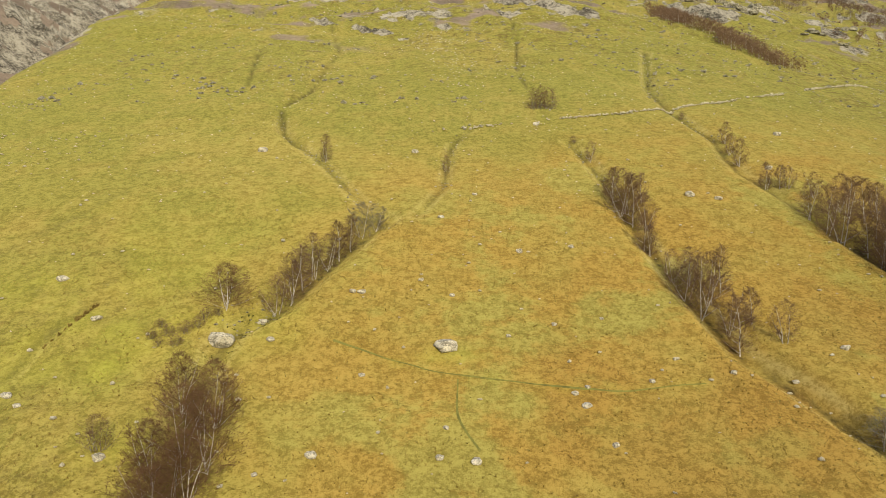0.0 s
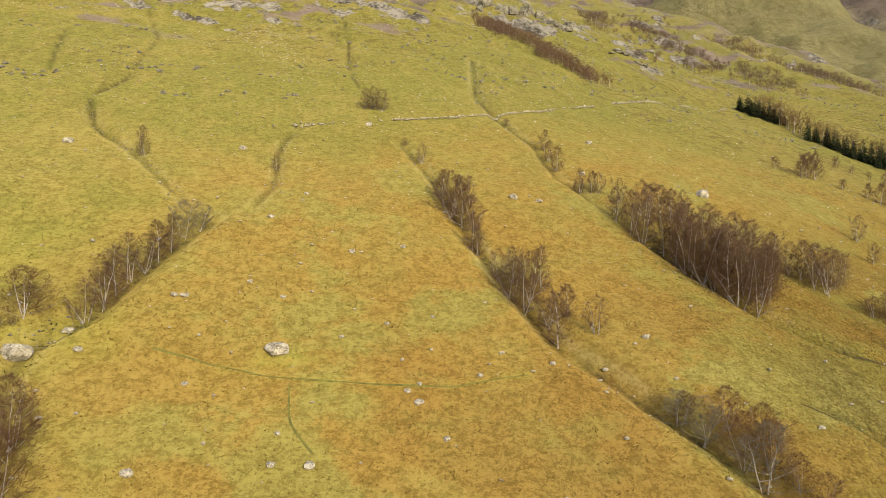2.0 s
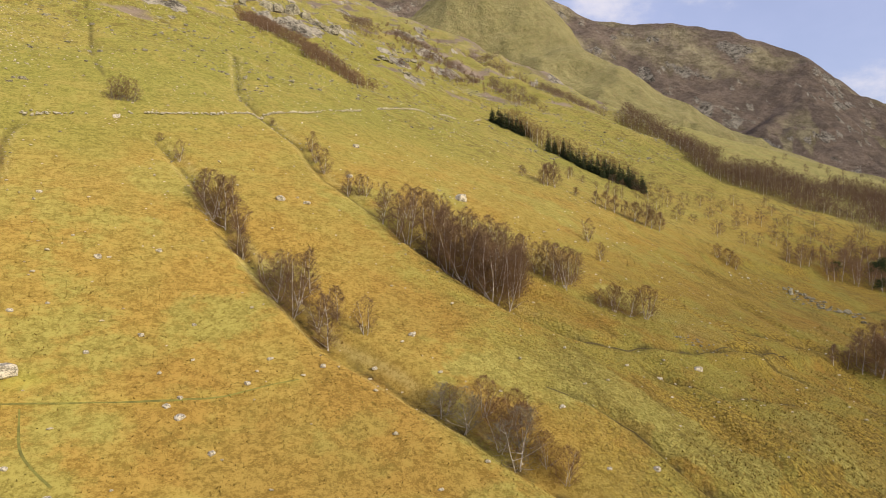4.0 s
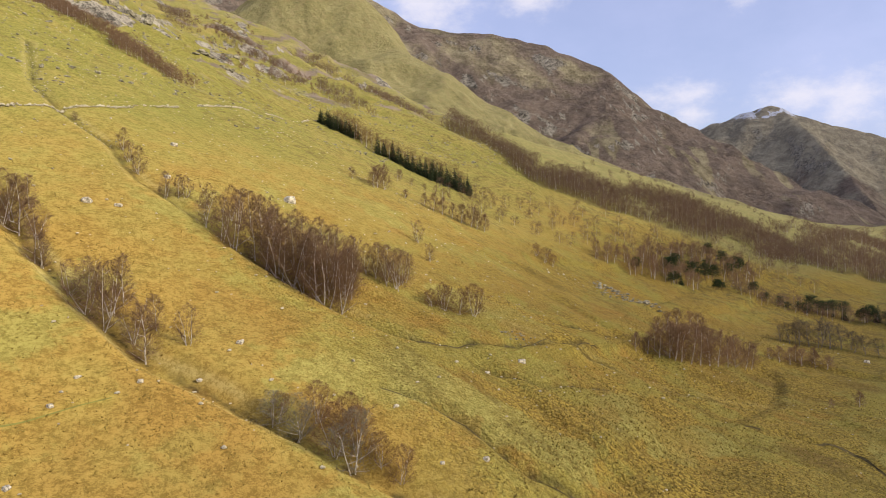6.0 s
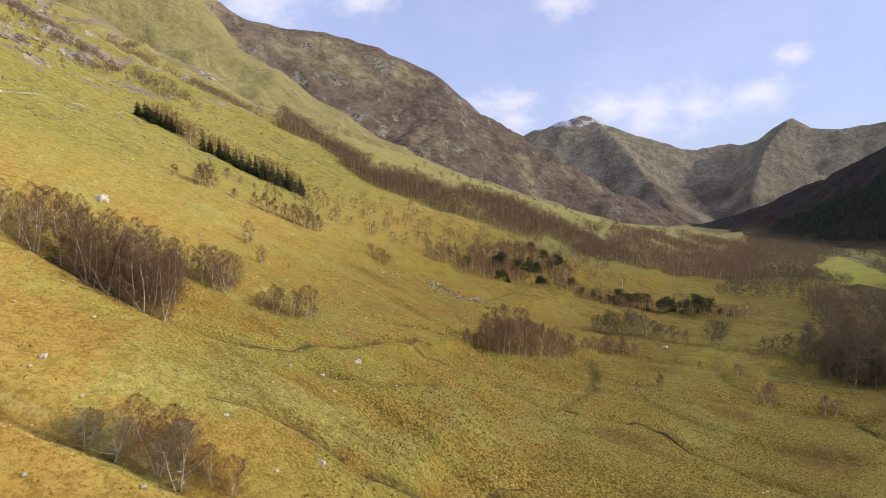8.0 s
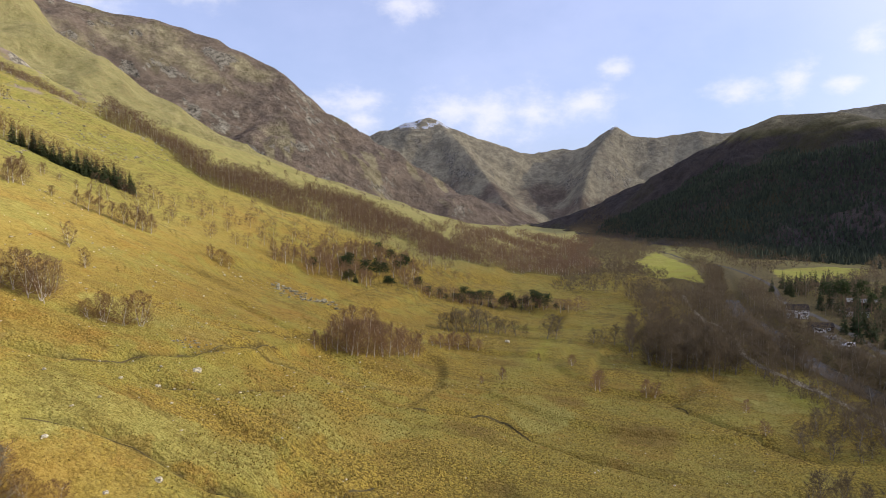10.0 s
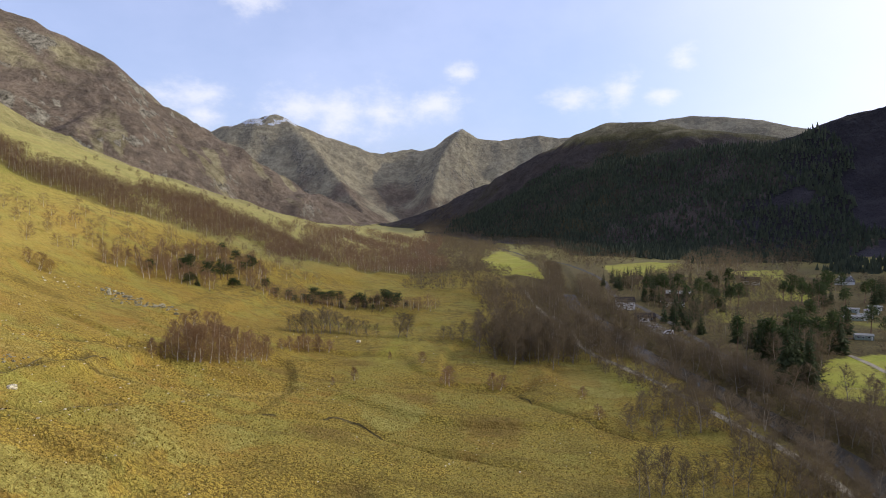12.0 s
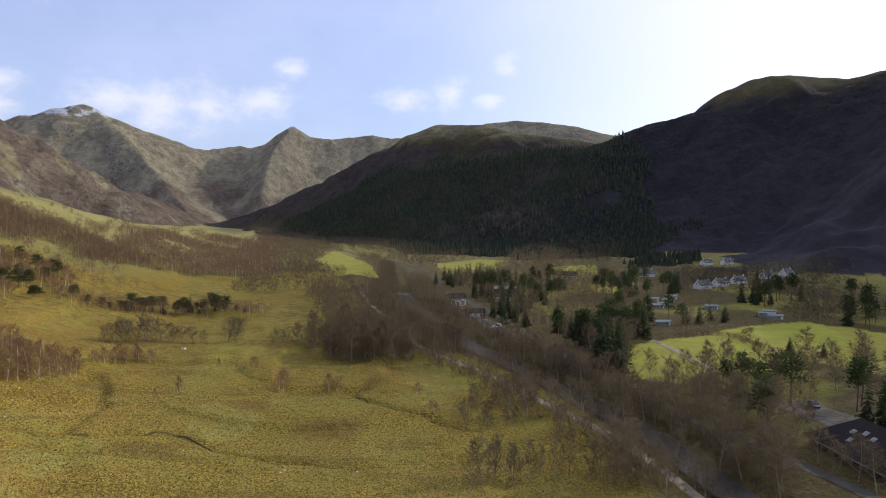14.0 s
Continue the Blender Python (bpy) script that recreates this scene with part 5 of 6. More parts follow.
x2, y2 = belt(645, ((240, -52), (280, -50), (330, -46), (380, -42), (440, -40)), 6, 4.2, 0.9)
x3, y3 = belt(646, ((240, -73), (290, -72), (340, -71), (400, -68), (470, -76)), 6, 4.6, 0.9)
FAR_X, FAR_Y = [], []
for a, b in zip(np.concatenate([x1, x2, x3]), np.concatenate([y1, y2, y3])):
    if math.hypot(a, b) < 262:
        plant("far_alder", a, b, rng.uniform(7, 11.5), SIDE, "riverside alders")
    else:
        FAR_X.append(a), FAR_Y.append(b)

# low thicket along both banks
x1, y1 = belt(647, ((85, -71), (125, -72), (150, -71.5), (185, -66.5), (220, -59), (260, -53), (330, -50)), 2.6, 2.5, 1)
x2, y2 = belt(648, ((85, -86), (130, -87), (165, -86), (200, -80), (240, -72), (300, -70), (380, -66)), 5, 2.6, 1)
x3, y3 = belt(649, ((108, -60), (130, -61), (160, -57.5), (200, -49), (228, -43)), 3.5, 2.8, 0.5)
bare_wood("riverside_thicket", "tangled leafless brown thicket on the river banks", 625, np.concatenate([x1, x2, x3]), np.concatenate([y1, y2, y3]), 4.2, ALDER_TWIG, GREY_BARK, 190, 0.06)

for a, b, h in ((104, -101, 8), (109, -101.6, 9.5), (114, -100.8, 7), (119, -101.4, 9), (125, -100.2, 10), (131, -101, 11), (137, -103, 12), (142, -100, 10)):
    plant("alder", a, b, h, "leafless tree before the slate-roofed building", "trees by the slate roof", wide=1.2)

# the wooded flats beyond the river
x, y, r = spread(651, 5000, (100, 480), (-330, -92))
ok = ~blocked(x, y, 1.0) & (fbm(x / 30, y / 30, 3, 320) > -0.2) & ~((y < -235 - 0.1 * x) & (x < 330))
x, y = x[ok], y[ok]
k = thinned(x, y, 6.2)
x, y = x[k], y[k]
mix_up = fbm(x / 26, y / 26, 2, 330)
for a, b, m in zip(x, y, mix_up):
    d = math.hypot(a, b)
    if m > 0.18 and not (150 < a < 225 and b > -130):
        plant("tall_pine" if rng.random() < 0.5 else "spruce", a, b, rng.uniform(10, 17), "dark green conifer among bare trees on the flats", "conifers on the flats")
    elif d < 225:
        plant("alder", a, b, rng.uniform(8, 13), "leafless tree in the wood beyond the river", "bare trees on the flats")
    elif d < 265:
        plant("far_alder", a, b, rng.uniform(8, 13), "leafless tree in the wood beyond the river", "bare trees on the flats")
    else:
        FAR_X.append(a), FAR_Y.append(b)
bare_wood("valley_wood", "leafless grey-brown trees on the river flats", 624, np.array(FAR_X), np.array(FAR_Y), 11, ALDER_TWIG, GREY_BARK, 130, 0.14)
for a, b, h in ((203, -91.5, 21), (207, -95, 19), (212, -99, 18), (199, -96, 17), (216, -104, 17), (222, -108, 16)):
    plant("big_fir", a, b, h, "tall dark fir in a group by the pasture", "tall firs by the pasture", wide=0.9)
for a, b in zip(*belt(654, ((233, -97), (238, -104), (243, -112), (251, -122), (257, -134)), 6, 3.6, 1)):
    plant("big_fir" if rng.random() < 0.6 else "tall_pine", a, b, rng.uniform(10, 16), "tall dark conifer in a dense group by the pasture", "tall firs by the pasture", wide=rng.uniform(0.9, 1.2))
for a, b in zip(*belt(655, ((268, -118), (276, -140), (280, -170), (284, -195)), 4, 5.5, 1)):
    plant("spruce", a, b, rng.uniform(6, 11), "dark conifer in a hedge before the holiday lodges", "conifers by the lodges", wide=1.2)
for a, b, h in ((238.9, -6.9, 8.2), (241.3, -12.1, 9.3), (239.7, -16.4, 8.6), (239.5, -21.1, 9.8), (235.4, -24.7, 8.1), (237.3, -29.9, 9.2), (234, -33, 8.4)):
    plant("alder", a, b, h, "leafless alder standing at the edge of the moor", "alders on the moor", wide=1.2)
for a, b, h in ((212.6, -168.3, 7.0), (205.4, -176.1, 6.0)):
    plant("big_fir", a, b, h, "small dark spruce alone in the pasture", "", wide=1.1)
for a, b, h in ((168, -120, 11), (160, -118, 12), (156, -124, 15), (148, -137, 15), (166, -128, 13), (172, -116, 10), (140, -104, 12), (144, -108, 13), (176, -124, 11), (152, -142, 14)):
    plant("tall_pine", a, b, h, "tall pine with a bare lower trunk near the car park", "pines by the car park")
for a, b in zip(*belt(652, ((290, -84), (300, -92), (320, -98), (340, -104), (372, -112)), 9, 6.5, 1)):
    plant("spruce", a, b, rng.uniform(9, 14), "dark green conifer screening the camp site", "conifers by the camp site")
for a, b in zip(*belt(653, ((440, -92), (480, -110), (520, -118), (470, -140)), 16, 8, 1)):
    plant("spruce", a, b, rng.uniform(9, 13), "dark green conifer beside the road", "conifers by the road")

# ---- stones ----


def rock_material():
    m, t, bsdf, link = bare("lichen_rock")
    a, b = noise_node(t, 1.3, 5, 0.7).outputs[0], noise_node(t, 7.0, 4, 0.7).outputs[0]
    c = mixed(t, (0.24, 0.205, 0.13), (0.80, 0.71, 0.50), level(t, times(t, times(t, a, 0.5), times(t, b, 0.5), "ADD"), 0.42, 0.56))
    link(c, bsdf.inputs["Base Color"])
    bsdf.inputs["Roughness"].default_value = 0.9
    bump(t, bsdf, b, 0.5, 0.1)
    return m


ROCK = rock_material()


def gravel_free(name, pale, dark):
    m, t, bsdf, link = bare(name)
    a, b = noise_node(t, 1.6, 6, 0.8).outputs[0], noise_node(t, 6.0, 4, 0.7).outputs[0]
    link(mixed(t, dark, pale, level(t, times(t, times(t, a, 0.6), times(t, b, 0.4), "ADD"), 0.40, 0.60)), bsdf.inputs["Base Color"])
    bsdf.inputs["Roughness"].default_value = 0.95
    bsdf.inputs["Specular IOR Level"].default_value = 0.1
    bump(t, bsdf, a, 1.0, 0.4)
    return m


def rock_mesh(seed, detail=2, blocky=0.35, coat=None):
    bm = bmesh.new()
    bmesh.ops.create_icosphere(bm, subdivisions=detail, radius=1)
    off = Vector((seed * 7.3, seed * 1.7, seed * 3.1))
    for v in bm.verts:
        p = v.co.copy()
        k = 1 + 0.45 * noise.noise(p * 0.9 + off) + 0.18 * noise.noise(p * 2.4 + off)
        q = Vector([math.copysign(abs(c) ** (1 - blocky), c) for c in p])
        v.co = q * k
    me = bpy.data.meshes.new("boulder")
    bm.to_mesh(me)
    bm.free()
    me.materials.append(coat or ROCK)
    return me


ROCKS = [rock_mesh(s) for s in range(6)]
PALE_STONE = gravel_free("pale_stone", (0.88, 0.79, 0.55), (0.52, 0.44, 0.27))
CRAG_ROCK = gravel_free("crag_rock", (0.52, 0.47, 0.31), (0.13, 0.11, 0.065))
CRAGS = [rock_mesh(s + 20, 3, 0.5, CRAG_ROCK) for s in range(4)]
rng = random.Random(77)


def boulder(x, y, width, label, group="", mesh=None, flat=0.62, sink=0.3):
    ob = new("boulder", mesh or rng.choice(ROCKS))
    w = width / 2.2
    ob.matrix_world = Matrix.Translation((x, y, at(x, y) + w * flat * (1 - 2 * sink) * 0.6)) @ Matrix.Rotation(rng.uniform(0, 6.3), 4, "Z") @ Matrix.Diagonal((w * rng.uniform(0.9, 1.15), w * rng.uniform(0.75, 1.0), w * flat * rng.uniform(0.85, 1.15), 1))
    return tagged(ob, label, "rock", group)


boulder(0.3, 86.4, 3.1, "large pale grey boulder alone on the grass spur", flat=0.62, sink=0.2)
boulder(-29.5, 89.6, 3.6, "large pale boulder beside the stream gully", flat=0.7, sink=0.15)
boulder(98.7, 141.1, 2.9, "large grey boulder on the bracken slope", flat=0.75, sink=0.15)
for x, y, w in ((16.1, 75.9, 1.2), (15.2, 77.9, 0.9), (-0.6, 68.4, 0.95), (-13.9, 68.7, 1.2), (3.2, 67.7, 1.15), (-13.2, 98.2, 1.1), (-11.9, 98.0, 1.25), (18.0, 70.2, 0.8), (24.7, 79.6, 0.85), (28.9, 83.6, 0.75), (21.0, 111.6, 0.95), (12.4, 110.0, 1.3), (47.4, 130.2, 2.4), (52.2, 128.7, 1.5), (50.0, 83.8, 1.1), (42.1, 80.1, 0.9), (-48.0, 92.9, 1.4), (-6.3, 158.5, 2.0), (-41.8, 158.5, 2.3), (-35.6, 68.2, 1.3), (-50.9, 77.6, 1.25), (-25.7, 95.5, 1.3), (-57.8, 102.3, 1.7)):
    boulder(x, y, w, "pale lichen-spotted boulder lying in rough grass", "boulders on the slope")
for x, y, w in ((-17.7, 115.2, 0.8), (1.2, 97.4, 0.75), (-3.4, 101.0, 0.85), (14.9, 91.4, 0.75), (8.5, 88.5, 0.7), (-10.2, 82.1, 0.8), (0.1, 72.5, 0.6), (-19.1, 66.3, 0.7), (21.7, 92.6, 0.7), (69.7, 145.6, 1.8), (24.1, 173.6, 1.8), (84.2, 171.7, 2.0), (6.2, 132.2, 1.0), (-0.4, 122.1, 1.2), (-22.7, 88.0, 1.2), (-48.8, 76.1, 0.9), (16.8, 78.9, 0.65), (34.6, 80.1, 0.9), (96.1, 69.0, 1.5), (66.1, 52.8, 1.1), (62.1, 65.0, 0.75), (244.0, 43.3, 2.2), (86.7, 69.2, 0.9), (60.2, 55.0, 0.65), (71.9, 110.3, 1.0)):
    boulder(x, y, w, "pale grey stone lying in rough grass", "boulders on the slope")


def stones(name, label, seed, x, y, low, high, kind="stuff", category="stones", lift=0.1, coat=None):
    """Many small stones in one mesh, each a bent eight-sided lump."""
    r = np.random.RandomState(seed)
    n = len(x)
    s = low + (high - low) * r.uniform(0, 1, n) ** 2.2
    z = land(x, y)
    base = np.array([(1, 0, 0), (0, 1, 0), (-1, 0, 0), (0, -1, 0), (0.65, 0.65, 0.5), (-0.65, 0.65, 0.55), (-0.65, -0.65, 0.5), (0.65, -0.65, 0.6), (0, 0, 0.8)], float)
    faces = np.array([(0, 1, 4), (1, 2, 5), (2, 3, 6), (3, 0, 7), (4, 1, 5), (5, 2, 6), (6, 3, 7), (7, 0, 4), (4, 5, 8), (5, 6, 8), (6, 7, 8), (7, 4, 8)])
    a = r.uniform(0, 6.28, n)
    v = base[None] * r.uniform(0.7, 1.3, (n, 9, 3)) * (s / 2)[:, None, None] * np.stack([np.ones(n), r.uniform(0.5, 0.9, n), r.uniform(0.6, 1.2, n)], 1)[:, None]
    c, d = np.cos(a)[:, None], np.sin(a)[:, None]
    v = np.stack([v[:, :, 0] * c - v[:, :, 1] * d + x[:, None], v[:, :, 0] * d + v[:, :, 1] * c + y[:, None], v[:, :, 2] + (z - lift * s)[:, None]], 2)
    me = skin(name, v.reshape(-1, 3).tolist(), (np.arange(n)[:, None, None] * 9 + faces[None]).reshape(-1, 3).tolist(), coat or ROCK)
    tagged(new(name, me), label, category, kind=kind)


x, y, r = spread(701, 14000, (-150, 170), (55, 360))
ok = r.uniform(0, 1, 14000) < 0.16 + 0.6 * ramp(0.05, 0.4, fbm(x / 25, y / 40, 3, 340)) * ramp(110, 180, y)
stones("scattered_stones", "small pale stones scattered over the grass slope", 702, x[ok], y[ok], 0.3, 0.85, lift=-0.1, coat=PALE_STONE)
x, y, r = spread(703, 2600, (60, 420), (300, 620))
ok = fbm(x / 30, y / 30, 3, 345) > 0.1
stones("scree", "grey scree and blocks below the crags", 704, x[ok], y[ok], 0.6, 2.6, coat=CRAG_ROCK)
x, y, r = spread(715, 12000, (-120, 420), (190, 560))
ok = (fbm(x / 24, y / 16, 3, 347) > 0.12) & (y - 0.25 * x > 185)
stones("scree", "grey rocks breaking through the upper slope", 716, x[ok], y[ok], 0.5, 2.4, coat=CRAG_ROCK)
x, y = belt(705, ((8, 210), (4, 240), (-4, 290), (-12, 340)), 7, 1.6, 0.3)
stones("scree", "pale stones in a streak down the upper slope", 706, x, y, 0.3, 1.1)
x, y = belt(707, ((215, 122), (221, 114), (228, 104)), 8.0, 1.7, 0.5)
stones("boulder_heap", "heap of grey boulders on the edge of the moor", 708, x, y, 0.9, 2.3, lift=-0.1, coat=CRAG_ROCK)
x, y = belt(709, ((104, 79.5), (107, 78), (112, 76)), 2.0, 0.8, 1)
stones("boulder_heap", "small heap of stones in a green hollow", 710, x, y, 0.4, 1.0, coat=CRAG_ROCK)
x, y = belt(711, ((200, 135), (212, 126), (221, 118)), 6, 2.4, 1)
stones("scattered_stones", "grey stones scattered above the boulder heap", 712, x, y, 0.4, 1.2)
x, y, r = spread(713, 700, (70, 260), (-30, 110))
ok = fbm(x / 18, y / 18, 2, 350) > 0.12
stones("scattered_stones", "small stones and tussock stumps on the moor", 714, x[ok], y[ok], 0.2, 0.6)

x, y = along_line(738, DYKE, 1.1, 0.5)
stones("field_dyke", "tumbled stones of a dyke between two pastures", 739, x, y, 0.6, 1.3, category="wall", lift=-0.2)
x, y = along_line(740, ((203, -101), (202.1, -103.9), (198.5, -120.8), (197, -127)), 0.6, 0.15)
stones("field_dyke", "thin line of stones across the pasture", 750, x, y, 0.3, 0.6, category="wall")


def old_wall():
    """Tumbled dry-stone dyke across the hill, gone in places."""
    line = ((-16, 168.5), (-2, 171.7), (11, 175.0), (24, 175.2), (48, 183), (66, 191), (87, 203), (135, 241.3), (189, 277.7), (236, 308))
    r = np.random.RandomState(720)
    xs, ys = [], []
    for (x1, y1), (x2, y2) in zip(line[:-1], line[1:]):
        s = math.hypot(x2 - x1, y2 - y1)
        n = int(s * 5)
        u = r.uniform(0, 1, n)
        v = r.normal(0, 0.35, n)
        xs.append(x1 + u * (x2 - x1) - v * (y2 - y1) / s)
        ys.append(y1 + u * (y2 - y1) + v * (x2 - x1) / s)
    x, y = np.concatenate(xs), np.concatenate(ys)
    gone = vnoise(x / 9, y / 9, 360)
    ok = (gone > 0.60) | (r.uniform(0, 1, len(x)) < 0.05)
    stones("stone_wall", "tumbled dry-stone wall of pale stones across the hillside", 721, x[ok], y[ok], 0.45, 1.05, kind="", category="wall", lift=-0.25, coat=PALE_STONE)


old_wall()
CRAG_SPOTS = ((145, 436, 16, 1.0), (158, 446, 13, 1.1), (172, 450, 18, 0.9), (182, 448, 12, 1.2), (190, 437, 14, 0.8), (205, 442, 12, 0.9), (196, 366, 9, 0.5), (206, 356, 7, 0.5), (130, 428, 10, 0.8), (226, 420, 10, 0.6), (60, 395, 9, 0.5), (20, 380, 8, 0.4), (250, 430, 12, 0.7), (270, 470, 12, 0.8))
for x, y, w, h in CRAG_SPOTS:
    for k in range(4):
        a, b = x + rng.gauss(0, 0.4) * w, y + rng.gauss(0, 0.22) * w
        ob = boulder(a, b, w * rng.uniform(0.3, 0.6), "grey rock outcrop jutting from the hillside", "crags on the hill", rng.choice(CRAGS), flat=h * rng.uniform(0.6, 1.0), sink=0.35)
        ob.name = "crag"

# ---- ways and water ----


def gravel(name, pale, dark, scale, rough=0.95):
    m, t, bsdf, link = bare(name)
    a, b = noise_node(t, scale, 5, 0.7).outputs[0], noise_node(t, scale * 0.12, 3).outputs[0]
    link(mixed(t, dark, pale, level(t, times(t, times(t, a, 0.6), times(t, b, 0.4), "ADD"), 0.36, 0.62)), bsdf.inputs["Base Color"])
    bsdf.inputs["Roughness"].default_value = rough
    bsdf.inputs["Specular IOR Level"].default_value = 0.08
    bump(t, bsdf, a, 0.3, 0.05)
    return m


GRAVEL = gravel("gravel", (0.34, 0.30, 0.22), (0.15, 0.13, 0.08), 1.5)
TARMAC = gravel("tarmac", (0.13, 0.118, 0.10), (0.075, 0.068, 0.055), 3.0)
YARD = gravel("yard_gravel", (0.17, 0.155, 0.125), (0.09, 0.08, 0.06), 0.8)
TREAD = gravel("trodden_grass", (0.29, 0.27, 0.06), (0.17, 0.155, 0.04), 1.0)


def smooth_line(line, step):
    pts = [np.array(p[:2], float) for p in line]
    out = []
    for k in range(len(pts) - 1):
        p0, p1, p2, p3 = pts[max(0, k - 1)], pts[k], pts[k + 1], pts[min(len(pts) - 1, k + 2)]
        n = max(1, int(np.hypot(*(p2 - p1)) / step))
        for t in np.arange(n) / n:
            out.append(0.5 * (2 * p1 + (p2 - p0) * t + (2 * p0 - 5 * p1 + 4 * p2 - p3) * t * t + (3 * p1 - p0 - 3 * p2 + p3) * t ** 3))
    out.append(pts[-1])
    return np.array(out)


def strip(name, line, width, material, label, category, kind="structure", lift=0.06, step=2.0, cols=4, depth=None, fray=0.0):
    p = smooth_line(line, step)
    d = np.gradient(p, axis=0)
    d /= np.hypot(d[:, 0], d[:, 1])[:, None]
    side = np.stack([-d[:, 1], d[:, 0]], 1)
    w = width if np.ndim(width) else np.full(len(p), width)
    w = w * (1 + fray * fbm(p[:, 0] / 5, p[:, 1] / 5, 2, 370))
    u = np.linspace(-0.5, 0.5, cols + 1)
    g = p[:, None] + side[:, None] * (u[None, :, None] * w[:, None, None])
    z = land(g[:, :, 0], g[:, :, 1]) + lift
    if depth is not None:
        z[:] = land(p[:, 0], p[:, 1])[:, None] + depth
    v = np.concatenate([g, z[:, :, None]], 2)
    n, m = v.shape[:2]
    i, j = np.meshgrid(np.arange(n - 1), np.arange(m - 1), indexing="ij")
    f = np.stack([i * m + j, i * m + j + 1, (i + 1) * m + j + 1, (i + 1) * m + j], 2).reshape(-1, 4)[:, ::-1]
    me = skin(name, v.reshape(-1, 3).tolist(), f.tolist(), material, True)
    return tagged(new(name, me), label, category, kind=kind)


strip("road", ROAD, 3.4, TARMAC, "narrow grey tarmac lane along the valley floor", "road", lift=0.12)
strip("track", TRACK, 2.3, GRAVEL, "pale gravel track beside the river", "track", lift=0.1, fray=0.2)
strip("farm_track", FARM_TRACK, 2.2, GRAVEL, "pale straight track through green pasture", "track", lift=0.1)
strip("sheep_path", ((-14.5, 87.9), (-9.1, 85.9), (-1.9, 82.5), (5, 80.7), (14.2, 79), (20.7, 78.3), (30.8, 78.8)), 0.28, TREAD, "thin dark trodden path across the grass", "path", lift=0.04, step=0.7, cols=1, fray=0.6)
strip("sheep_path", ((1.6, 80.7), (1.4, 75), (2.2, 72), (3.6, 69.2)), 0.22, TREAD, "thin dark trodden path down the grass", "path", lift=0.04, step=0.7, cols=1, fray=0.6)


def water_material():
    m, t, bsdf, link = bare("river_water")
    n = noise_node(t, 0.7, 4, 0.6).outputs[0]
    link(mixed(t, (0.012, 0.011, 0.008), (0.03, 0.027, 0.02), n), bsdf.inputs["Base Color"])
    bsdf.inputs["Roughness"].default_value = 0.16
    bsdf.inputs["Specular IOR Level"].default_value = 0.5
    bump(t, bsdf, n, 0.5, 0.3)
    return m


strip("river", [p for p in RIVER if -150 <= p[0] <= 450], 8.0, water_material(), "dark rippled river between wooded banks", "river", depth=0.55, step=4.0)
x2, y2, r = spread(732, 900, (90, 420), (-90, -45))
d, w = along(RIVER, x2, y2)
ok = np.abs(d - 6.2) < 1.2
stones("river_stones", "pale stones along the river's edge", 733, x2[ok], y2[ok], 0.3, 0.8)


def yard(name, corners, material, label):
    c = [Vector((px, py, 0)) for px, py in corners]
    verts, faces, n = [], [], 8
    for i in range(n + 1):
        for j in range(n + 1):
            p = c[0].lerp(c[1], i / n).lerp(c[3].lerp(c[2], i / n), j / n)
            verts.append((p.x, p.y, at(p.x, p.y) + 0.1))
    for i in range(n):
        for j in range(n):
            k = i * (n + 1) + j
            faces.append((k, k + 1, k + n + 2, k + n + 1))
    return tagged(new(name, skin(name, verts, [f[::-1] for f in faces], material)), label, "yard", kind="structure")


yard("car_park", ((160, -119), (160, -131), (137, -134), (138, -121)), YARD, "gravel car park between pines")
yard("camp_yard", ((318, -74.5), (318, -83), (268, -84), (270, -75)), YARD, "pale gravel yard of the camp site")


# small peaty burns winding over the moor
PEAT = gravel("wet_peat", (0.15, 0.115, 0.045), (0.06, 0.046, 0.02), 2.0, 0.9)
for k in (4, 5, 6, 9, 10):
    p = smooth_line(GULLIES[k][0], 1.5)
    p = p + np.stack([fbm(p[:, 0] / 5, p[:, 1] / 5, 2, 375), fbm(p[:, 0] / 5, p[:, 1] / 5, 2, 376)], 1) * 1.2
    strip("burn", [tuple(q) for q in p], 0.34, PEAT, "narrow dark peaty burn cut into the moor", "stream", lift=0.08, step=0.6, cols=2, fray=1.0)

# ---- buildings ----


def plain(name, colour, rough=0.8, metal=0.0, vary=0.12, scale=1.5):
    m, t, bsdf, link = bare(name)
    n = noise_node(t, scale, 5, 0.7).outputs[0]
    dark = tuple(c * (1 - vary * 2) for c in colour)
    link(mixed(t, dark, colour, level(t, n, 0.3, 0.6)), bsdf.inputs["Base Color"])
    bsdf.inputs["Roughness"].default_value, bsdf.inputs["Metallic"].default_value = rough, metal
    bsdf.inputs["Specular IOR Level"].default_value = 0.5 if rough < 0.5 else 0.12
    return m


RENDER_WHITE = plain("white_harling", (0.78, 0.77, 0.74))
SLATE = plain("slate", (0.032, 0.027, 0.026), 0.9, scale=3.0)
GREY_ROOF = plain("pale_roof", (0.30, 0.30, 0.28), 0.7)
HOUSE_SLATE = plain("house_slate", (0.17, 0.165, 0.16), 0.8, scale=2.0)
DARK_TIMBER = plain("dark_timber", (0.06, 0.045, 0.035), 0.7)
GREEN_PANEL = plain("green_panel", (0.25, 0.30, 0.24), 0.6)
WHITE_TRIM = plain("white_trim", (0.75, 0.75, 0.73), 0.5, vary=0.04)
GLASS_DARK = plain("window_glass", (0.02, 0.022, 0.025), 0.08, vary=0.02)
STONE_WALL = plain("stone_walling", (0.10, 0.085, 0.07), 0.9, scale=4.0)


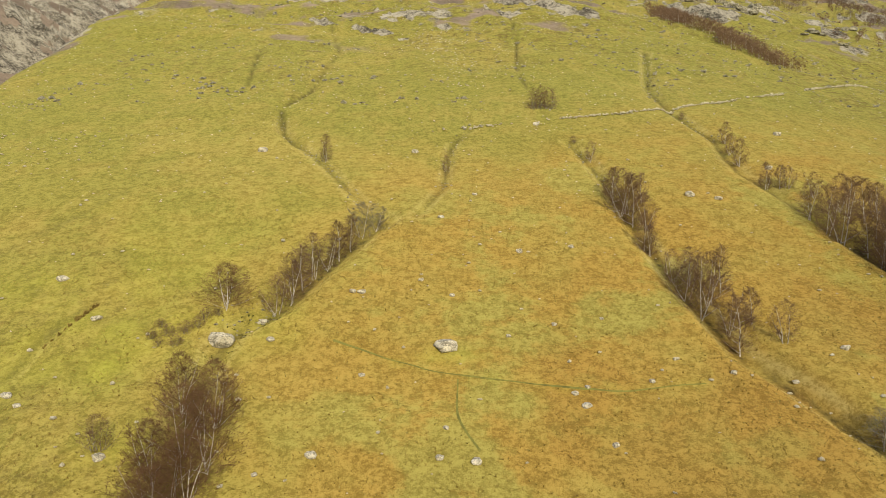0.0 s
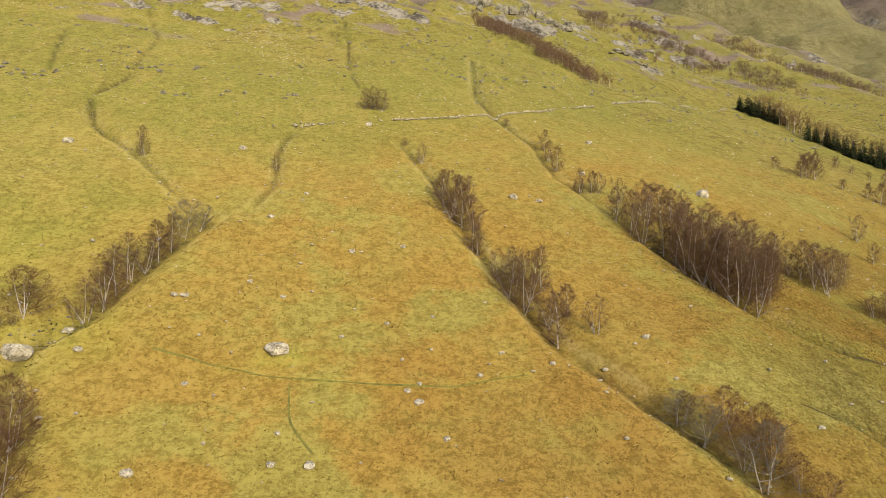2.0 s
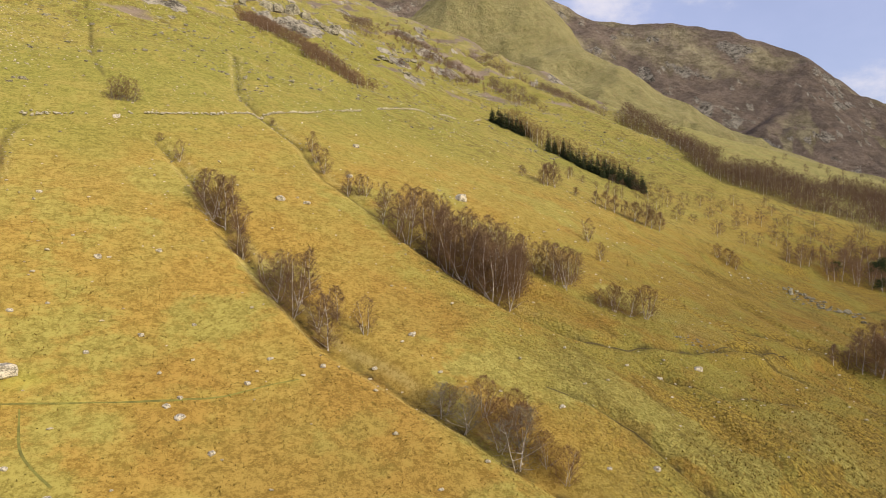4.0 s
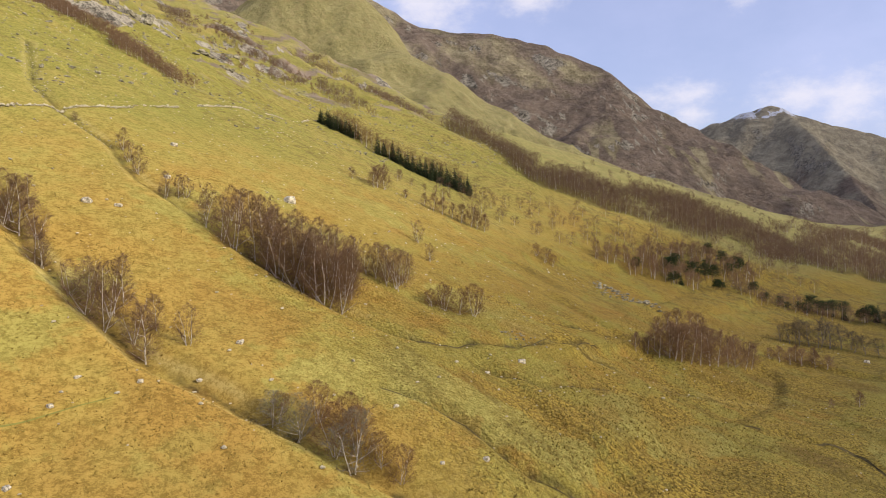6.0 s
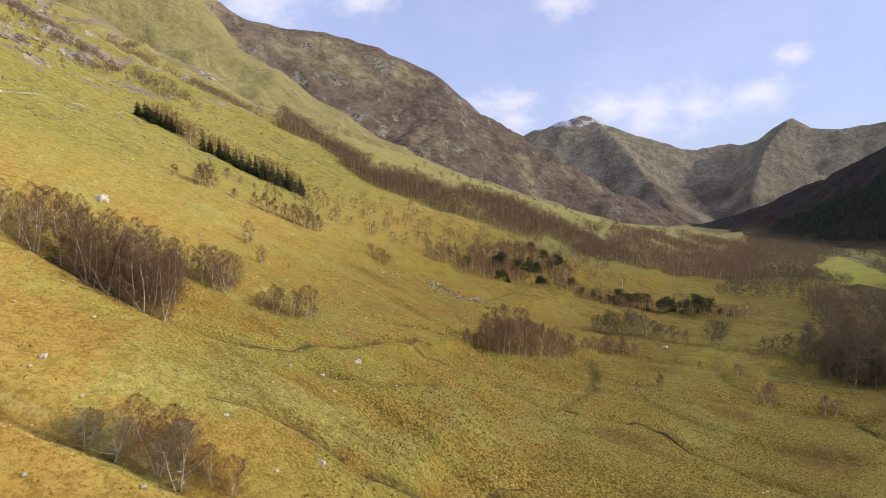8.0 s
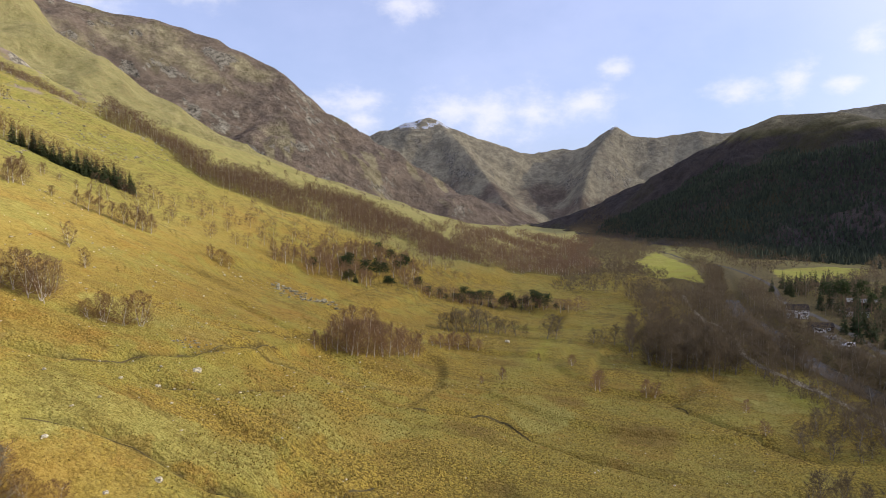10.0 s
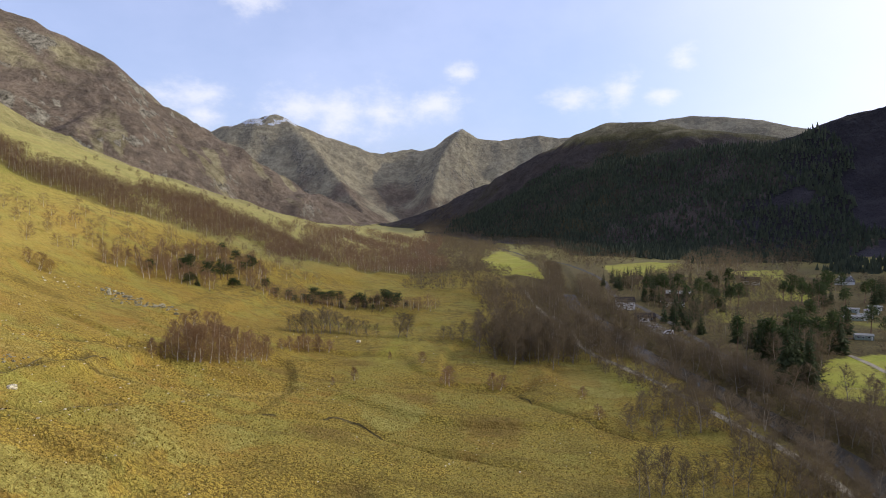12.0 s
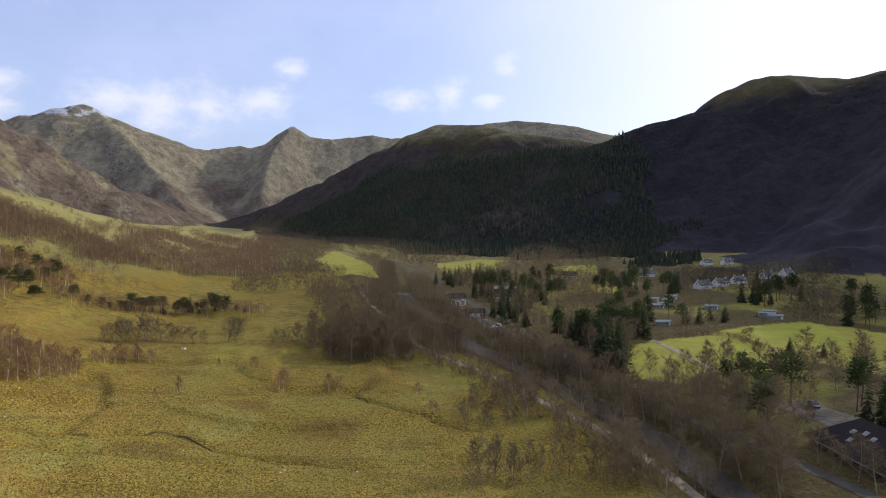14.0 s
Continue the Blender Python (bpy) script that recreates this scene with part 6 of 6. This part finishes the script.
def box(name, size, centre, material, parent, label="", bevel=0.0):
    bm = bmesh.new()
    bmesh.ops.create_cube(bm, size=1, matrix=Matrix.Translation(centre) @ Matrix.Diagonal((*size, 1)))
    if bevel:
        bmesh.ops.bevel(bm, geom=bm.edges[:], offset=bevel, segments=2, affect="EDGES")
    me = bpy.data.meshes.new(name)
    bm.to_mesh(me)
    bm.free()
    me.materials.append(material)
    return piece(name, me, parent, label)


def window(parent, x, y, z, w, h, nx, ny, trim=None):
    """A framed window set proud of a wall whose outward normal is (nx, ny)."""
    depth = 0.08
    size = (w, depth, h) if ny else (depth, w, h)
    f = box("window", size, (x + nx * 0.03, y + ny * 0.03, z), trim or WHITE_TRIM, parent)
    inner = (w - 0.2, depth, h - 0.2) if ny else (depth, w - 0.2, h - 0.2)
    box("pane", inner, (x + nx * 0.04, y + ny * 0.04, z), GLASS_DARK, f)


def gabled(parent, length, depth, eave, ridge, wall, roof, over=0.35, thick=0.22, z0=-0.8):
    """Walls with two gables along x, and a pitched roof of two slabs."""
    l, d = length / 2, depth / 2
    v = [(-l, -d, z0), (l, -d, z0), (l, d, z0), (-l, d, z0), (-l, -d, eave), (l, -d, eave), (l, d, eave), (-l, d, eave), (-l, 0, ridge), (l, 0, ridge)]
    f = [(0, 1, 5, 4), (2, 3, 7, 6), (1, 2, 6, 9, 5), (3, 0, 4, 8, 7)]
    piece("wall", skin("wall", v, f, wall), parent)
    k = (ridge - eave) / d
    for s in (-1, 1):
        a, b = s * (d + over), eave - k * over
        L = l + over
        top = [(-L, a, b + 0.03), (L, a, b + 0.03), (L, 0, ridge + 0.03), (-L, 0, ridge + 0.03)]
        w = top + [(x, y, z + thick) for x, y, z in top]
        q = [(0, 1, 2, 3), (4, 5, 6, 7), (0, 1, 5, 4), (1, 2, 6, 5), (2, 3, 7, 6), (3, 0, 4, 7)]
        piece("roof", skin("roof", w, q, roof), parent)


def cottage():
    root = new("house")
    gabled(root, 13, 8, 3.0, 6.6, RENDER_WHITE, HOUSE_SLATE)
    root.scale = (0.82, 0.82, 0.82)
    for x in (-3.6, 3.6):
        g = [(x - 1.6, -3.62, 2.2), (x + 1.6, -3.62, 2.2), (x + 1.6, -3.62, 4.0), (x, -3.62, 5.3), (x - 1.6, -3.62, 4.0), (x - 1.6, -0.8, 4.0), (x + 1.6, -0.8, 4.0), (x, -0.8, 5.3)]
        piece("dormer", skin("dormer", g, [(0, 1, 2, 3, 4), (1, 6, 2), (0, 4, 5)], RENDER_WHITE), root)
        for s in (-1, 1):
            r = [(x + s * 1.85, -3.9, 3.82), (x, -3.9, 5.42), (x, -0.6, 5.42), (x + s * 1.85, -0.6, 3.82)]
            w = r + [(a, b, c + 0.18) for a, b, c in r]
            piece("dormer_roof", skin("dormer_roof", w, [(0, 1, 2, 3), (4, 5, 6, 7), (0, 1, 5, 4), (1, 2, 6, 5), (2, 3, 7, 6), (3, 0, 4, 7)], HOUSE_SLATE), root)
        window(root, x, -3.62, 3.7, 1.3, 1.2, 0, -1)
        window(root, x, -3.62, 1.4, 1.6, 1.3, 0, -1)
    box("door", (1.0, 0.1, 2.05), (0, -3.53, 1.02), DARK_TIMBER, root)
    window(root, -6.5, 0, 3.9, 1.1, 1.1, -1, 0)
    window(root, 6.5, 0, 3.9, 1.1, 1.1, 1, 0)
    for x in (-5.6, 5.6):
        box("chimney", (0.8, 0.9, 1.6), (x, 0, 6.7), RENDER_WHITE, root)
    return tagged(root, "white harled house with dark slate roof and dormer gables", "house", "white houses")


def lodge():
    root = new("lodge")
    root.scale = (0.64, 0.66, 0.74)
    gabled(root, 10.5, 4.2, 2.5, 3.3, GREEN_PANEL, GREY_ROOF, 0.2, 0.1)
    for x in (-3.5, -0.8, 2.4):
        window(root, x, -2.1, 1.5, 1.5, 1.0, 0, -1)
    window(root, -5.25, 0, 1.5, 1.8, 1.2, -1, 0)
    box("door", (0.9, 0.1, 2.0), (4.2, -2.13, 1.05), WHITE_TRIM, root)
    box("deck", (3.0, 4.0, 0.15), (-6.9, 0, 0.3), DARK_TIMBER, root)
    return tagged(root, "long low green holiday lodge with pale roof", "lodge", "holiday lodges")


def place(first, made, x, y, turn, scale=1.0):
    m = Matrix.Translation((x, y, at(x, y))) @ Matrix.Rotation(radians(turn), 4, "Z")
    if not made:
        first.matrix_world = m @ Matrix.Diagonal((*first.scale, 1))
        made.append(first)
        return first
    o = copy_thing(first, m)
    made.append(o)
    return o


made, one = [], cottage()
for x, y, turn in HOUSES:
    place(one, made, x, y, -84 + turn * 0.6)
made, one = [], lodge()
for x, y, turn in LODGES:
    place(one, made, x, y, -140 + turn * 0.6)


def visitor_centre():
    root = new("visitor_centre")
    L, D, e, r = 12.5, 8.5, 2.7, 8.0
    v = [(-L, -D, e), (L, -D, e), (L, D, e), (-L, D, e), (-5.5, 0, r), (5.5, 0, r)]
    w = v + [(x * 1.0, y * 1.0, z - 0.25) for x, y, z in v[:4]]
    piece("roof", skin("roof", w, [(0, 1, 5, 4), (1, 2, 5), (2, 3, 4, 5), (3, 0, 4), (9, 8, 7, 6)], SLATE), root, "dark slate hipped roof")
    for a, b in (((-L, -D), (L, -D)), ((L, -D), (L, D)), ((L, D), (-L, D)), ((-L, D), (-L, -D))):
        cx, cy = (a[0] + b[0]) / 2, (a[1] + b[1]) / 2
        size = (abs(a[0] - b[0]) + 0.1, 0.14, 0.26) if a[1] == b[1] else (0.14, abs(a[1] - b[1]) + 0.1, 0.26)
        box("fascia", size, (cx, cy, e - 0.13), GREY_ROOF, root)
    box("wall", (2 * L - 2.4, 2 * D - 2.4, 3.6), (0, 0, 0.75), STONE_WALL, root)
    k = (r - e) / D
    for x, u in ((-3.2, 0.60), (-0.4, 0.68), (2.4, 0.62), (-1.6, 0.38)):
        y = -D * (1 - u)
        z = e + u * (r - e)
        s = [(x - 0.6, y - 0.5, z - 0.5 * k), (x + 0.6, y - 0.5, z - 0.5 * k), (x + 0.6, y + 0.5, z + 0.5 * k), (x - 0.6, y + 0.5, z + 0.5 * k)]
        t = s + [(a, b - 0.06, c + 0.12) for a, b, c in s]
        piece("skylight", skin("skylight", t, [(4, 5, 6, 7), (0, 1, 5, 4), (1, 2, 6, 5), (2, 3, 7, 6), (3, 0, 4, 7)], GREY_ROOF), root, "pale roof window")
    for x in (-9, -6, -3, 3, 6, 9):
        window(root, x, -D + 1.2, 1.4, 1.8, 1.3, 0, -1, DARK_TIMBER)
    box("door", (1.8, 0.1, 2.1), (0, -D + 1.17, 1.05), DARK_TIMBER, root)
    root.matrix_world = Matrix.Translation((116.5, -113.5, at(116.5, -110))) @ Matrix.Rotation(radians(180 - 6), 4, "Z")
    return tagged(root, "low building with large dark slate hipped roof and skylights", "building")


visitor_centre()


def camp_hut(x, y, turn, length, depth, eave, ridge, wall, roof, label):
    root = new("hut")
    gabled(root, length, depth, eave, ridge, wall, roof, 0.3, 0.15)
    for k in (-0.28, 0.28):
        window(root, length * k, -depth / 2, eave * 0.55, 1.4, 1.0, 0, -1)
    box("door", (0.95, 0.1, 2.0), (0, -depth / 2 - 0.03, 1.0), DARK_TIMBER, root)
    root.matrix_world = Matrix.Translation((x, y, at(x, y))) @ Matrix.Rotation(radians(turn), 4, "Z")
    return tagged(root, label, "building")


camp_hut(360, -78, 90 + 180, 9, 7, 4.2, 6.4, RENDER_WHITE, SLATE, "white two-storey building beside the river")
camp_hut(322, -79, 90 + 180, 9, 5, 2.4, 3.8, DARK_TIMBER, SLATE, "low dark timber hut by the camp yard")
camp_hut(372, -106, 80 + 180, 12, 6, 2.6, 4.0, RENDER_WHITE, SLATE, "low white building behind the conifers")
camp_hut(410, -120, 80 + 180, 14, 6, 2.6, 4.0, DARK_TIMBER, GREY_ROOF, "long low building with pale roof")
camp_hut(480, -190, 70 + 180, 12, 7, 3.0, 5.6, RENDER_WHITE, SLATE, "white cottage among bare trees")


def car(x, y, turn, paint, label, van=False):
    root = new("van" if van else "car")
    h = 1.15 if van else 0.75
    prof = [(-2.1, 0.3), (2.1, 0.3), (2.15, 0.75), (1.3, 0.9), (0.75, h + 0.6), (-1.5 if not van else -2.05, h + 0.65), (-2.1, 0.9)]
    v = [(a, -0.85, b) for a, b in prof] + [(a, 0.85, b) for a, b in prof]
    n = len(prof)
    f = [tuple(range(n))[::-1], tuple(range(n, 2 * n))] + [(k, (k + 1) % n, n + (k + 1) % n, n + k) for k in range(n)]
    piece("body", skin("body", v, f, paint), root)
    g = [(1.18, 0.95), (0.72, h + 0.52), (-0.9, h + 0.55), (-0.9, 0.95)]
    for s in (-1, 1):
        piece("side_window", skin("side_window", [(a, s * 0.86, b) for a, b in g] + [(a, s * 0.87, b) for a, b in g], [(0, 1, 2, 3), (4, 5, 6, 7)], GLASS_DARK), root)
    for a in (-1.35, 1.35):
        for s in (-0.8, 0.8):
            verts, faces = [], []
            tube(verts, faces, [Vector((a, s - 0.1, 0.32)), Vector((a, s + 0.1, 0.32))], [0.32, 0.32], 12)
            faces += [tuple(range(12)), tuple(range(12, 24))]
            piece("wheel", skin("wheel", verts, faces, TARMAC), root)
    root.matrix_world = Matrix.Translation((x, y, at(x, y) + 0.12)) @ Matrix.Rotation(radians(turn), 4, "Z")
    return tagged(root, label, "van" if van else "car", "parked vehicles")


WHITE_PAINT, BLUE_PAINT, GREY_PAINT = plain("white_paint", (0.8, 0.8, 0.8), 0.25, vary=0.02), plain("dark_paint", (0.04, 0.05, 0.09), 0.25, vary=0.02), plain("silver_paint", (0.4, 0.4, 0.42), 0.3, vary=0.02)
car(316, -77.5, 80, WHITE_PAINT, "white van parked on the camp yard", True)
car(286, -80, 90, WHITE_PAINT, "white van parked on the camp yard", True)
car(302, -78, 75, GREY_PAINT, "silver car parked on the camp yard")
car(153.5, -129, 160, BLUE_PAINT, "dark blue car on the gravel car park")
car(334, -176, 20, WHITE_PAINT, "white car beside a holiday lodge")

# ---- rough grass tussocks ----


def tussocks(name, label, seed, count, xs, ys, pick, low, high, material, blades=6):
    x, y, r = spread(seed, count, xs, ys)
    ok = pick(x, y, r)
    if material is not RUSH:
        for line, deep, wide in GULLIES:
            ok &= along(line, x, y)[0] > 1.3
    x, y = x[ok], y[ok]
    n = len(x)
    z = land(x, y)
    h = r.uniform(low, high, n)
    a = r.uniform(0, 6.28, (n, blades))
    out = np.stack([np.cos(a), np.sin(a), np.zeros_like(a)], 2)
    side = np.stack([-np.sin(a), np.cos(a), np.zeros_like(a)], 2)
    p = np.stack([x, y, z - 0.05], 1)[:, None]
    w = h[:, None, None] * 0.26
    tip = p + out * h[:, None, None] * r.uniform(0.4, 1.0, (n, blades, 1)) + np.stack([np.zeros_like(a), np.zeros_like(a), h[:, None] * r.uniform(0.5, 1.0, (n, blades))], 2)
    base = p + out * h[:, None, None] * 0.12
    v = np.stack([base - side * w, base + side * w, tip], 2).reshape(-1, 3)
    me = skin(name, v.tolist(), np.arange(len(v)).reshape(-1, 3).tolist(), material)
    tagged(new(name, me), label, "grass", kind="stuff")


STRAW = twig_material("straw_blades", (0.30, 0.245, 0.06), (0.50, 0.42, 0.13), 1.0)
MOSS = twig_material("moor_blades", (0.17, 0.125, 0.03), (0.50, 0.39, 0.10), 1.0)
RUSH = twig_material("rush_blades", (0.09, 0.10, 0.025), (0.22, 0.19, 0.05))
RUSTY = twig_material("bracken_blades", (0.30, 0.205, 0.05), (0.49, 0.355, 0.095), 1.0)
tussocks("moor_tussocks", "straw-coloured tussock grass on the boggy moor", 801, 56000, (40, 270), (-62, 110), lambda x, y, r: (r.uniform(0, 1, len(x)) < np.clip(150 / np.hypot(x, y) - 0.45, 0.05, 1)) & (y < 30 + 0.35 * x) & (np.hypot(x, y) > 60), 0.24, 0.48, MOSS, 5)
tussocks("bracken_litter", "rusty dead bracken and grass on the spur", 802, 45000, (-70, 120), (45, 150), lambda x, y, r: (fbm(x / 12, y / 12, 3, 380) > -0.25) & (np.hypot(x, y) > 58) & (r.uniform(0, 1, len(x)) < 90 / np.hypot(x, y)), 0.12, 0.30, RUSTY, 4)
tussocks("slope_grass", "pale straw grass tufts on the slope", 803, 40000, (-110, 130), (50, 230), lambda x, y, r: (fbm(x / 15, y / 15, 3, 390) > -0.2) & (np.hypot(x, y) > 58) & (r.uniform(0, 1, len(x)) < 100 / np.hypot(x, y)), 0.12, 0.30, STRAW, 4)
SCRUB = twig_material("heather_blades", (0.23, 0.17, 0.05), (0.42, 0.325, 0.11), 1.0)
tussocks("moor_scrub", "brown heather and rush clumps over the far moor", 805, 26000, (120, 430), (-25, 330), lambda x, y, r: (fbm(x / 14, y / 14, 3, 397) > 0.02) & (np.hypot(x, y) > 150) & (y < 0.9 * x) & (np.hypot(x, y) < 430), 0.22, 0.5, SCRUB, 4)
tussocks("rushes", "dark green rushes and heather along the west stream", 804, 2600, (-60, -22), (60, 105), lambda x, y, r: along(GULLIES[2][0], x, y)[0] < 2.2, 0.15, 0.38, RUSH, 6)
tussocks("dead_bracken", "rust-brown dead bracken beside the wet hollow", 806, 1600, (-56, -48), (84, 98), lambda x, y, r: dist_to(((-53, 86), (-52, 91), (-50.5, 96)), x, y) < 1.3, 0.3, 0.7, RUSTY, 5)
for seed, line, wide in ((741, ((-44, 186), (-41, 175), (-26, 150), (-15, 128)), 1.2), (742, ((78, 263), (65, 215), (63, 187), (66, 166)), 1.8), (743, ((7, 173), (2, 163), (0, 137), (-5, 123)), 1.2), (744, ((-24, 97), (-29, 90), (-31, 82)), 2.6), (745, ((30, 163), (33, 150), (34, 138)), 1.2)):
    x, y = belt(seed, line, wide, 0.75, 0.15)
    stones("gully_stones", "grey stones in the bed of a small gully", seed + 10, x, y, 0.25, 0.8, coat=CRAG_ROCK)
    tussocks("gully_rushes", "dark rushes and heather lining a small gully", seed + 20, 6000, (-60, 90), (70, 270), lambda x, y, r: (dist_to(line, x, y) < 0.7 * wide) & (r.uniform(0, 1, len(x)) < 0.4), 0.18, 0.42, RUSH, 5)
